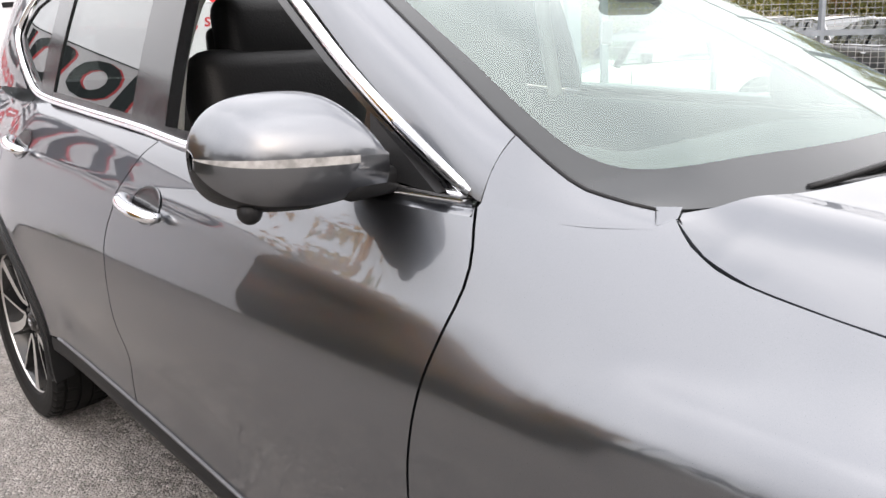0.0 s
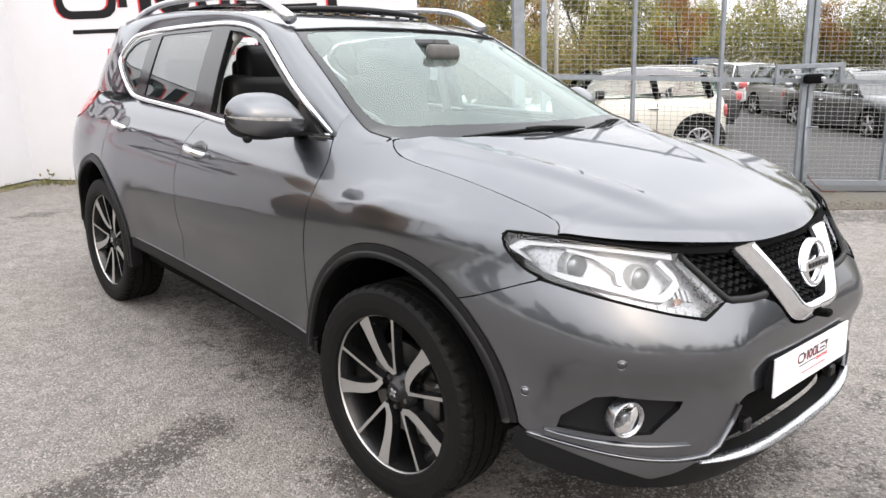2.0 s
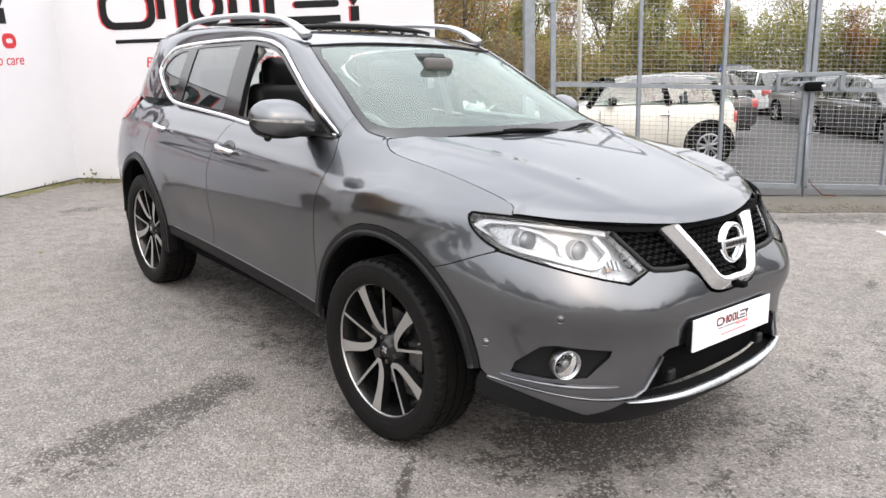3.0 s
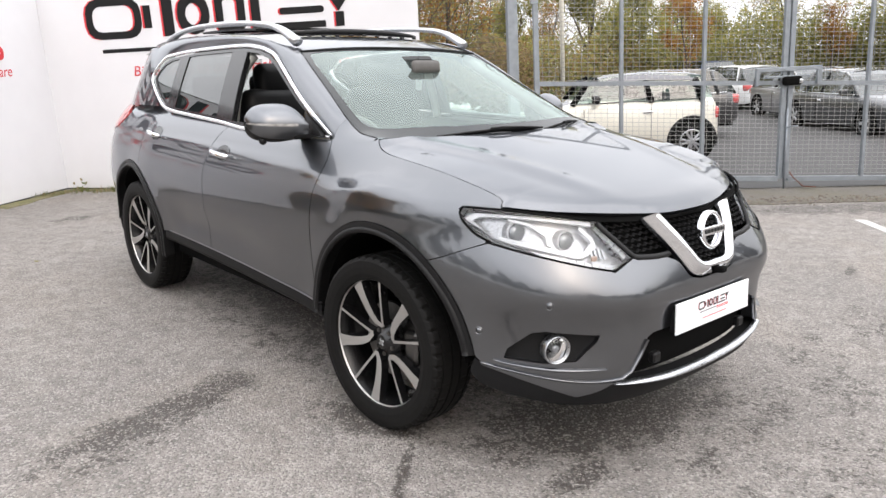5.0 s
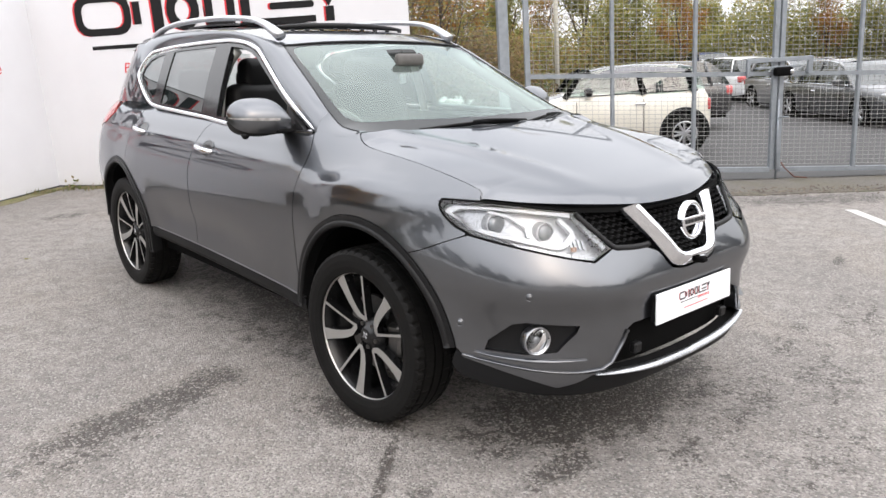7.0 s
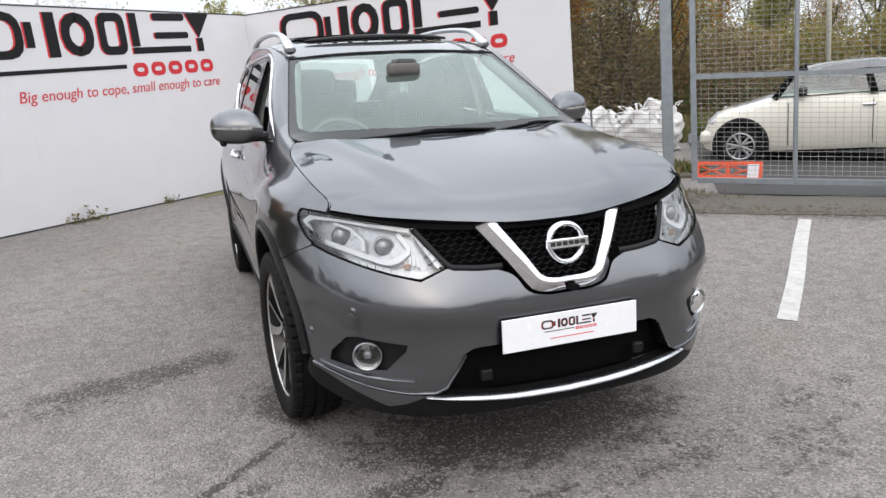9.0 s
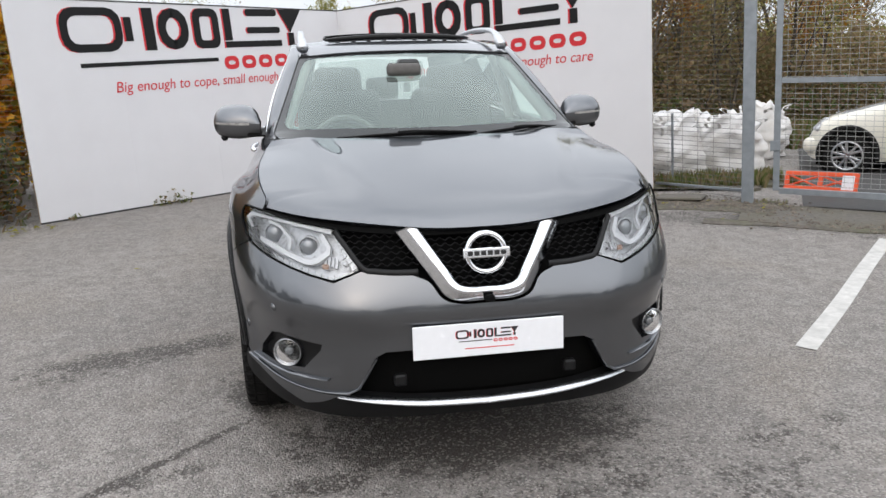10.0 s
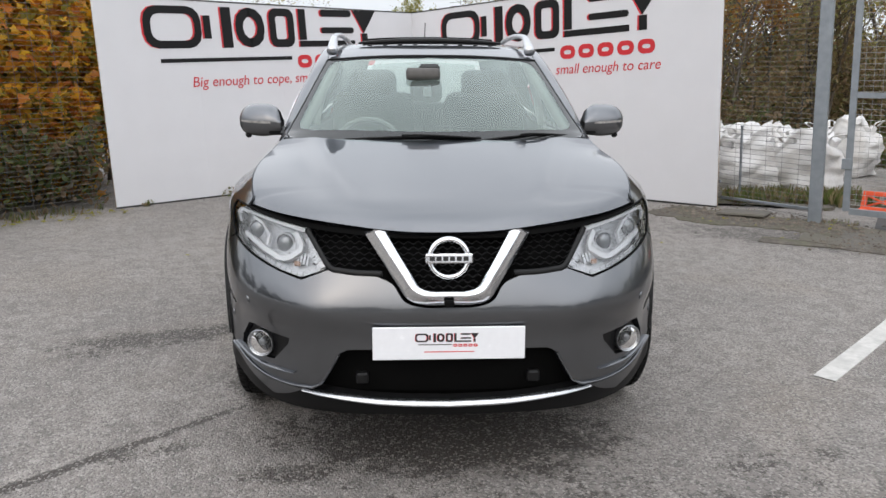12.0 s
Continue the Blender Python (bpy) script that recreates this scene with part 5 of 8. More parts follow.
def cant_rail(u0, u1, name, label=""):
    """The painted band from the wing over the windscreen pillar and along the roof's edge, between two fractions of its length."""
    waist = [(y, z, float(np.ravel(body(at_y(y, z), z))[0]), float(house(y, z)[0])) for y, z in WAIST_TOP[:3]]
    outer = curve([(b, y, z) for y, z, b, h in waist[:2]] + [((b + h) / 2, y, z) for y, z, b, h in waist[2:]] + [(float(house(y, z)[0]), y, z) for y, z in WAIST_TOP[3:]], 200)
    inner = curve(SCREEN_SIDE + ROOF_SIDE[1:-1], 200)
    u = np.linspace(0, 1, 200)
    lead = u + 0.014 * np.exp(-((u - 0.085) / 0.05) ** 2) - 0.014 * math.exp(-(0.085 / 0.05) ** 2) * (1 - u)
    outer = np.stack([np.interp(lead, u, outer[:, c]) for c in range(3)], 1)
    # pair points by length along the car, so that the band runs square to its edges
    i0, i1 = int(u0 * 199), int(u1 * 199) + 1
    cols = []
    o, n = outer[i0:i1], inner[i0:i1]
    if u0 > 0:
        o, n = o.copy(), n.copy()
        o[0], n[0] = o[0] + 0.16 * (o[1] - o[0]), n[0] + 0.16 * (n[1] - n[0])
    ts = np.linspace(0, 1, 9)
    swell = 0.003 + 0.019 * smooth(0.0, 0.16, np.linspace(u0, u1, len(o)))
    verts = []
    for t in ts:
        m = o + (n - o) * t
        d = np.cross(np.gradient(o, axis=0), n - o)
        d /= np.linalg.norm(d, axis=1)[:, None]
        d[(d[:, 0] + d[:, 2]) < 0] *= -1
        verts.append(m + d * (swell[:, None] * 4 * t * (1 - t)))
    k = len(o)
    v = np.vstack(verts)
    f = [(a * k + j, a * k + j + 1, (a + 1) * k + j + 1, (a + 1) * k + j) for a in range(8) for j in range(k - 1)]
    g = np.array([-1, 1, 1])
    e = v[f[len(f) // 2][1]] - v[f[len(f) // 2][0]]
    h = v[f[len(f) // 2][3]] - v[f[len(f) // 2][0]]
    if np.cross(e, h)[2] < 0:
        f = [q[::-1] for q in f]
    normals = None
    if u0 == 0:
        # the wing's top runs smoothly out of the wing
        low = skin_normals(body, np.array([(at_y(y, z), z) for _, y, z in o]))
        low = low * np.sign(low[:, :1])
        normals = np.vstack([low + (d - low) * float(smooth(0.0, 0.8, t)) for t in ts])
        normals /= np.linalg.norm(normals, axis=1)[:, None]
    obj(name, v * g, [q[::-1] for q in f], PAINT, car, label, normals=None if normals is None else normals * g)
    obj(name, v, f, PAINT, car, label, normals=normals)


# the wing's corner piece between bonnet, screen and wing top
corner = [np.ravel(body(at_y(0.172, 1.163), 1.163)), np.ravel(body(at_y(0.202, 1.149), 1.149)), np.array((0.703, 0.228, 1.1665)), np.array((0.662, 0.196, 1.1635))]
for s in (-1, 1):
    obj("wing_corner", [(s * p[0], p[1], p[2]) for p in corner], [(0, 1, 2, 3) if s > 0 else (3, 2, 1, 0)], PAINT, car)
cant_rail(0.0, 0.085, "wing_top")
cant_rail(0.0805, 1.0, "roof_pillar")
d_pillar = [(2.41, 1.222), (2.45, 1.245), (2.56, 1.305), (2.665, 1.365), (2.70, 1.425), (2.62, 1.475), (2.52, 1.522), (2.60, 1.575), (2.9, 1.585), (3.20, 1.56), (3.28, 1.40), (3.42, 1.25), (3.46, 1.21), (3.0, 1.21), (2.7, 1.22)]
panel("d_pillar", skin(house, d_pillar, step=0.03), PAINT, car)
roof_mid = spline([0.93, 1.2, 1.5, 1.9, 2.3, 2.7, 3.1, 3.4], [1.548, 1.608, 1.645, 1.666, 1.667, 1.649, 1.612, 1.57])


def roof(x, y):
    x, y = np.asarray(x, float), np.asarray(y, float)
    return np.stack([x, y, roof_mid(y) - 0.034 * np.abs(x / 0.6) ** 2.4], -1)


roof_loop = [(0.0, 0.965), (0.3, 0.972), (0.583, 0.988)] + [(x, y) for x, y, z in ROOF_SIDE[1:]] + [(0.22, 3.32), (0.0, 3.34)]
panel("roof", skin(roof, roof_loop[:3] + [(x, y) for x, y in curve([(p[0], p[1]) for p in ROOF_SIDE], 30)] + roof_loop[-2:] + [(0.0, 1.80), (0.41, 1.80), (0.41, 1.35), (0.36, 1.31), (0.0, 1.30)],
                   step=0.05, out=(0, 0, 1)), PAINT, car, both="joined")
# open sunroof: raised wind deflector and the glass slid back over the roof
lip = [(x, 1.285 + 0.05 * (x / 0.42) ** 2, float(roof_mid(1.285)) - 0.03 * abs(x / 0.6) ** 2.4 + 0.022) for x in np.linspace(-0.43, 0.43, 24)]
tube("sunroof_deflector", lip, 0.019, CLAD, car, "raised black sunroof wind deflector", flat=0.9, taper=lambda t: 0.35 + 0.65 * math.sin(math.pi * t) ** 0.5)
sun_glass = skin(roof, [(0.0, 1.74), (0.42, 1.74), (0.42, 2.45), (0.0, 2.45)], step=0.08, offset=0.025, depth=0.012, out=(0, 0, 1))
panel("sunroof_glass", sun_glass, GLOSS_BLACK, car, "dark glass sunroof panel slid open", both="joined")
for k in range(9):
    x = -0.36 + 0.09 * k
    part("deflector_clip", box_bm(x - 0.014, x + 0.014, 1.258, 1.270, 1.622 - 0.03 * abs(x), 1.632 - 0.03 * abs(x), 0.003), GLOSS_BLACK, car)


def rear_screen(k, z):
    k, z = np.asarray(k, float), np.asarray(z, float)
    y = 3.60 - 0.5 * (z - 1.145) - 0.13 * np.abs(k) ** 2.2
    w = 0.58 - 0.26 * (z - 1.1)
    return np.stack([k * w, y, z], -1)


panel("rear_screen", skin(rear_screen, [(0.0, 1.18), (0.93, 1.2), (0.93, 1.52), (0.0, 1.55)], step=0.08, out=(0, 1, 0)), REAR_GLASS, car, "clear heated rear screen glass", both="joined").visible_shadow = False
panel("tailgate_top", skin(rear_screen, [(0.0, 0.98), (0.96, 0.98), (0.92, 1.19), (0.0, 1.17)], step=0.08, out=(0, 1, 0)), PAINT, car, both="joined")

# windscreen
low_line = curve([(0.0, 0.075, 1.148), (0.25, 0.095, 1.150), (0.5, 0.145, 1.155), (0.62, 0.178, 1.158), (0.695, 0.213, 1.163)], 60)
top_line = curve([(0.0, 0.958, 1.546), (0.3, 0.966, 1.541), (0.583, 0.984, 1.526)], 60)

screen_edge = curve(SCREEN_SIDE, 60)


def screen(k, v):
    k, v = np.asarray(k, float), np.asarray(v, float)
    i = np.clip(np.abs(k), 0, 1) * 59
    lo = np.stack([np.interp(i, np.arange(60), low_line[:, c]) for c in range(3)], -1)
    hi = np.stack([np.interp(i, np.arange(60), top_line[:, c]) for c in range(3)], -1)
    p = lo + (hi - lo) * v[..., None]
    # the edge follows the pillar
    j = np.clip(v, 0, 1) * 59
    edge = np.stack([np.interp(j, np.arange(60), screen_edge[:, c]) for c in range(3)], -1)
    p = p + (edge - low_line[-1] - (top_line[-1] - low_line[-1]) * v[..., None]) * (np.abs(k) ** 6)[..., None]
    bulge = 0.022 * 4 * v * (1 - v) - 0.022 * np.abs(k) ** 4 * 4 * v * (1 - v)
    return p + np.stack([0 * v, -0.4 * bulge, 0.9 * bulge], -1)


pane_loop = [(0.0, 0.094)] + [tuple(q) for q in curve([(0.50, 0.096), (0.78, 0.103), (0.89, 0.123), (0.935, 0.165), (0.953, 0.25), (0.955, 0.5), (0.954, 0.8), (0.942, 0.92), (0.905, 0.962), (0.83, 0.974)], 60)] + [(0.0, 0.979)]
panel("windscreen", skin(screen, pane_loop, step=0.05, depth=0.004, offset=-0.001, out=(0, -0.5, 1)), SCREEN_GLASS, car, "clear green-tinted windscreen", both="joined").visible_shadow = False
frit = [(0.0, 0.0), (1.0, 0.0), (0.998, 0.5), (0.99, 1.0), (0.0, 1.0)] + pane_loop[::-1]
FRIT = material("black_screen_border", (0.02, 0.022, 0.023), rough=0.15, vary=0.04, spec=0.35)
panel("windscreen_border", skin(screen, frit, step=0.04, depth=0.004, offset=0.0, out=(0, -0.5, 1)), FRIT, car, "dark printed border of the windscreen", both="joined")
for s in (-1, 1):
    tube("screen_seal", [(s * p[0], p[1], p[2]) for p in curve(SCREEN_SIDE, 30)], 0.0035, CLAD, car, sides=6)
tube("screen_top_seal", [(x, 0.963 + 0.022 * (x / 0.58) ** 2, 1.551 - 0.022 * (x / 0.58) ** 2) for x in np.linspace(-0.585, 0.585, 24)], 0.005, CLAD, car, sides=6)

# side windows
DLO = [(0.50, 1.160), (0.85, 1.155), (1.20, 1.158), (1.46, 1.174), (1.85, 1.192), (2.18, 1.210), (2.30, 1.226), (2.42, 1.275), (2.53, 1.335), (2.60, 1.385), (2.58, 1.43), (2.51, 1.487), (2.42, 1.513), (2.07, 1.541),
       (1.52, 1.556), (1.33, 1.545), (1.18, 1.518), (1.08, 1.477), (0.80, 1.322)]
HOLE_F = [(0.70, 1.170), (0.70, 1.258), (0.83, 1.325), (1.09, 1.465), (1.19, 1.503), (1.32, 1.527), (1.43, 1.535), (1.395, 1.183)]
HOLE_R = [(1.585, 1.196), (1.605, 1.538), (2.07, 1.525), (2.165, 1.518), (2.172, 1.224)]
HOLE_Q = [(2.29, 1.24), (2.295, 1.508), (2.41, 1.496), (2.50, 1.470), (2.565, 1.425), (2.58, 1.390), (2.51, 1.340), (2.41, 1.288), (2.33, 1.250)]
panel("window_frame", skin(house, DLO, [HOLE_F, HOLE_R, HOLE_Q], step=0.03, depth=0.03, offset=-0.004), GLOSS_BLACK, car, "black window frame and pillar covers")
panel("rear_door_glass", skin(house, HOLE_R, step=0.06, offset=-0.009, depth=0.004), PRIVACY_GLASS, car, "dark tinted rear door glass")
panel("quarter_glass", skin(house, HOLE_Q, step=0.06, offset=-0.009, depth=0.004), PRIVACY_GLASS, car, "dark tinted rear quarter glass")
lg = skin(house, HOLE_F, step=0.06, offset=-0.009, depth=0.004)
obj("front_door_glass", lg[0], lg[1], SIDE_GLASS, car, "clear closed passenger window glass", normals=lg[2]).visible_shadow = False
loop = curve([(0.452, 1.150), (0.65, 1.148), (1.20, 1.150), (1.53, 1.170), (1.90, 1.187), (2.20, 1.203), (2.33, 1.222), (2.44, 1.266), (2.55, 1.325), (2.635, 1.382), (2.63, 1.43), (2.545, 1.500), (2.44, 1.528),
              (2.08, 1.553), (1.54, 1.567), (1.32, 1.556), (1.17, 1.528), (1.06, 1.485), (0.75, 1.313), (0.46, 1.158)], 220)
ribbon("window_chrome", loop, 0.0095, CHROME, car, 0.004, "chrome trim round the side windows", surf=house, rise=0.003)
# ---- lamps, mirrors, handles and other fittings ----
LAMP = [(0.413, 0.806), (0.505, 0.774), (0.58, 0.79), (0.66, 0.813), (0.74, 0.84), (0.795, 0.864)]
LAMP_OUTLINE = (straight(LAMP[:2], at_x) + fronts(LAMP[2:], 12) + sides([(-0.553, 0.866), (-0.50, 0.887), (-0.45, 0.927), (-0.428, 0.960), (-0.432, 0.974)], 10)
                + fronts([(0.80, 0.975), (0.74, 0.972), (0.66, 0.960), (0.56, 0.944), (0.485, 0.931)], 14))


def shrunk(loop, k):
    p = np.array(loop)
    c = p.mean(0)
    return [tuple(c + (q - c) * k) for q in p]


def skin_point(x, z, off=0.0, side=1):
    uv = np.array([[at_x(x, z), z]])
    n = skin_normals(body, uv)
    if n[0, 1] > 0:
        n = -n
    q = (body(*uv.T) + n * off)[0]
    return Vector((side * q[0], q[1], q[2]))


def facing(p, d):
    """A pose at p whose z axis points along d."""
    return Matrix.Translation(p) @ Vector(d).to_track_quat("Z", "Y").to_matrix().to_4x4()


def disc_profile(name, prof, m, mat, parent, label="", segs=32):
    verts, faces = revolve(prof, segs)
    turn = m @ Matrix(((0, 0, 1, 0), (0, 1, 0, 0), (1, 0, 0, 0), (0, 0, 0, 1)))
    verts = [turn @ Vector(v) for v in verts]
    return obj(name, verts, faces, mat, parent, label)


def headlamp(side):
    lamp = obj("headlamp", [], [], DARK, car, "large clear headlamp with a white light guide")
    flip = np.array([side, 1, 1])

    def put(name, data, mat, label=""):
        v, f, n = data
        if side < 0:
            f = [tuple(q[::-1]) for q in f]
        return obj(name, v * flip, f, mat, lamp, label, normals=n * flip)
    put("lens", skin(body, LAMP_OUTLINE, step=0.025, depth=0.012, offset=-0.001), LAMP_GLASS, "clear lamp lens").visible_shadow = False
    put("housing", skin(body, shrunk(LAMP_OUTLINE, 0.985), step=0.03, depth=-0.046, offset=-0.052), LAMP_SILVER, "silver reflector housing")
    put("outer_cover", skin(body, straight([(0.70, 0.832), (0.79, 0.868)], at_x) + sides([(-0.553, 0.870), (-0.50, 0.891), (-0.45, 0.930), (-0.438, 0.955), (-0.452, 0.935), (-0.512, 0.905)], 12)
                            + straight([(0.785, 0.884), (0.72, 0.848)], at_x), step=0.03, offset=-0.010), GLOSS_BLACK, "black lamp edge")
    tube("seal", [Vector((side * q[0], q[1], q[2])) for q in body(*np.array(LAMP_OUTLINE).T)], 0.004, DARK, lamp, sides=6, closed=True)

    def bar(name, line, half, off, mat, thick=0.008, label=""):
        """A flat moulded bar that follows a bent line behind the lens, with mitred corners."""
        q = [np.array(p, float) for p in line]
        verts, faces = [], []
        for i, p in enumerate(q):
            d = q[min(i + 1, len(q) - 1)] - q[max(i - 1, 0)]
            d = d / np.linalg.norm(d)
            w = np.array([-d[1], d[0]]) * half
            for e, o in ((1, off - thick), (0.85, off), (-0.85, off), (-1, off - thick)):
                verts.append(skin_point(p[0] + w[0] * e, p[1] + w[1] * e, o, side))
        for i in range(len(q) - 1):
            for j in range(3):
                faces.append((i * 4 + j, i * 4 + j + 1, i * 4 + j + 5, i * 4 + j + 4))
        faces += [(0, 1, 2, 3), tuple(range(len(verts) - 4, len(verts)))[::-1]]
        if side > 0:
            faces = [f[::-1] for f in faces]
        return obj(name, verts, faces, mat, lamp, label, smooth=False)
    # clear frame strip: along the outer edge, the foot and the inner edge, cut into cells
    for i in range(10):
        x0, x1 = 0.505 + 0.0215 * i, 0.505 + 0.0215 * (i + 1) - 0.0025
        bar("led_segment", [(x0, 0.789 + max(0, x0 - 0.53) * 0.27), (x1, 0.789 + max(0, x1 - 0.53) * 0.27)], 0.0075, -0.012, LAMP_SILVER)
    for i in range(5):
        t0, t1 = i / 5 + 0.01, (i + 1) / 5 - 0.01
        bar("led_segment", [(0.433 + 0.058 * t, 0.812 + 0.105 * t) for t in (t0, t1)], 0.010, -0.012, LAMP_SILVER)
    bar("upper_frame", [(0.505, 0.925), (0.58, 0.938), (0.66, 0.950), (0.74, 0.958), (0.79, 0.955), (0.812, 0.935), (0.800, 0.905)], 0.008, -0.014, WHITE_PLASTIC, label="clear frame strip")
    # white boomerang guide with a fold at its lower corner
    bar("light_guide", [(0.770, 0.880), (0.68, 0.857), (0.61, 0.836), (0.585, 0.834), (0.560, 0.842), (0.522, 0.866), (0.520, 0.880), (0.545, 0.918)], 0.0095, -0.022, WHITE_PLASTIC, 0.014, "white boomerang light guide")
    bar("projector_frame", [(0.735, 0.945), (0.690, 0.930), (0.655, 0.898), (0.662, 0.866)], 0.006, -0.024, WHITE_PLASTIC, 0.012, "white projector frame")
    for x, z, r in ((0.728, 0.906, 0.036), (0.600, 0.886, 0.032)):
        o = skin_point(x, z, -0.045, side)
        m = facing(o, Vector((side * 0.22, -1, 0.10)))
        disc_profile("projector_ring", [(-0.03, r * 1.16), (0.0, r * 1.18), (0.006, r * 1.12), (0.004, r), (-0.02, r * 0.98)], m, LAMP_SILVER, lamp, "silver projector ring")
        disc_profile("projector_lens", [(0.0, r * 0.98), (r * 0.30, r * 0.82), (r * 0.46, r * 0.48), (r * 0.52, 0.0005)], m, PROJECTOR, lamp, "grey glass projector lens")
    # stepped reflector beside the indicator
    for i in range(4):
        bar("reflector_step", [(0.500 + 0.013 * i, 0.822 + 0.004 * i), (0.494 + 0.013 * i, 0.850 + 0.006 * i)], 0.0045, -0.030 - 0.002 * i, LAMP_SILVER)
    m = facing(skin_point(0.538, 0.826, -0.034, side), (side * 0.3, -1, 0.1))
    bm = box_bm(-0.012, 0.012, -0.009, 0.009, -0.004, 0.004, 0.003)
    bm.transform(m)
    part("indicator", bm, AMBER, lamp, "faint amber indicator bulb cover")


both_sides(headlamp)


def fog_lamp(side):
    fog = obj("fog_lamp", [], [], DARK, car, "round fog lamp with a chrome ring")
    o = Vector((side * 0.674, -0.768, 0.505))
    m = facing(o, (side * 0.32, -1, 0.0))
    disc_profile("ring", [(-0.03, 0.049), (0.006, 0.051), (0.010, 0.050), (0.011, 0.0485), (0.006, 0.0455), (-0.03, 0.043)], m, SATIN, fog, "chrome ring")
    disc_profile("reflector", [(-0.005, 0.044), (-0.022, 0.03), (-0.03, 0.012), (-0.03, 0.0005)], m, GLOSS_BLACK, fog)
    disc_profile("bulb_cap", [(-0.025, 0.016), (-0.004, 0.015), (0.0, 0.01), (0.001, 0.0005)], m, PROJECTOR, fog)
    disc_profile("lens", [(0.004, 0.044), (0.012, 0.03), (0.016, 0.0005)], m, LAMP_GLASS, fog, "clear lens").visible_shadow = False


both_sides(fog_lamp)


def parking_sensor(side, x, z):
    o = skin_point(x, z, 0.001, side)
    d = skin_point(x, z, 0.1, side) - o
    m = facing(o, d)
    s = disc_profile("parking_sensor", [(-0.004, 0.015), (0.0008, 0.0148), (0.0008, 0.0118), (-0.0012, 0.0115), (-0.0012, 0.0108), (0.0008, 0.0104), (0.0012, 0.0005)], m, PAINT, car, "round parking sensor")
    return s


for s in (-1, 1):
    parking_sensor(s, 0.715, 0.668)
    parking_sensor(s, 0.822, 0.548)


def door_mirror(side):
    mir = obj("door_mirror", [], [], DARK, car, "grey door mirror with an indicator strip")

    def shell(t0, t1, name, mat, label="", grow=1.0, u0=0.0):
        """Cross-sections from the inner to the outer end; t0..t1 choose the band of the section's turn."""
        verts, faces = [], []
        n, segs = 30, 24
        for i in range(n):
            u = u0 + (1 - u0) * math.sin(math.pi / 2 * i / (n - 1))
            out = 1 - max(0.0, (u - 0.25) / 0.753) ** 5
            top = 0.088 * (1 - 0.30 * ((u - 0.42) / 0.58) ** 2) * (1 - abs((u - 0.5) / 0.503) ** 5) ** 0.5 * grow
            low = 0.084 * out ** 0.40 * (0.80 + 0.20 * min(1.0, u / 0.45)) * grow
            hy = 0.104 * out ** 0.5 * (0.86 + 0.14 * min(1.0, u / 0.3)) * grow
            zc, yc = 1.205 + 0.010 * u, 0.675 + 0.055 * u
            for j in range(segs + 1):
                w = t0 + (t1 - t0) * j / segs
                c, s = math.cos(w), math.sin(w)
                verts.append((side * (0.795 + 0.236 * u), yc - hy * abs(c) ** (1.25 if s > 0 else 0.8) * (1 if c > 0 else -0.35), zc + (top * s if s > 0 else -low * abs(s) ** 0.62)))
        k = segs + 1
        for i in range(n - 1):
            for j in range(segs):
                q = (i * k + j, i * k + j + 1, (i + 1) * k + j + 1, (i + 1) * k + j)
                faces.append(q if side > 0 else q[::-1])
        faces.append(tuple(range((n - 1) * k, n * k)))
        inner = tuple(range(len(verts), len(verts) + k))
        verts += verts[:k]
        faces.append(inner if side < 0 else inner[::-1])
        return obj(name, verts, faces, mat, mir, label)
    shell(radians(1), radians(180), "cap", PAINT, "grey painted cap")
    shell(radians(-42), radians(2), "lower_cover", PAINT, "grey painted lower cover", 0.994)
    shell(radians(-180), radians(4), "lower_housing", CLAD, "black lower housing", 0.975)
    shell(radians(-1.3), radians(2.5), "indicator", INDICATOR, "clear indicator strip", 1.010, 0.22)
    bm = box_bm(min(side * 0.735, side * 0.865), max(side * 0.735, side * 0.865), 0.595, 0.70, 1.140, 1.182, 0.016, segs=2)
    part("arm", bm, CLAD, mir, "black mirror arm", smooth=True)
    bm = bmesh.new()
    bmesh.ops.create_uvsphere(bm, u_segments=12, v_segments=8, radius=0.018, matrix=Matrix.Translation((side * 0.978, 0.672, 1.139)))
    part("camera", bm, CLAD, mir, smooth=True)
    sail = [(side * 0.785, 0.50, 1.158), (side * 0.765, 0.70, 1.163), (side * 0.742, 0.70, 1.258), (side * 0.775, 0.54, 1.178)]
    bm = bmesh.new()
    vs = [bm.verts.new(v) for v in sail] + [bm.verts.new((v[0] - side * 0.02, v[1], v[2])) for v in sail]
    for q in ((0, 1, 2, 3), (7, 6, 5, 4), (0, 4, 5, 1), (1, 5, 6, 2), (2, 6, 7, 3), (3, 7, 4, 0)):
        bm.faces.new([vs[i] for i in q])
    part("base_cover", bm, CLAD, mir)
    verts = [(side * (0.81 + 0.19 * (0.5 + 0.5 * math.cos(w))), 0.745 + 0.03 * (0.5 + 0.5 * math.cos(w)), 1.205 + 0.058 * math.sin(w)) for w in np.linspace(0, 2 * math.pi, 24, endpoint=False)]
    obj("mirror_glass", verts, [tuple(range(24))], CHROME, mir, "mirror glass")


both_sides(door_mirror)


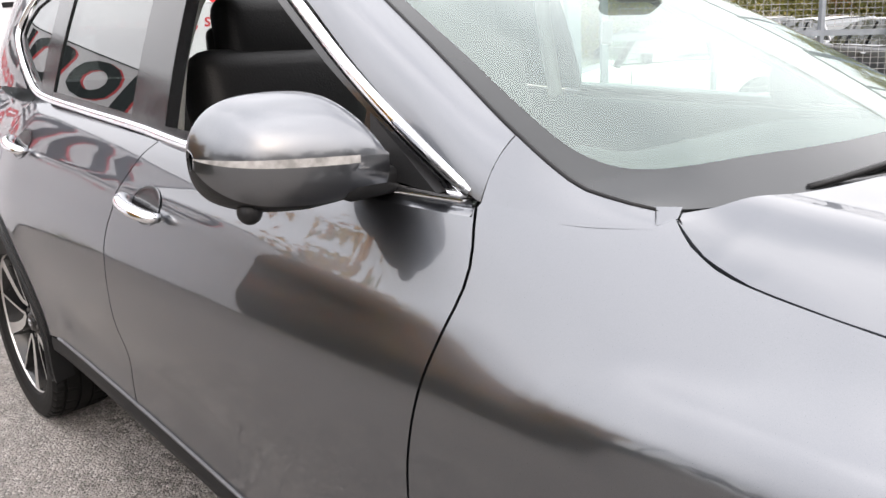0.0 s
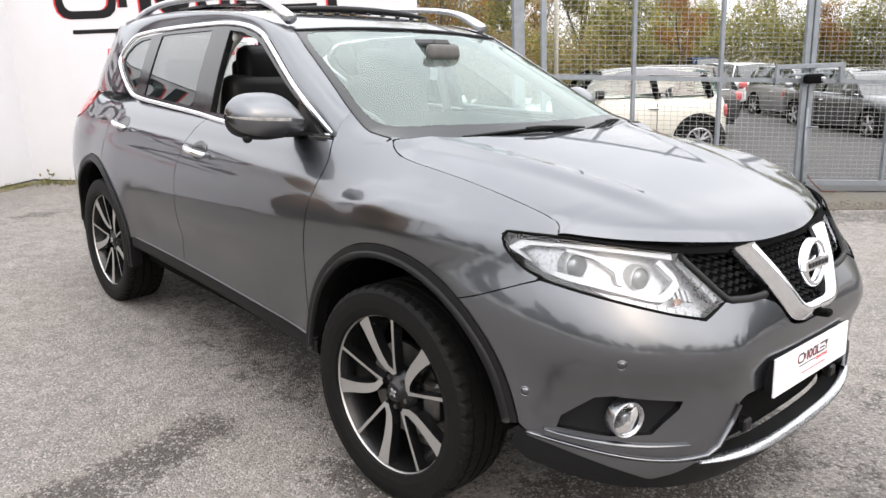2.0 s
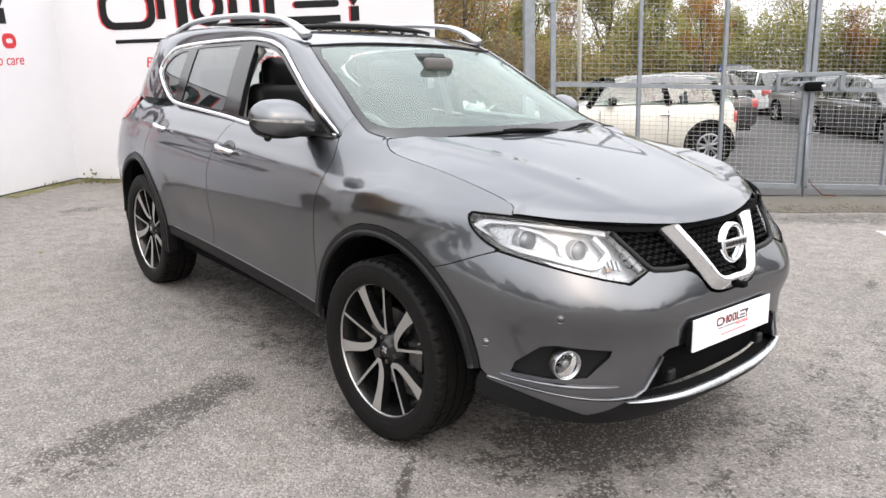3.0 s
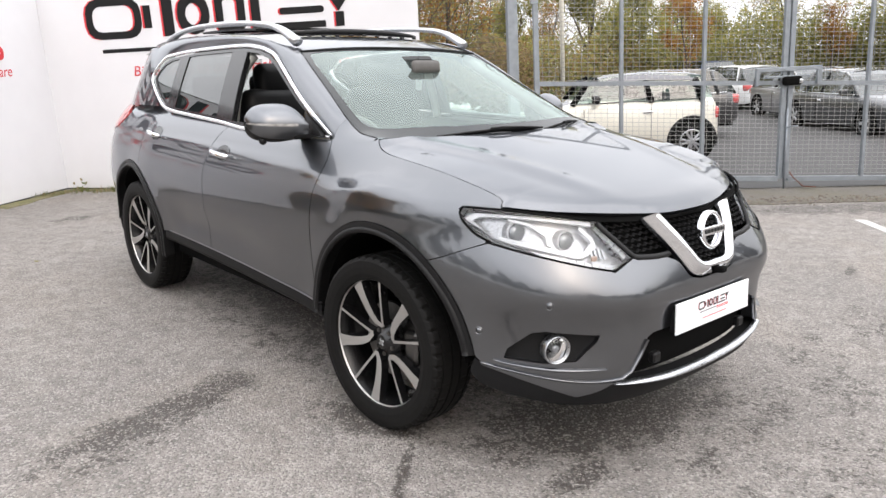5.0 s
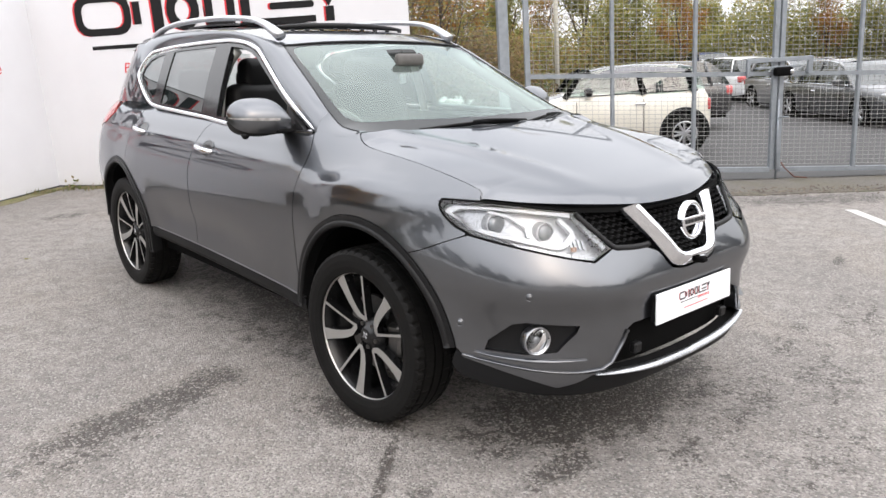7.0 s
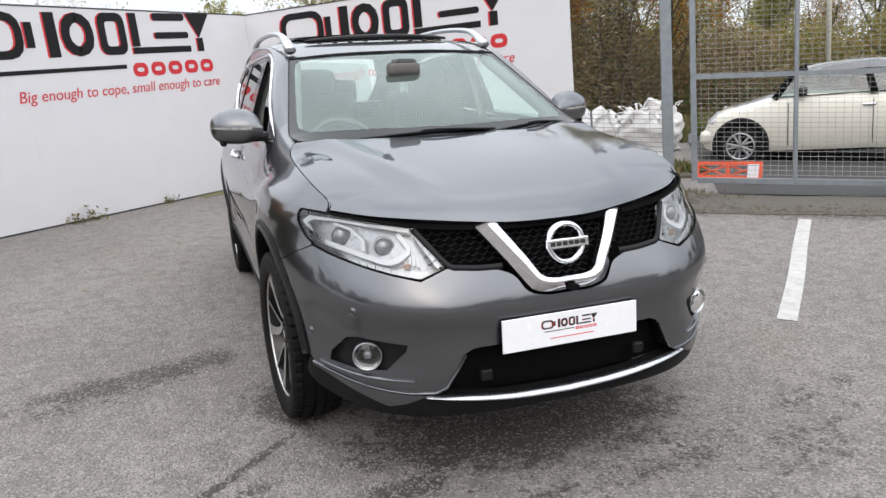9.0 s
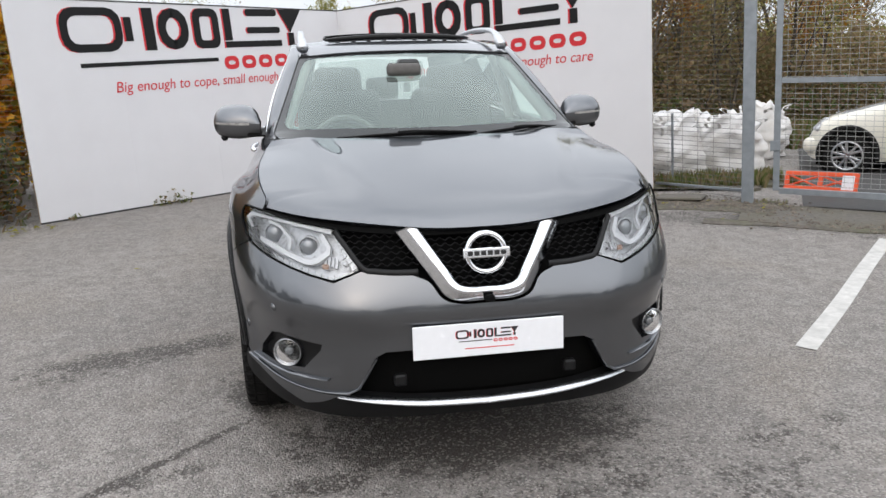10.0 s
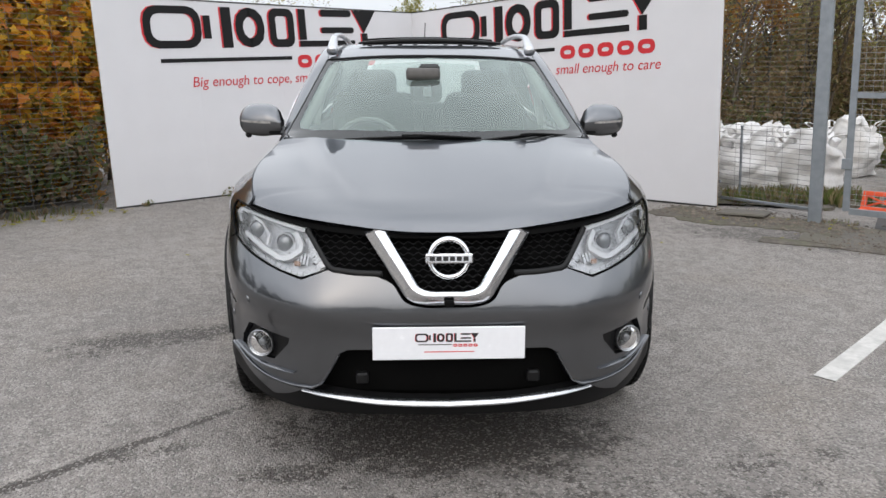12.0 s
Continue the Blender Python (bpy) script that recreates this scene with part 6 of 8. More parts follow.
def door_handle(y0, y1, z0, z1):
    for side in (-1, 1):
        h = obj("door_handle", [], [], CHROME, car, "chrome door handle")
        pts = []
        for t in np.linspace(0, 1, 16):
            y, z = y0 + (y1 - y0) * t, z0 + (z1 - z0) * t
            q = body(at_y(y, z), z)
            pts.append((side * (float(q[0]) + 0.012 + 0.026 * math.sin(math.pi * t) ** 0.5), y, z))
        tube("grip", pts, 0.017, CHROME, h, sides=12, flat=0.85, taper=lambda t: 0.7 + 0.3 * math.sin(math.pi * min(1, max(0, t))) ** 0.4)
        cup = [(y0 + (y1 - y0) * 0.5 + 0.072 * math.cos(w), (z0 + z1) / 2 + 0.042 * math.sin(w)) for w in np.linspace(0, 2 * math.pi, 32, endpoint=False)]
        v, f, n = skin(body, [(at_y(a, b), b) for a, b in cup], step=0.03, depth=0.0, offset=0.0012)
        ring = skin(body, [(at_y(a, b), b) for a, b in cup], [[(at_y((a - c0[0]) * 0.94 + c0[0], (b - c0[1]) * 0.94 + c0[1]), (b - c0[1]) * 0.94 + c0[1]) for a, b in cup] for c0 in [((y0 + y1) / 2, (z0 + z1) / 2)]],
                    step=0.02, depth=0.0, offset=0.002)
        flip = np.array([side, 1, 1])
        obj("recess", v * flip, f if side > 0 else [q[::-1] for q in f], GLOSS_BLACK, h, "dark grip recess", normals=n * flip)
        obj("recess_edge", ring[0] * flip, ring[1] if side > 0 else [q[::-1] for q in ring[1]], PAINT, h, normals=ring[2] * flip)


door_handle(1.255, 1.455, 1.012, 1.030)
door_handle(2.20, 2.39, 1.056, 1.079)

# roof rails
for s in (-1, 1):
    rail = [(0.562, 1.045, 1.575), (0.565, 1.12, 1.612), (0.568, 1.22, 1.648), (0.57, 1.36, 1.672), (0.572, 1.69, 1.690), (0.572, 2.10, 1.690), (0.57, 2.38, 1.674), (0.565, 2.56, 1.644), (0.56, 2.66, 1.612)]
    tube("roof_rail", [(s * x, y, z) for x, y, z in curve(rail, 48)], 0.019, SATIN, car, "satin silver roof rail", sides=10, flat=0.8, taper=lambda t: 1 + 0.7 * max(0, 1 - t / 0.14) + 0.5 * max(0, (t - 0.86) / 0.14))
tube("aerial", [(0.0, 3.05, 1.62), (0.01, 3.16, 1.86)], 0.004, DARK, car, "thin roof aerial", sides=6)


def wiper(x0, x1, lift):
    w = obj("wiper", [], [], DARK, car, "black windscreen wiper")
    pts = [(x, 0.082 + 0.30 * (x / 0.9) ** 2 - 0.012 + lift * t, 1.150 + lift * 0.5 * t + 0.008 + 0.012 * math.sin(math.pi * t)) for t, x in zip(np.linspace(0, 1, 20), np.linspace(x0, x1, 20))]
    tube("blade", pts, 0.0045, CLAD, w, sides=6, flat=1.3)
    tube("arm", [(p[0], p[1] - 0.012, p[2] + 0.010 - 0.02 * abs(t - 0.5)) for t, p in zip(np.linspace(0.4, 1, 12), pts[8:])], 0.005, CLAD, w, sides=6)
    tube("rubber", [(p[0], p[1] + 0.012, p[2] - 0.008) for p in pts], 0.006, RUBBER, w, sides=5)


wiper(-0.43, 0.20, 0.02)
wiper(0.20, 0.64, 0.02)
cowl = [(0.0, 0.052), (0.3, 0.072), (0.55, 0.122), (0.62, 0.15), (0.63, 0.170), (0.5, 0.150), (0.25, 0.105), (0.0, 0.085)]


def scuttle(x, y):
    x, y = np.asarray(x, float), np.asarray(y, float)
    return np.stack([x, y, 1.144 + 0 * x], -1)


panel("scuttle", skin(scuttle, [(x, y - 0.015 if i < 4 else y + 0.02) for i, (x, y) in enumerate(cowl)], step=0.05, out=(0, 0, 1)), CLAD, car, "black plastic scuttle panel", both="joined")

# number plate with a plain printed mark in place of a registration
plate = obj("number_plate", [], [], PLATE_WHITE, car, "white dealer plate with a printed black and red mark")
PLATE_AT = pose(0, -0.966, 0.567, -3, 0, 0)


def on_plate(bm):
    bm.transform(PLATE_AT)
    return bm


part("sheet", on_plate(box_bm(-0.26, 0.26, -0.004, 0.004, -0.0575, 0.0575, 0.003, segs=2)), PLATE_WHITE, plate)
part("carrier", on_plate(box_bm(-0.25, 0.25, 0.0045, 0.03, -0.05, 0.05)), CLAD, plate)


mark(plate, PLATE_AT @ Matrix.Translation((-0.105, -0.0041, -0.004)), 0.066, INK, RED_INK, 0.0006)
part("print_line", on_plate(box_bm(-0.085, 0.085, -0.0047, -0.004, -0.031, -0.028)), RED_INK, plate)

# ---- wheels ----
TYRE_PROFILE = [(0.085, 0.262), (0.100, 0.268), (0.108, 0.292), (0.110, 0.318), (0.108, 0.342), (0.098, 0.3565), (0.090, 0.3595), (0.074, 0.3615), (0.0735, 0.354), (0.065, 0.354), (0.0645, 0.3625),
                (0.027, 0.3632), (0.0265, 0.355), (0.017, 0.355), (0.0165, 0.3633)]
TYRE_PROFILE = TYRE_PROFILE + [(-a, r) for a, r in TYRE_PROFILE[::-1]]


def tread(i, j, r):
    n = len(TYRE_PROFILE)
    k = min(i, n - 1 - i)
    if k in (5, 6, 7) and j % 4 == 0:
        return r - (0.009 if k > 5 else 0.006)
    if k == 10 and j % 6 == 1:
        return r - 0.004
    return r


def build_wheel():
    w = new("wheel")
    verts, faces = revolve(TYRE_PROFILE, 192, wobble=tread)
    t = obj("tyre", verts, faces, RUBBER, w, "black rubber tyre", smooth=False)
    verts, faces = revolve([(0.06, 0.261), (0.086, 0.2695), (0.091, 0.2685), (0.092, 0.266), (0.088, 0.2625), (0.080, 0.261)], 96)
    obj("rim_lip", verts, faces, MACHINED, w, "machined rim edge")
    verts, faces = revolve([(0.083, 0.2605), (0.05, 0.247), (0.0, 0.238), (-0.08, 0.242)], 64)
    obj("rim_barrel", verts, faces, WHEEL_BLACK, w)
    for u in range(5):
        base = radians(72 * u + 43)
        elbow = (0.066 * math.sin(base + 0.56), 0.066 * math.cos(base + 0.56))
        for a_rim, w_hub, w_mid, w_rim, bow in ((0.0, 0.022, 0.034, 0.056, -0.022), (0.56, 0.013, 0.010, 0.013, 0.0)):
            bm = bmesh.new()
            rings = []
            for t in np.linspace(0, 1, 7):
                end = (0.259 * math.sin(base + a_rim), 0.259 * math.cos(base + a_rim))
                dy, dz = end[0] - elbow[0], end[1] - elbow[1]
                length = math.hypot(dy, dz)
                c, s = dz / length, dy / length
                off = bow * math.sin(math.pi * t ** 0.6)
                py, pz = elbow[0] + dy * t + c * off, elbow[1] + dz * t - s * off
                half = (w_hub + (w_mid - w_hub) * min(1, t * 2.5) + (w_rim - w_mid) * t ** 4) / 2
                x = 0.062 + 0.024 * t ** 0.8
                row = []
                for e, d in ((-1, 0.0), (1, 0.0), (1.25, -0.035), (-1.25, -0.035)):
                    row.append(bm.verts.new((x + d, py + e * half * c, pz - e * half * s)))
                rings.append(row)
            for p, q in zip(rings, rings[1:]):
                for i in range(4):
                    f = bm.faces.new((p[i], p[(i + 1) % 4], q[(i + 1) % 4], q[i]))
                    f.material_index = 0 if i == 0 else 1
            bm.faces.new(rings[0][::-1]).material_index = 1
            bm.faces.new(rings[-1]).material_index = 1
            bmesh.ops.recalc_face_normals(bm, faces=bm.faces[:])
            sp = part("spoke", bm, MACHINED, w, "machined spoke face with black sides" if u == 0 else "")
            sp.data.materials.append(WHEEL_BLACK)
    verts, faces = revolve([(0.0, 0.085), (0.035, 0.080), (0.052, 0.062), (0.058, 0.036), (0.066, 0.032), (0.068, 0.026), (0.0685, 0.0005)], 40)
    obj("hub", verts, faces, WHEEL_BLACK, w, "black centre cap")
    bm = box_bm(0.068, 0.071, -0.016, 0.016, -0.0045, 0.0045, 0.001)
    box_bm(0.068, 0.0705, -0.0045, 0.0045, -0.016, 0.016, 0.001, bm)
    bm.transform(Matrix.Rotation(0.6, 4, "X"))
    part("cap_mark", bm, SATIN, w)
    for k in range(5):
        a = radians(72 * k + 36)
        bm = bmesh.new()
        bmesh.ops.create_cone(bm, cap_ends=True, segments=6, radius1=0.011, radius2=0.009, depth=0.02, matrix=Matrix.Translation((0.05, 0.052 * math.sin(a), 0.052 * math.cos(a))) @ Matrix.Rotation(math.pi / 2, 4, "Y"))
        part("wheel_nut", bm, BRAKE, w)
    verts, faces = revolve([(0.012, 0.06), (0.012, 0.158), (-0.01, 0.158), (-0.01, 0.06)], 48)
    obj("brake_disc", verts, faces, BRAKE, w, "steel brake disc", smooth=False)
    part("caliper", box_bm(-0.03, 0.035, 0.10, 0.17, -0.07, 0.07, 0.012), BRAKE, w)
    return w


wheel = build_wheel()
wheel.parent = car
for (x, y), first in zip(((-0.787, 0.0), (-0.745, 2.705), (0.787, 0.0), (0.745, 2.705)), (True, False, False, False)):
    m = Matrix.Translation((x, y, 0.3625)) @ Matrix.Rotation(0.0 if y else radians(3), 4, "Z") @ (Matrix.Rotation(math.pi, 4, "Z") if x < 0 else Matrix()) @ Matrix.Rotation(0.15 if y else 0.0, 4, "X")
    if first:
        wheel.matrix_basis = m
    else:
        copy_thing(wheel, m)
for s in (-1, 1):
    for nm, cy in (("front_liner", WHEEL_F), ("rear_liner", WHEEL_R)):
        v, f = [], []
        for i, w in enumerate(np.linspace(6, 174, 28)):
            for x in (0.84, 0.52):
                v.append((s * min(x, float(half_width(cy, 0.6)) - 0.012), cy + 0.462 * math.cos(radians(w)), ARCH_Z + 0.462 * math.sin(radians(w))))
            if i:
                f.append((2 * i - 2, 2 * i - 1, 2 * i + 1, 2 * i))
        v += [(s * 0.52, cy, ARCH_Z)]
        f += [(2 * i + 1, 2 * i + 3, len(v) - 1) for i in range(27)]
        obj(nm, v, f, DARK, car, "black wheel-arch liner")
part("underbody", box_bm(-0.60, 0.60, 0.42, 3.3, 0.235, 0.40, 0.02), DARK, car)
part("front_undertray", box_bm(-0.44, 0.44, -0.70, 0.42, 0.245, 0.30, 0.02), DARK, car)

# ---- cabin ----
part("cabin_floor", box_bm(-0.74, 0.74, 0.35, 3.3, 0.30, 0.45), DARK, car)
part("engine_bay", box_bm(-0.50, 0.50, -0.70, 0.30, 0.30, 0.88), DARK, car)
for s in (-1, 1):
    part("door_lining", box_bm(min(s * 0.70, s * 0.745), max(s * 0.70, s * 0.745), 0.45, 2.4, 0.45, 1.135, 0.01), DASH, car, "dark door lining")
    tube("pillar_trim", [(s * x, y, z) for x, y, z in curve([(0.725, 1.475, 1.13), (0.688, 1.485, 1.30), (0.640, 1.475, 1.44), (0.600, 1.43, 1.515)], 16)], 0.026, TRIM_GREY, car, "pale grey pillar trim")
    tube("screen_pillar_trim", [(s * (p[0] - 0.030), p[1] + 0.03, p[2] - 0.03) for p in curve(SCREEN_SIDE[1:], 14)], 0.036, TRIM_GREY, car, "pale grey pillar trim")
headliner = skin(roof, [(0.0, 1.02), (0.52, 1.04), (0.54, 1.30), (0.0, 1.30)], step=0.1, offset=-0.03, depth=0, out=(0, 0, 1))
panel("headlining", headliner, TRIM_GREY, car, both="joined")
headliner = skin(roof, [(0.0, 1.80), (0.55, 1.80), (0.53, 3.2), (0.0, 3.25)], step=0.1, offset=-0.03, depth=0, out=(0, 0, 1))
panel("headlining", headliner, TRIM_GREY, car, both="joined")


def dash_top(x, y):
    x, y = np.asarray(x, float), np.asarray(y, float)
    return np.stack([x, y, 1.13 - 0.03 * ((y - 0.3) / 0.4) ** 2 - 0.5 * np.clip(y - 0.66, 0, 1) ** 0.9 + 0.05 * np.exp(-((x + 0.36) / 0.17) ** 2) * smooth(0.45, 0.62, y)], -1)


v, f, n = skin(dash_top, [(-0.66, 0.18), (0.66, 0.18), (0.68, 0.9), (-0.68, 0.9)], step=0.05, depth=0.03, out=(0, 0, 1))
obj("dashboard", v, f, DASH, car, "dark padded dashboard", normals=n)


def seat(x, y):
    st = obj("seat", [], [], SEAT, car, "black leather front seat")
    part("cushion", box_bm(x - 0.25, x + 0.25, y - 0.52, y - 0.02, 0.55, 0.72, 0.06, segs=3), SEAT, st, smooth=True)
    bm = box_bm(-0.26, 0.26, -0.08, 0.08, 0.0, 0.70, 0.07, segs=4)
    bm.transform(Matrix.Translation((x, y, 0.66)) @ Matrix.Rotation(radians(-16), 4, "X"))
    part("backrest", bm, SEAT, st, smooth=True)
    bm = box_bm(-0.15, 0.15, -0.06, 0.06, 0.0, 0.215, 0.055, segs=4)
    bm.transform(Matrix.Translation((x, y + 0.18, 1.262)) @ Matrix.Rotation(radians(-8), 4, "X"))
    part("headrest", bm, SEAT, st, smooth=True)
    for s in (-0.072, 0.072):
        tube("post", [(x + s, y + 0.165, 1.19), (x + s, y + 0.19, 1.28)], 0.007, CHROME, st, sides=6)


seat(-0.36, 1.42)
seat(0.36, 1.42)
rear_bench = obj("rear_bench", [], [], SEAT, car, "black leather rear bench")
part("cushion", box_bm(-0.62, 0.62, 1.75, 2.25, 0.52, 0.70, 0.05, segs=3), SEAT, rear_bench, smooth=True)
bm = box_bm(-0.62, 0.62, -0.07, 0.07, 0.0, 0.60, 0.05, segs=3)
bm.transform(Matrix.Translation((0, 2.25, 0.66)) @ Matrix.Rotation(radians(-18), 4, "X"))
part("backrest", bm, SEAT, rear_bench, smooth=True)
for x in (-0.4, 0.0, 0.4):
    part("headrest", box_bm(x - 0.12, x + 0.12, 2.40, 2.48, 1.24, 1.40, 0.035, segs=3), SEAT, rear_bench, smooth=True)
steering = obj("steering_wheel", [], [], SEAT, car, "black steering wheel")
sm = Matrix.Translation((-0.36, 0.83, 1.04)) @ Matrix.Rotation(radians(-28), 4, "X")
tube("steering_rim", [sm @ Vector((0.185 * math.cos(w), 0, 0.185 * math.sin(w))) for w in np.linspace(0, 2 * math.pi, 40, endpoint=False)], 0.015, TRIM_DARK, steering, closed=True, up=(0, 1, 0.3))
bm = box_bm(-0.17, 0.17, -0.02, 0.03, -0.05, 0.04, 0.02)
bm.transform(sm)
part("boss", bm, SEAT, steering)
bm = box_bm(-0.09, 0.09, -0.02, 0.02, -0.033, 0.033, 0.022, segs=3)
bm.transform(Matrix.Translation((-0.055, 0.66, 1.452)) @ Matrix.Rotation(radians(-8), 4, "X"))
# black casing, greyed in its colour for the reflection on the windscreen
part("cabin_mirror", bm, material("reflection_greyed_casing", (0.075, 0.070, 0.066), rough=0.5), car, "black interior mirror", smooth=True)
part("mirror_mount", box_bm(-0.075, 0.035, 0.70, 0.86, 1.465, 1.505, 0.015), DASH, car)
bm = box_bm(-0.05, -0.01, 0.745, 0.75, 1.335, 1.385, 0.004)
part("air_freshener", bm, PLATE_WHITE, car, "small white hanging tag")


# ---- parked cars beyond the gate ----
WINDOW = material("dark_car_glass", (0.02, 0.028, 0.028), rough=0.05, vary=0.02, coat=1.0)


CAR_GLASS = glass("green_tinted_car_glass", (0.45, 0.56, 0.52), even=0.13)


def parked_car(label, paint, length, width, height, pos, heading, roof_paint=None, shape="hatch", arch=None, rim=SATIN, bonnet_paint=None):
    """A parked car: lofted body, glasshouse, roof, wheels, lamps, mirrors. It points along its own -y."""
    c = tagged(new("parked_car"), label, "car", group="parked cars")
    c.matrix_world = pose(pos[0], pos[1], ground_z(*pos), 0, 0, heading)
    hw, wb, r = width / 2, length * 0.63, height * 0.215
    y0 = -length * 0.5
    belt = height * (0.695 if shape == "mini" else 0.63)
    hood = spline([0, 0.03, 0.10, 0.25, 0.33, 0.6, 0.93, 0.97, 1.0], [0.36 * height, 0.46 * height, 0.56 * height, 0.63 * height, belt, belt + 0.03, belt + 0.05, belt, 0.5 * height])
    plan = spline([0, 0.03, 0.10, 0.3, 0.7, 0.92, 0.98, 1.0], [0.62 * hw, 0.80 * hw, 0.95 * hw, hw, hw, 0.95 * hw, 0.84 * hw, 0.72 * hw])
    if shape == "mini":
        hood = spline([0, 0.025, 0.08, 0.20, 0.29, 0.6, 0.93, 0.97, 1.0], [0.37 * height, 0.475 * height, 0.575 * height, 0.65 * height, belt + 0.01, belt + 0.03, belt + 0.05, belt + 0.01, 0.55 * height])
    fy, ry = (y0 + length * 0.185, y0 + length * 0.185 + wb) if shape != "mini" else (y0 + length * 0.165, y0 + length * 0.862)
    sill = 0.20

    def section(t):
        w, zt = float(plan(t)), float(hood(t))
        zb = sill + 0.06 * max(0, 1 - t / 0.06) + 0.08 * max(0, (t - 0.94) / 0.06)
        mid = zb + (zt - zb) * 0.55
        return [(w * 0.93, zb), (w * 0.99, zb + 0.08), (w, mid), (w * 0.985, zt - 0.16 * (zt - zb)), (w * 0.93, zt - 0.05 * (zt - zb)), (w * 0.80, zt), (w * 0.4, zt + 0.018), (0, zt + 0.022)]
    ts = [0, 0.008, 0.02, 0.04, 0.07, 0.1] + list(np.linspace(0.13, 0.9, 36)) + [0.93, 0.96, 0.98, 0.992, 1.0]
    verts, faces = [], []
    for t in ts:
        s = section(t)
        row = [(x, z) for x, z in s] + [(-x, z) for x, z in s[-2::-1]]
        verts += [(x, y0 + t * length, z) for x, z in row]
    k = 15
    for i in range(len(ts) - 1):
        for j in range(k - 1):
            faces.append((i * k + j, (i + 1) * k + j, (i + 1) * k + j + 1, i * k + j + 1))
    faces.append(tuple(range(k)))
    faces.append(tuple(range((len(ts) - 1) * k, len(ts) * k))[::-1])
    obj("body", verts, faces, paint, c)
    part("underside", box_bm(-hw * 0.9, hw * 0.9, y0 + 0.15, -y0 - 0.15, sill - 0.03, sill + 0.04), DARK, c)
    # glasshouse
    tail = {"hatch": (0.90, 0.985), "saloon": (0.74, 0.88), "mini": (0.915, 0.965)}[shape]
    screen_base, screen_top = (0.27, 0.43) if shape != "mini" else (0.30, 0.425)
    roof_z = height
    st = [(screen_base, belt - 0.02, 0.90), (screen_top - 0.05, belt + (roof_z - belt) * 0.72, 0.80), (screen_top, roof_z - 0.05, 0.76), (screen_top + 0.08, roof_z - 0.015, 0.75), (0.65, roof_z, 0.75), (tail[0] - 0.06, roof_z - 0.03, 0.74),
          (tail[0], roof_z - 0.07, 0.72), (0.5 * (tail[0] + tail[1]), belt + (roof_z - belt) * 0.5, 0.78), (tail[1], belt, 0.84)]
    verts, faces = [], []
    for t, zt, w in st:
        y = y0 + t * length
        wb_ = float(plan(t)) * 0.93
        wt = hw * w
        f = (zt - belt + 0.02) / (roof_z - belt + 0.02)
        xx = wb_ + (wt - wb_) * f
        verts += [(wb_, y, belt - 0.03), (xx, y, zt), (0, y, zt + 0.015), (-xx, y, zt), (-wb_, y, belt - 0.03)]
    for i in range(len(st) - 1):
        for j in range(4):
            faces.append((i * 5 + j, (i + 1) * 5 + j, (i + 1) * 5 + j + 1, i * 5 + j + 1))
    near = shape == "mini"
    obj("glasshouse", verts, faces, CAR_GLASS if near else WINDOW, c, "green-tinted car windows" if near else "dark car windows", smooth=False).visible_shadow = not near
    if near:
        part("cabin", box_bm(-hw * 0.80, hw * 0.80, y0 + (screen_base + 0.03) * length, y0 + (tail[1] - 0.04) * length, belt - 0.08, belt + 0.055, 0.02), DASH, c, "dark cabin trim")
        for x in (-0.34, 0.34):
            for u, h in ((0.60, 0.27), (0.84, 0.20)):
                part("seat_back", box_bm(x - 0.20, x + 0.20, y0 + u * length, y0 + u * length + 0.10, belt - 0.02, belt + h - 0.10, 0.04, segs=2), SEAT, c, smooth=True)
                part("headrest", box_bm(x - 0.12, x + 0.12, y0 + u * length + 0.01, y0 + u * length + 0.09, belt + h - 0.09, belt + h + 0.06, 0.03, segs=2), SEAT, c, smooth=True)
    top = [(s[0], s[1], s[2]) for s in st[2:7]]
    verts, faces = [], []
    for t, zt, w in top:
        y = y0 + t * length
        x = hw * w
        verts += [(x + (0.052 if near else 0.012), y, zt - (0.095 if near else 0.05)), (x + 0.004, y, zt - 0.004), (x * 0.6, y, zt + 0.022), (0, y, zt + 0.03), (-x * 0.6, y, zt + 0.022), (-x - 0.004, y, zt - 0.004), (-x - (0.052 if near else 0.012), y, zt - (0.095 if near else 0.05))]
    for i in range(len(top) - 1):
        for j in range(6):
            faces.append((i * 7 + j, (i + 1) * 7 + j, (i + 1) * 7 + j + 1, i * 7 + j + 1))
    obj("roof", verts, faces, roof_paint or paint, c, "black roof" if roof_paint else "")
    for s in (-1, 1):
        a = st[0], st[2]
        tube("screen_pillar", [(s * float(plan(screen_base)) * 0.93, y0 + screen_base * length, belt - 0.02), (s * hw * 0.81, y0 + (screen_top - 0.05) * length, belt + (roof_z - belt) * 0.72), (s * hw * 0.765, y0 + screen_top * length, roof_z - 0.05)],
             0.045 if near else 0.03, DARK if near else roof_paint or paint, c, sides=6)
        for u in (0.66 if near else 0.57, tail[0] - 0.02):
            tube("pillar", [(s * hw * 0.935, y0 + (u + 0.015) * length, belt - 0.02), (s * hw * 0.765, y0 + (u - 0.01) * length, roof_z - (0.11 if near else 0.06))], 0.05 if near else 0.03, DARK if u < 0.7 or near else (roof_paint or paint), c, sides=6)
        tube("waist_trim", [(s * (float(plan(t)) * 0.94 + 0.006), y0 + t * length, belt + 0.005) for t in np.linspace(screen_base + 0.02, tail[1] - 0.05, 16)], 0.008 if near else 0.012, CLAD if near else CHROME, c, sides=6)
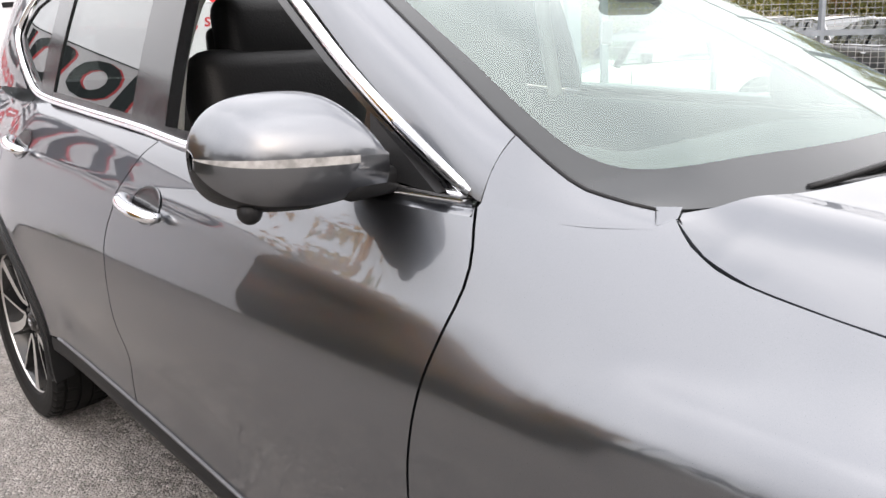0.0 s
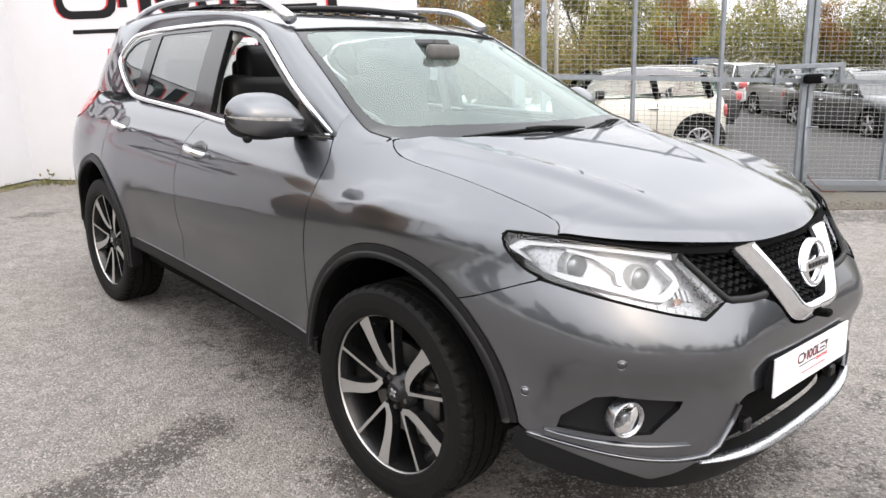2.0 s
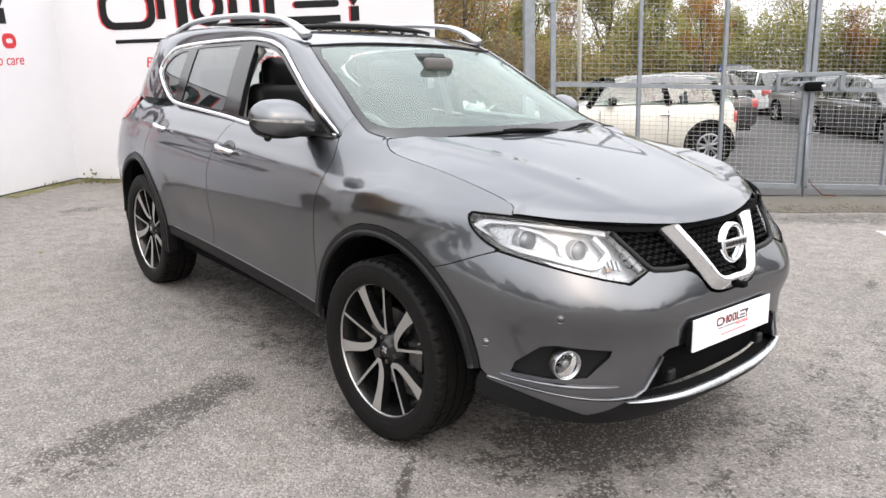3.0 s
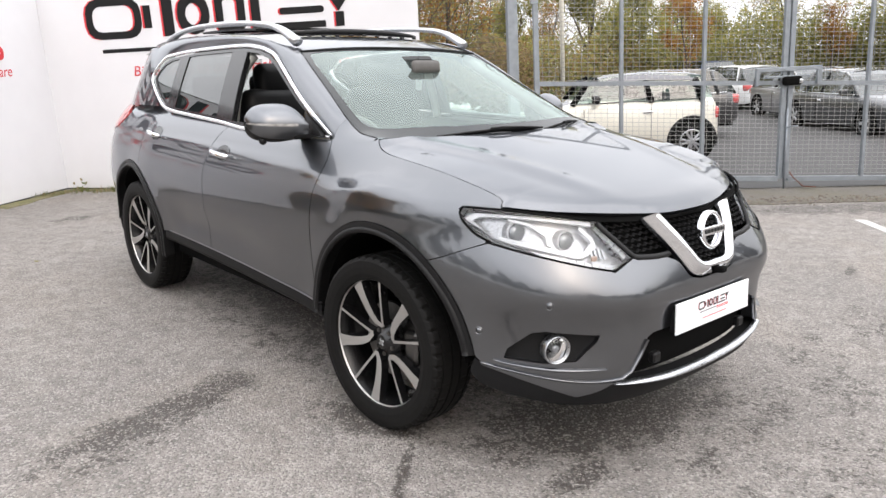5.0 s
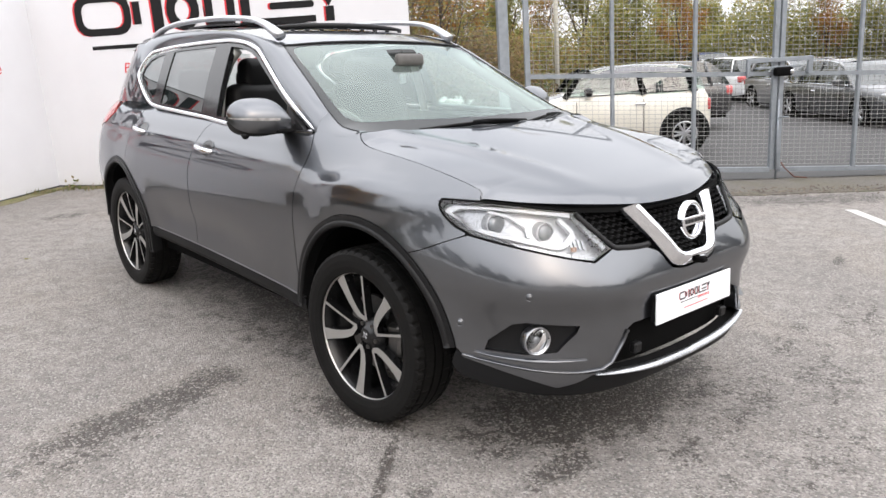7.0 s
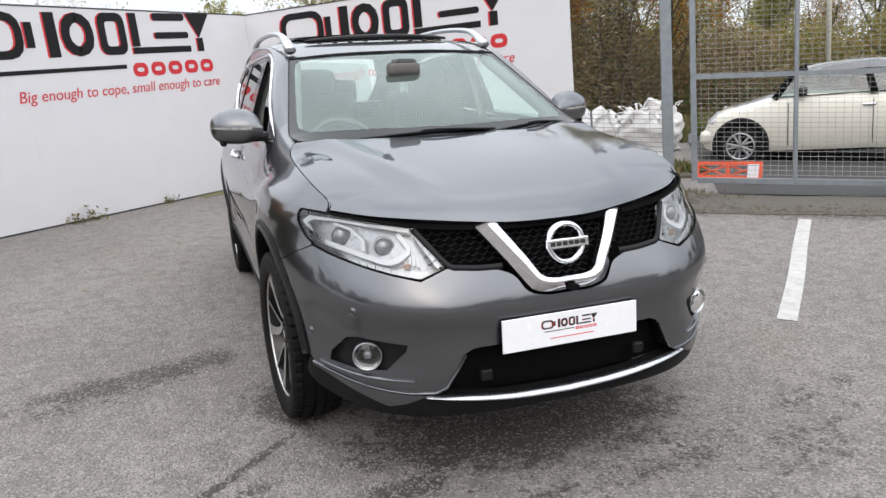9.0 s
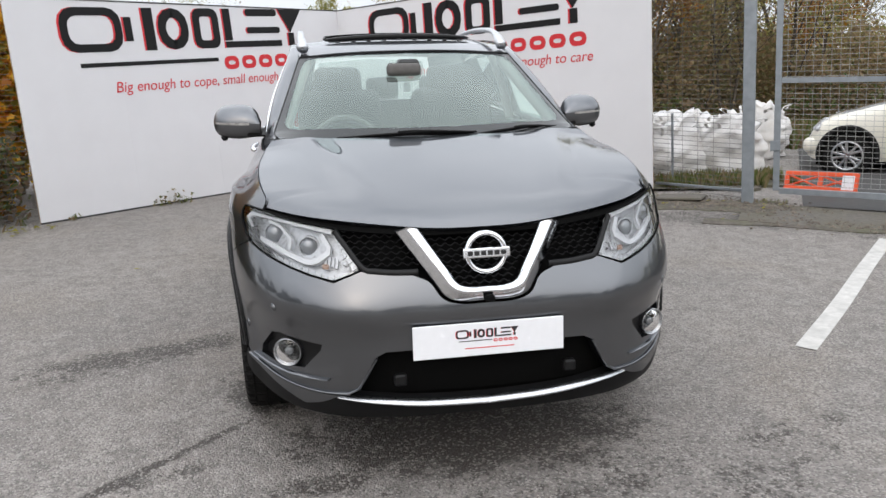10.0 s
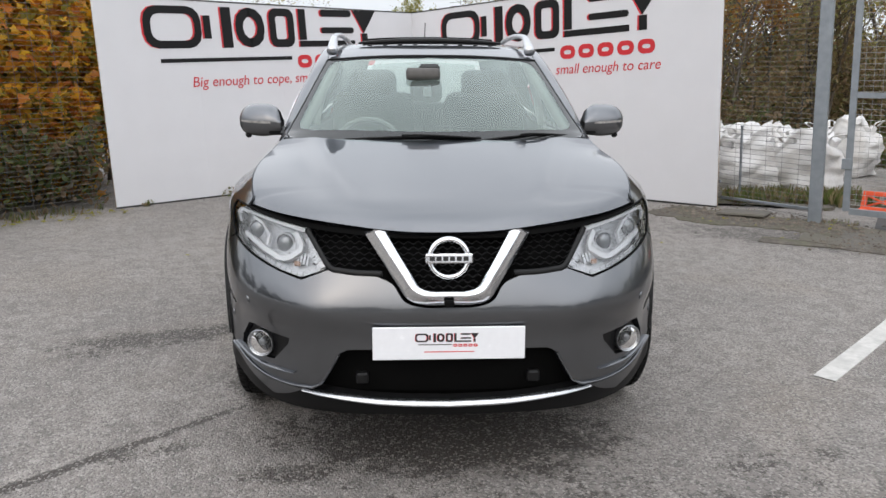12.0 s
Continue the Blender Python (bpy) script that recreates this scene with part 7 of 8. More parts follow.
        for u in ((0.355, 0.67) if near else (0.335, 0.60)):
            tube("door_gap", [(s * (float(plan(u)) + 0.002), y0 + u * length, z) for z in np.linspace(sill + 0.08, belt - 0.08, 6)], 0.005, DARK, c, sides=5)
        part("handle", box_bm(min(s * hw, s * (hw + 0.025)), max(s * hw, s * (hw + 0.025)), y0 + (0.63 if near else 0.55) * length, y0 + (0.63 if near else 0.55) * length + 0.16, belt - 0.17, belt - 0.14, 0.008), CHROME, c)
        part("mirror", box_bm(min(s * hw * 0.95, s * (hw + 0.16)), max(s * hw * 0.95, s * (hw + 0.16)), y0 + (screen_base + (0.09 if near else 0.06)) * length, y0 + (screen_base + (0.09 if near else 0.06)) * length + 0.12, belt + 0.0, belt + 0.13, 0.04, segs=2),
             GLOSS_BLACK if roof_paint else paint, c, smooth=True)
        x = s * float(plan(0.035)) * 0.88
        if near:
            bm = box_bm(-0.10, 0.10, -0.035, 0.035, -0.115, 0.115, 0.034, segs=3)
            bm.transform(Matrix.Translation((s * float(plan(0.07)) * 0.80, y0 + 0.058 * length, 0.515 * height)) @ Matrix.Rotation(radians(s * 24), 4, "Z") @ Matrix.Rotation(radians(-48), 4, "X"))
            part("headlamp", bm, LAMP_SILVER, c, "clear oval headlamp", smooth=True)
        else:
            part("headlamp", box_bm(x - 0.14, x + 0.14, y0 + 0.03 * length - 0.06, y0 + 0.075 * length, 0.44 * height, 0.535 * height, 0.05, segs=3), SATIN, c, "clear headlamp", smooth=True)
        x = s * float(plan(0.985)) * 0.90
        part("tail_lamp", box_bm(x - 0.13, x + (0.10 if near else 0.13), -y0 - (0.03 if near else 0.05) * length, -y0 - 0.004 * length, 0.46 * height, 0.60 * height, 0.04, segs=2), RED_LENS, c, "red tail lamp", smooth=True)
        for wy in (fy, ry):
            w = new("wheel")
            w.parent = c
            w.location = (s * (hw - 0.10), wy, r)
            w.rotation_euler = (0.3, 0, 0 if s > 0 else math.pi)
            rr = r
            verts, faces = revolve([(-0.09, rr * 0.66), (0.07, rr * 0.66), (0.095, rr * 0.72), (0.10, rr * 0.85), (0.085, rr * 0.97), (0.05, rr), (-0.08, rr)], 40)
            obj("tyre", verts, faces, RUBBER, w)
            verts, faces = revolve([(0.075, rr * 0.69), (0.095, rr * 0.68), (0.092, rr * 0.62), (0.02, rr * 0.58), (0.01, 0.001)], 40)
            obj("rim", verts, faces, DULL, w)
            for q in range(10 if near else 5):
                bm = box_bm(0.05, 0.09, -0.016 if near else -0.035, 0.016 if near else 0.035, 0.0, rr * 0.64, 0.008)
                bm.transform(Matrix.Rotation(radians(72 * (q // 2) + 13 * (q % 2 - 0.5) * 2 if near else 72 * q), 4, "X"))
                part("spoke", bm, rim, w)
            if near:
                verts, faces = revolve([(0.075, rr * 0.67), (0.10, rr * 0.66), (0.10, rr * 0.60), (0.06, rr * 0.58)], 40)
                obj("rim_lip", verts, faces, rim, w)
            ring, fc = [], []
            for i, a in enumerate(np.linspace(-15, 195, 30)):
                for rad, xo in ((rr * 0.9, -0.02), (rr * 1.18, 0.004), (rr * (1.30 if arch else 1.21), 0.010), (rr * (1.32 if arch else 1.215), -0.02)):
                    ring.append((s * (hw * 0.995 + xo), wy + rad * math.cos(radians(a)), r + 0.02 + rad * math.sin(radians(a))))
                if i:
                    for j in range(3):
                        fc.append(((i - 1) * 4 + j, i * 4 + j, i * 4 + j + 1, (i - 1) * 4 + j + 1))
            obj("wheel_arch", ring, fc, arch or DARK, c, "black wheel arch")
            disc = [(s * (hw * 0.996), wy + rr * 1.2 * math.cos(a), r + 0.02 + rr * 1.2 * math.sin(a)) for a in np.linspace(0, 2 * math.pi, 32, endpoint=False)] + [(s * (hw * 0.9), wy + rr * 1.2 * math.cos(a), r + 0.02 + rr * 1.2 * math.sin(a)) for a in np.linspace(0, 2 * math.pi, 32, endpoint=False)]
            obj("arch_hollow", disc, [tuple(range(32))] + [(i, (i + 1) % 32, 32 + (i + 1) % 32, 32 + i) for i in range(32)], DARK, c)
            w.location.x = s * (hw - 0.085)
    if near:
        part("bumper", box_bm(-hw * 0.84, hw * 0.84, y0 - 0.035, y0 + 0.12 * length, 0.235 * height, 0.385 * height, 0.07, segs=4), paint, c, smooth=True)
    part("grille", box_bm(-hw * 0.45, hw * 0.45, y0 - 0.012, y0 + 0.05, 0.30 * height, 0.42 * height, 0.02), GLOSS_BLACK, c)
    if bonnet_paint:
        n = 10
        verts, faces = [], []
        for i in range(n):
            t = 0.13 + (screen_base - 0.135) * i / (n - 1)
            w, zt = float(plan(t)), float(hood(t))
            verts += [(x * w, y0 + t * length, zt + z) for x, z in ((0.86, -0.028), (0.80, 0.006), (0.4, 0.024), (0, 0.028), (-0.4, 0.024), (-0.80, 0.006), (-0.86, -0.028))]
        for i in range(n - 1):
            for j in range(6):
                faces.append((i * 7 + j, (i + 1) * 7 + j, (i + 1) * 7 + j + 1, i * 7 + j + 1))
        obj("bonnet", verts, faces, bonnet_paint, c, "black bonnet")
    return c


def car_paint(name, col, metal=0.0):
    return material(name, col, rough=0.3, metal=metal, vary=0.04, grain=300, coat=1.0)


CREAM, WHITE_CAR, SILVER_CAR, DARK_CAR = car_paint("cream_car_paint", (0.74, 0.71, 0.62)), car_paint("white_car_paint", (0.78, 0.79, 0.80)), car_paint("silver_car_paint", (0.30, 0.30, 0.31), 0.6), car_paint("dark_grey_car_paint", (0.035, 0.038, 0.042), 0.3)
BLACK_CAR, BLUE_CAR, RED_CAR, GREY_ROOF = car_paint("black_car_paint", (0.02, 0.02, 0.022)), car_paint("blue_car_paint", (0.03, 0.07, 0.25)), car_paint("red_car_paint", (0.45, 0.03, 0.03)), car_paint("dark_grey_roof_paint", (0.10, 0.10, 0.11), 0.3)


def heading_of(front, rear):
    """The turn that points a car's own -y from its rear wheel to its front wheel."""
    d = Vector(front) - Vector(rear)
    return math.degrees(math.atan2(d.x, -d.y))


mini_front, mini_rear = Vector((6.33, 5.55)), Vector((8.09, 3.75))
mid = (mini_front + mini_rear) / 2
inner = Vector((0.66, 0.75)) * 0.72
parked_car("cream small hatchback with a dark roof, parked beyond the gate", CREAM, 3.20, 1.68, 1.33, tuple(mid + inner + (mini_front - mini_rear).normalized() * -0.01), heading_of(mini_front, mini_rear), GREY_ROOF, "mini", CLAD, bonnet_paint=GREY_ROOF)
parked_car("white hatchback parked across the car park", WHITE_CAR, 4.3, 1.78, 1.44, (23.0, 11.2), 149, None, "hatch")
parked_car("silver saloon parked across the car park", SILVER_CAR, 4.4, 1.78, 1.43, (19.7, 7.05), -38.5, None, "hatch")
parked_car("dark grey saloon parked in the car park", DARK_CAR, 4.7, 1.84, 1.40, (16.45, 4.4), -38.5, None, "saloon")
parked_car("black estate car parked in the car park", BLACK_CAR, 4.7, 1.84, 1.46, (19.9, 2.3), -38.5, None, "hatch")
parked_car("blue hatchback parked far off", BLUE_CAR, 4.1, 1.74, 1.48, (29.0, 16.0), 150, None, "hatch")
parked_car("red hatchback parked far off", RED_CAR, 4.1, 1.74, 1.50, (28.5, 18.5), 150, None, "hatch")
parked_car("dark saloon parked behind the small hatchback", BLACK_CAR, 4.4, 1.76, 1.34, (11.5, 7.5), heading_of(mini_front, mini_rear), None, "hatch")

# ---- autumn trees and undergrowth ----
BARK = material("grey_brown_bark", (0.085, 0.068, 0.05), rough=0.9, vary=0.35, grain=12, bump=0.006)


def leaf_material(name, cols):
    """Leaves in several autumn colours, chosen leaf by leaf."""
    m = material(name, cols[0], rough=0.6, vary=0.2, grain=40)
    nt = m.node_tree
    bsdf = nt.nodes["Principled BSDF"]
    geo = nt.nodes.new("ShaderNodeNewGeometry")
    ramp = nt.nodes.new("ShaderNodeValToRGB")
    ramp.color_ramp.interpolation = "CONSTANT"
    while len(ramp.color_ramp.elements) < len(cols):
        ramp.color_ramp.elements.new(0.5)
    for i, (e, c) in enumerate(zip(ramp.color_ramp.elements, cols)):
        e.position, e.color = i / len(cols), (*c, 1)
    nt.links.new(geo.outputs["Random Per Island"], ramp.inputs[0])
    nt.links.new(ramp.outputs[0], bsdf.inputs["Base Color"])
    trans = nt.nodes.new("ShaderNodeBsdfTranslucent")
    nt.links.new(ramp.outputs[0], trans.inputs["Color"])
    mixer = nt.nodes.new("ShaderNodeMixShader")
    mixer.inputs[0].default_value = 0.55
    out = nt.nodes["Material Output"]
    nt.links.new(bsdf.outputs[0], mixer.inputs[1])
    nt.links.new(trans.outputs[0], mixer.inputs[2])
    nt.links.new(mixer.outputs[0], out.inputs["Surface"])
    return m


LEAF_MIX = leaf_material("mixed_autumn_leaves", [(0.36, 0.29, 0.09), (0.28, 0.28, 0.09), (0.18, 0.19, 0.06), (0.36, 0.24, 0.09), (0.22, 0.17, 0.08), (0.34, 0.33, 0.12)])
LEAF_GREEN = leaf_material("yellow_green_leaves", [(0.26, 0.27, 0.08), (0.33, 0.31, 0.10), (0.18, 0.20, 0.06), (0.38, 0.32, 0.09)])
LEAF_GOLD = leaf_material("golden_maple_leaves", [(0.62, 0.33, 0.02), (0.56, 0.25, 0.02), (0.42, 0.28, 0.03), (0.24, 0.22, 0.03), (0.48, 0.17, 0.02), (0.66, 0.40, 0.03)])
LEAF_RUST = leaf_material("rusty_leaves", [(0.34, 0.15, 0.03), (0.24, 0.11, 0.03), (0.38, 0.19, 0.03)])
LEAF_BRAMBLE = leaf_material("bramble_leaves", [(0.08, 0.11, 0.03), (0.12, 0.14, 0.045), (0.14, 0.09, 0.045), (0.20, 0.14, 0.08), (0.09, 0.075, 0.04)])
LEAF_GRASS = leaf_material("rough_grass", [(0.12, 0.15, 0.04), (0.18, 0.18, 0.07), (0.26, 0.21, 0.11), (0.10, 0.12, 0.03), (0.22, 0.16, 0.09)])
maple = [(0, -0.1), (0.10, -0.02), (0.42, -0.16), (0.30, 0.10), (0.50, 0.34), (0.24, 0.36), (0.18, 0.52), (0.0, 0.80), (-0.18, 0.52), (-0.24, 0.36), (-0.50, 0.34), (-0.30, 0.10), (-0.42, -0.16), (-0.10, -0.02)]
oval = [(0, -0.5), (0.28, -0.1), (0.22, 0.25), (0, 0.55), (-0.22, 0.25), (-0.28, -0.1)]


def add_leaf(verts, faces, p, size, rng, shape, droop=0.0):
    a, b, c = rng.uniform(0, 6.28), rng.uniform(-1.2, 1.2), rng.uniform(-0.7, 0.7) - droop
    m = Euler((b + 1.2 * (droop > 0), c, a)).to_matrix()
    k = len(verts)
    for x, y in shape:
        verts.append(p + m @ Vector((x * size, y * size, 0.12 * size * math.cos(4 * x))))
    faces.append(tuple(range(k, k + len(shape))))


def tree(name, label, height, leaves, leaf_size, leaf_mat, seed, shape=oval, spread=0.55, bare=0.3, low=0.25, stems=1, pos=(0, 0), turn=0.0, twig=0.9):
    """A tapered trunk with limbs and twigs, and a loose crown of single leaves with gaps."""
    rng = random.Random(seed)
    t = tagged(new(name), label, "tree", group="autumn trees")
    t.matrix_world = pose(pos[0], pos[1], ground_z(*pos) - 0.05, 0, 0, turn)
    verts, faces, tips = [], [], []

    def limb(p, d, length, r0, depth):
        n = 5
        pts, q, dd = [p], p.copy(), d.copy()
        for i in range(n):
            dd = (dd + Vector((rng.uniform(-1, 1), rng.uniform(-1, 1), rng.uniform(-0.3, 0.6))) * 0.17).normalized()
            q = q + dd * length / n
            pts.append(q.copy())
        k, s = len(verts), 5 if depth < 2 else 3
        for i, c in enumerate(pts):
            r = r0 * (1 - 0.72 * i / n)
            ax = dd.orthogonal().normalized()
            bx = dd.cross(ax)
            for j in range(s):
                w = 2 * math.pi * j / s
                verts.append(c + ax * math.cos(w) * r + bx * math.sin(w) * r)
        for i in range(n):
            for j in range(s):
                faces.append((k + i * s + j, k + i * s + (j + 1) % s, k + (i + 1) * s + (j + 1) % s, k + (i + 1) * s + j))
        if depth >= 2:
            tips.extend(pts[2:])
        if depth < 3:
            count = (9, 6, 4)[depth]
            for i in range(count):
                f = low + (1 - low) * (i + rng.random()) / count if depth == 0 else 0.25 + 0.75 * (i + rng.random()) / count
                j = min(n - 1, int(f * n))
                c = pts[j].lerp(pts[j + 1], f * n - j)
                a = rng.uniform(0, 6.283)
                out = Vector((math.cos(a), math.sin(a), rng.uniform(0.2, 0.9))).normalized()
                limb(c, (dd * 0.45 + out * (0.55 + spread)).normalized(), length * rng.uniform(0.36, 0.58) * (1.05 - 0.45 * f * (depth == 0)), r0 * (0.45 if depth < 2 else 0.5) * (1 - 0.5 * f), depth + 1)
    for s in range(stems):
        a = rng.uniform(0, 6.28)
        o = Vector((math.cos(a) * 0.5 * (stems > 1), math.sin(a) * 0.5 * (stems > 1), 0))
        limb(o, Vector((rng.uniform(-0.12, 0.12), rng.uniform(-0.12, 0.12), 1)).normalized(), height * rng.uniform(0.75, 0.9), height * 0.014 / stems ** 0.4, 0)
    obj("trunk", verts, faces, BARK, t, "grey-brown trunk and bare limbs")
    lv, lf = [], []
    for i in range(leaves):
        p = rng.choice(tips)
        if rng.random() < bare * (p.z / height):
            continue
        add_leaf(lv, lf, p + Vector((rng.gauss(0, 1), rng.gauss(0, 1), rng.gauss(0, 1))) * 0.16 * twig, leaf_size * rng.uniform(0.6, 1.25), rng, shape)
    crown = obj("crown", lv, lf, leaf_mat, t, "thinning autumn leaves", smooth=False)
    return t


kinds = [tree("tree", "tall thin tree with sparse yellow-brown autumn leaves", 9.0, 9500, 0.13, LEAF_MIX, 1, bare=0.6, stems=2, pos=(15, 19)),
         tree("tree", "bushy tree with yellow-green autumn leaves", 7.5, 13000, 0.14, LEAF_GREEN, 2, bare=0.2, pos=(22, 17), low=0.12),
         tree("tree", "nearly bare grey tree with many twigs", 8.5, 4000, 0.12, LEAF_MIX, 3, bare=0.8, stems=3, pos=(10, 17)),
         tree("tree", "small tree with rusty orange autumn leaves", 5.0, 4200, 0.10, LEAF_RUST, 4, bare=0.2, pos=(27, 23))]
rng = random.Random(11)


def plant(kind, x, y, s=1.0):
    c = copy_thing(kind, pose(x, y, ground_z(x, y) - 0.05, 0, 0, rng.uniform(0, 360)))
    c.scale = (s, s, s * rng.uniform(0.9, 1.15))
    return c


# belt beyond the gate and behind the boards
for i, (x, y) in enumerate(((12, 15.5), (13.5, 22), (17, 17.5), (18.5, 22), (20, 19), (24, 21), (25.5, 17), (28, 19.5), (31, 16.5), (33, 12), (32, 19), (35, 14.5), (36, 8.5), (35, 5), (37, 11), (38, 2), (30, 23), (26, 26),
                             (8.2, 13.5), (6.3, 15), (4.2, 13.2), (2.0, 14.5), (0.0, 13.5), (-2.5, 13), (-4.8, 11.5), (5.2, 18), (9, 19), (11, 12.5))):
    plant(kinds[(0, 1, 2, 0, 1, 2, 1, 0, 1, 3, 1, 0, 1, 1, 0, 1, 2, 1)[i % 18]], x, y, rng.uniform(0.8, 1.2) * (0.45 if x < 3 else 0.6 if x < 9 else 0.72))
for x, y, k, s in ((6.9, 11.2, 3, 0.9), (24.5, 13.6, 3, 0.8), (5.6, 10.4, 2, 0.5), (7.6, 10.8, 2, 0.55), (9.2, 11.4, 0, 0.55), (3.2, 11.4, 0, 0.5), (34, 9.5, 1, 1.0), (30.5, 5.0, 1, 0.9), (31.5, 1.0, 1, 1.0), (33, -3.0, 1, 1.1)):
    plant(kinds[k], x, y, s)
# brown belt of trees that closes the yard behind the camera
LEAF_BROWN = leaf_material("brown_hedge_leaves", [(0.165, 0.150, 0.120), (0.20, 0.178, 0.145), (0.14, 0.137, 0.110), (0.13, 0.118, 0.098)])
brown_tree = tree("tree", "dense brown autumn tree closing the yard", 8.0, 15000, 0.24, LEAF_BROWN, 5, bare=0.0, pos=(-34, -8), low=0.05, stems=2, twig=1.6)
for i in range(25):
    a = radians(158 + 180 * i / 24)
    d = rng.uniform(30, 38)
    plant(brown_tree, d * math.cos(a), d * math.sin(a) - 1, rng.uniform(0.7, 1.0))

# golden maples close behind the fence beside the board
for i, (x, y, h) in enumerate(((-4.55, 5.7, 2.5), (-5.3, 4.7, 2.6), (-5.0, 6.5, 2.8), (-4.2, 7.1, 2.7))):
    tree("maple", "young maple with golden autumn leaves behind the fence", h, 6000, 0.14, LEAF_GOLD, 20 + i, shape=maple, spread=0.5, bare=0.0, low=0.06, pos=(x, y), twig=1.5)


def thicket(name, label, area, count, size, mat, hmin, hmax, seed, shape=oval, group=""):
    """Loose undergrowth: single leaves heaped over the ground in uneven clumps."""
    rng = random.Random(seed)
    (ax, ay), (bx, by), depth = area
    d = Vector((bx - ax, by - ay))
    n = Vector((-d.y, d.x)).normalized()
    verts, faces = [], []
    for i in range(count):
        u, w = rng.random(), rng.random() ** 1.3
        x, y = ax + d.x * u + n.x * depth * w, ay + d.y * u + n.y * depth * w
        top = hmin + (hmax - hmin) * max(0, 0.5 + 0.8 * noise.noise(Vector((x * 0.6, y * 0.6, seed))) + 0.3 * noise.noise(Vector((x * 2, y * 2, seed))))
        z = top * rng.random() ** 0.6
        add_leaf(verts, faces, Vector((x, y, ground_z(x, y) + z + 0.02)), size * rng.uniform(0.5, 1.3), rng, shape)
    return tagged(obj(name, verts, faces, mat, smooth=False), label, "undergrowth", kind="stuff")


thicket("undergrowth", "dark brambles and ivy behind the fence", ((-3.3, 5.0), (-5.9, 2.4), -2.0), 11000, 0.09, LEAF_BRAMBLE, 0.5, 1.5, 31)
thicket("undergrowth", "dense golden maple saplings behind the fence", ((-3.60, 5.45), (-5.5, 3.60), -2.0), 18000, 0.13, LEAF_GOLD, 0.7, 2.4, 36, maple)
thicket("undergrowth", "brown brambles and dead stalks behind the bags", ((3.2, 8.4), (15, 11.5), 3.5), 12000, 0.10, LEAF_BRAMBLE, 0.3, 1.1, 32)
LEAF_TAN = leaf_material("tan_dead_leaves", [(0.32, 0.22, 0.12), (0.26, 0.19, 0.10), (0.20, 0.14, 0.08), (0.30, 0.24, 0.12), (0.17, 0.16, 0.07)])
thicket("undergrowth", "tan bank of dead bracken and brambles behind the bags", ((3.0, 9.0), (14, 12.0), 2.0), 24000, 0.10, LEAF_TAN, 0.8, 2.6, 38)
thicket("undergrowth", "brown and orange autumn hedge behind the bags", ((2.6, 12.6), (13, 15.6), 2.5), 22000, 0.13, LEAF_MIX, 0.8, 2.9, 37)
thicket("undergrowth", "rusty hedge along the car park", ((9.5, 14), (27, 16), 3.0), 40000, 0.12, LEAF_MIX, 1.2, 3.3, 33)
thicket("undergrowth", "green and yellow hedge along the car park", ((38, 14), (37, -8), -3.0), 13000, 0.18, LEAF_GREEN, 1.4, 5.5, 34)
thicket("undergrowth", "dense yellowing hedge beyond the car park", ((26, 17), (36, 10), 3.0), 36000, 0.14, LEAF_GREEN, 1.4, 4.2, 35)
blade = [(-0.04, 0), (0.04, 0), (0.03, 0.6), (0, 1.0), (-0.03, 0.6)]


def grass(name, label, area, count, size, seed):
    rng = random.Random(seed)
    (ax, ay), (bx, by), depth = area
    d = Vector((bx - ax, by - ay))
    n = Vector((-d.y, d.x)).normalized()
    verts, faces = [], []
    for i in range(count):
        u, w = rng.random(), rng.random()
        x, y = ax + d.x * u + n.x * depth * w, ay + d.y * u + n.y * depth * w
        if noise.noise(Vector((x * 2.2, y * 2.2, seed))) < -0.15:
            continue
        m = Euler((rng.uniform(-0.5, 0.5), rng.uniform(-0.5, 0.5), rng.uniform(0, 6.28))).to_matrix()
        s = size * rng.uniform(0.4, 1.3)
        k = len(verts)
        for a, b in blade:
            verts.append(Vector((x, y, ground_z(x, y))) + m @ Vector((a * s * 2.2, 0, b * s)))
        faces.append(tuple(range(k, k + 5)))
    return tagged(obj(name, verts, faces, LEAF_GRASS, smooth=False), label, "grass", kind="stuff")


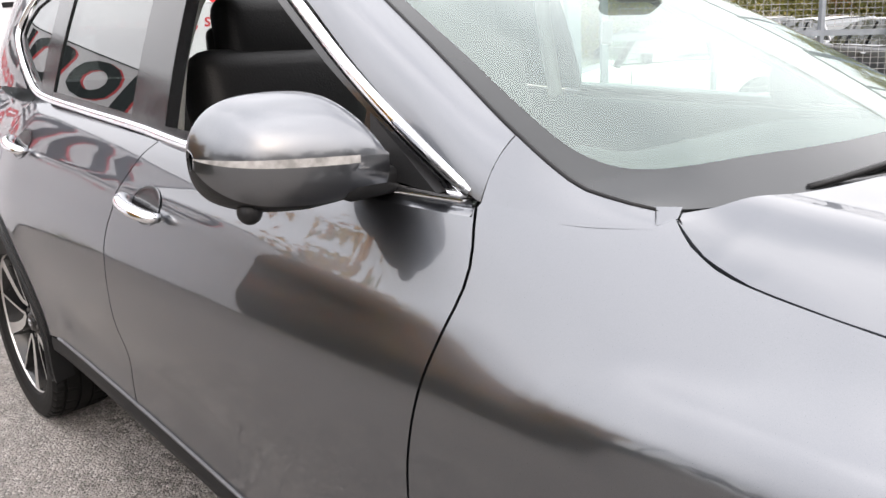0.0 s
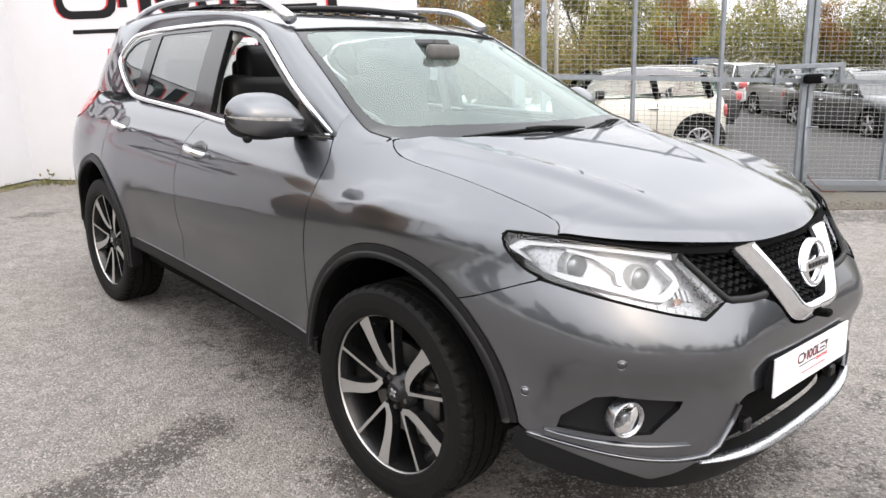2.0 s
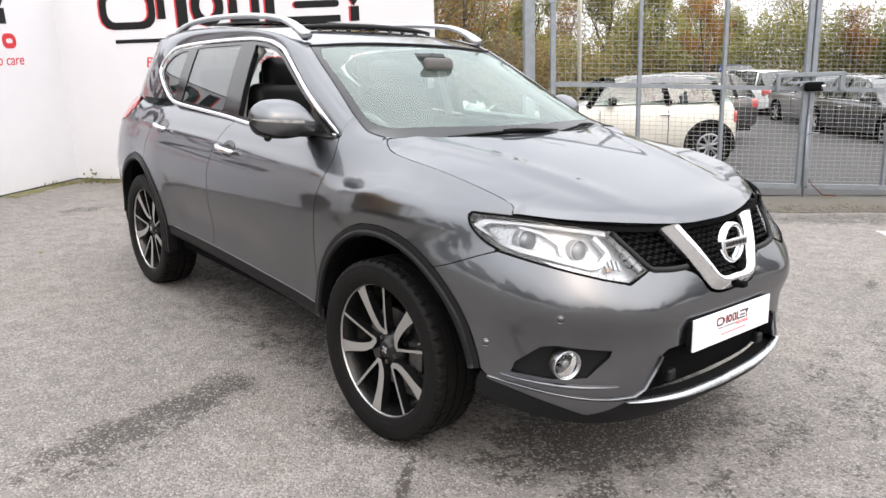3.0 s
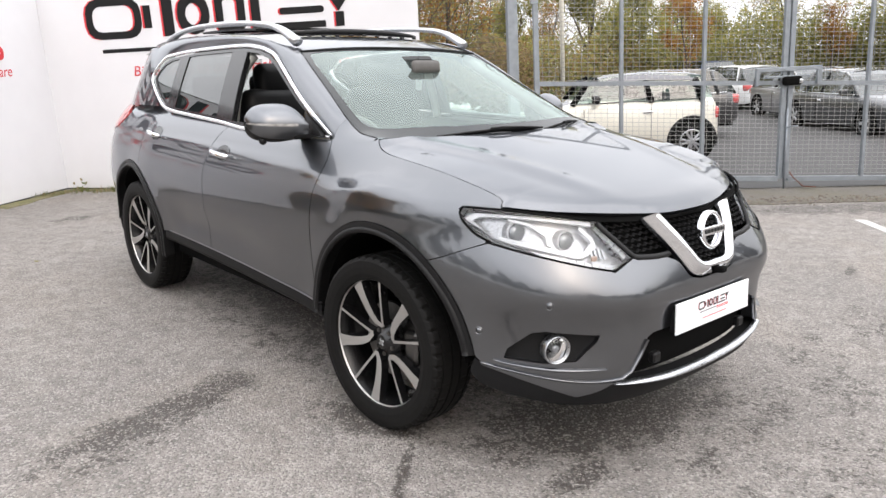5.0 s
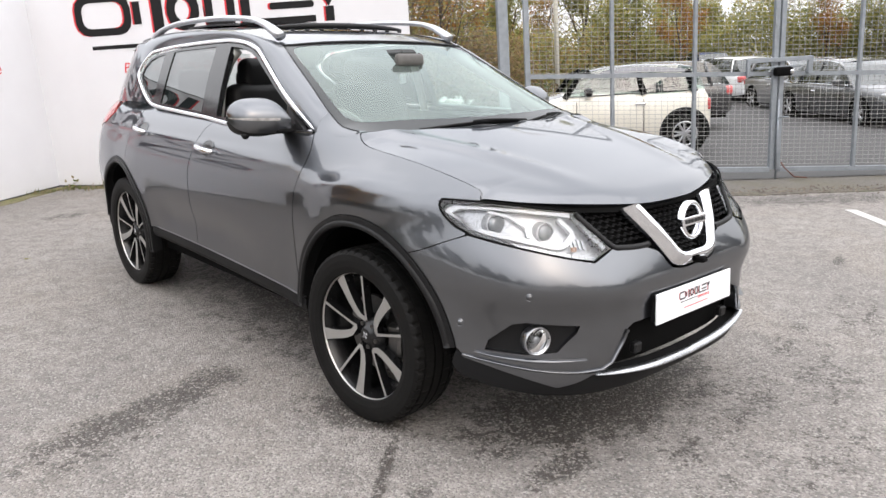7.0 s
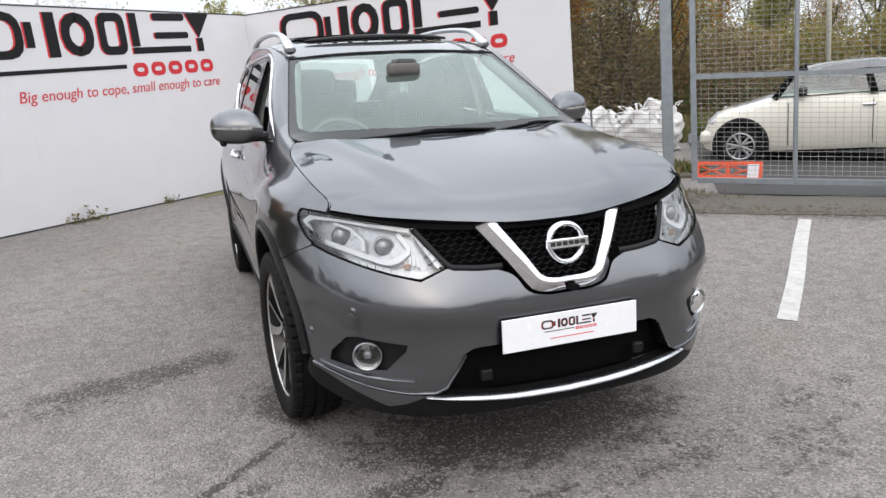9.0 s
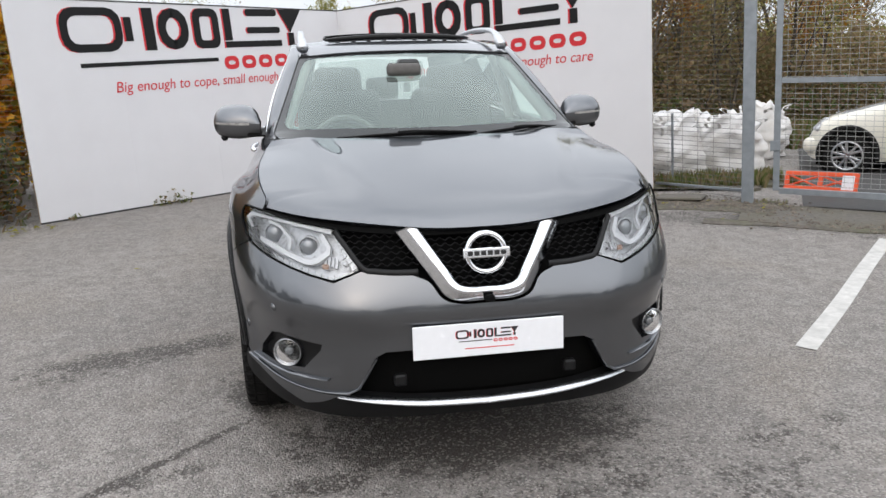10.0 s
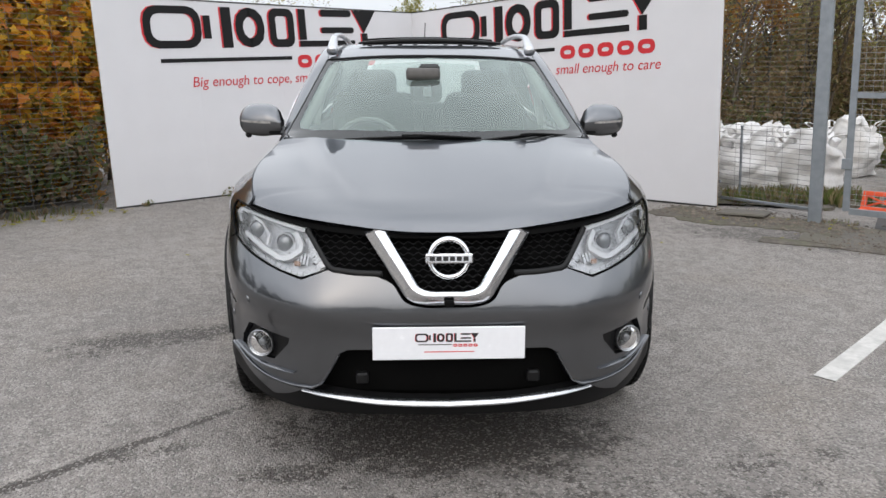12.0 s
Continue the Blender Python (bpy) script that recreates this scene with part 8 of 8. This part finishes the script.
grass("grass", "rough green grass along the fence foot", ((3.45, 4.55), (5.0, 4.35), 0.9), 3500, 0.16, 41)
grass("grass", "rough grass behind the bags", ((3.2, 6.9), (12.0, 9.2), 4.5), 26000, 0.34, 42)
grass("grass", "thin weeds by the fence post", ((3.0, 4.3), (4.1, 3.35), 0.25), 420, 0.04, 43)
grass("grass", "moss and weeds at the foot of the boards", ((-0.5, 7.05), (0.6, 7.05), 0.35), 500, 0.05, 44)
grass("grass", "thin weeds along the foot of the fence", ((-3.3, 4.75), (-6.5, 1.4), -0.3), 900, 0.09, 45)


def weed(x, y, n, size, seed):
    rng = random.Random(seed)
    verts, faces = [], []
    for i in range(n):
        add_leaf(verts, faces, Vector((x + rng.gauss(0, size), y + rng.gauss(0, size), ground_z(x, y) + abs(rng.gauss(0, size)))), 0.045, rng, oval)
    return tagged(obj("weed", verts, faces, LEAF_GRASS, smooth=False), "small green weed growing at the board's foot", "weed", group="weeds", kind="stuff")


for i, (x, y, n, s) in enumerate(((-3.0, 4.97, 22, 0.03), (-2.05, 5.78, 60, 0.07), (-1.25, 6.48, 34, 0.05), (-2.2, 5.66, 40, 0.05), (0.15, 7.45, 26, 0.05))):
    weed(x, y, n, s, 60 + i)


def fallen_leaves():
    rng = random.Random(77)
    spots = [(-1.9, 2.6, 0.05), (0.9, 4.3, 0.05), (2.1, 2.9, 0.04), (3.2, 3.0, 0.05), (-1.2, 3.9, 0.05)]
    for i in range(70):
        u = rng.random() ** 2
        spots.append((-3.3 - 3.2 * u + rng.gauss(0, 0.12), 4.6 - 3.3 * u + rng.gauss(0, 0.12), rng.uniform(0.04, 0.08)))
    for i in range(16):
        spots.append((rng.uniform(2.8, 4.2), rng.uniform(3.1, 4.3), rng.uniform(0.03, 0.06)))
    for x, y, s in spots:
        verts, faces = [], []
        m = Euler((rng.uniform(-0.3, 0.3), rng.uniform(-0.3, 0.3), rng.uniform(0, 6.28))).to_matrix()
        for a, b in maple:
            verts.append(m @ Vector((a * s, b * s, 0.1 * s * math.cos(5 * a))) + Vector((0, 0, 0.012)))
        ob = obj("fallen_leaf", verts, [tuple(range(len(maple)))], LEAF_GOLD, smooth=False)
        ob.location = (x, y, ground_z(x, y) + 0.006)
        tagged(ob, "curled golden leaf fallen on the ground", "leaf", group="fallen leaves")


fallen_leaves()
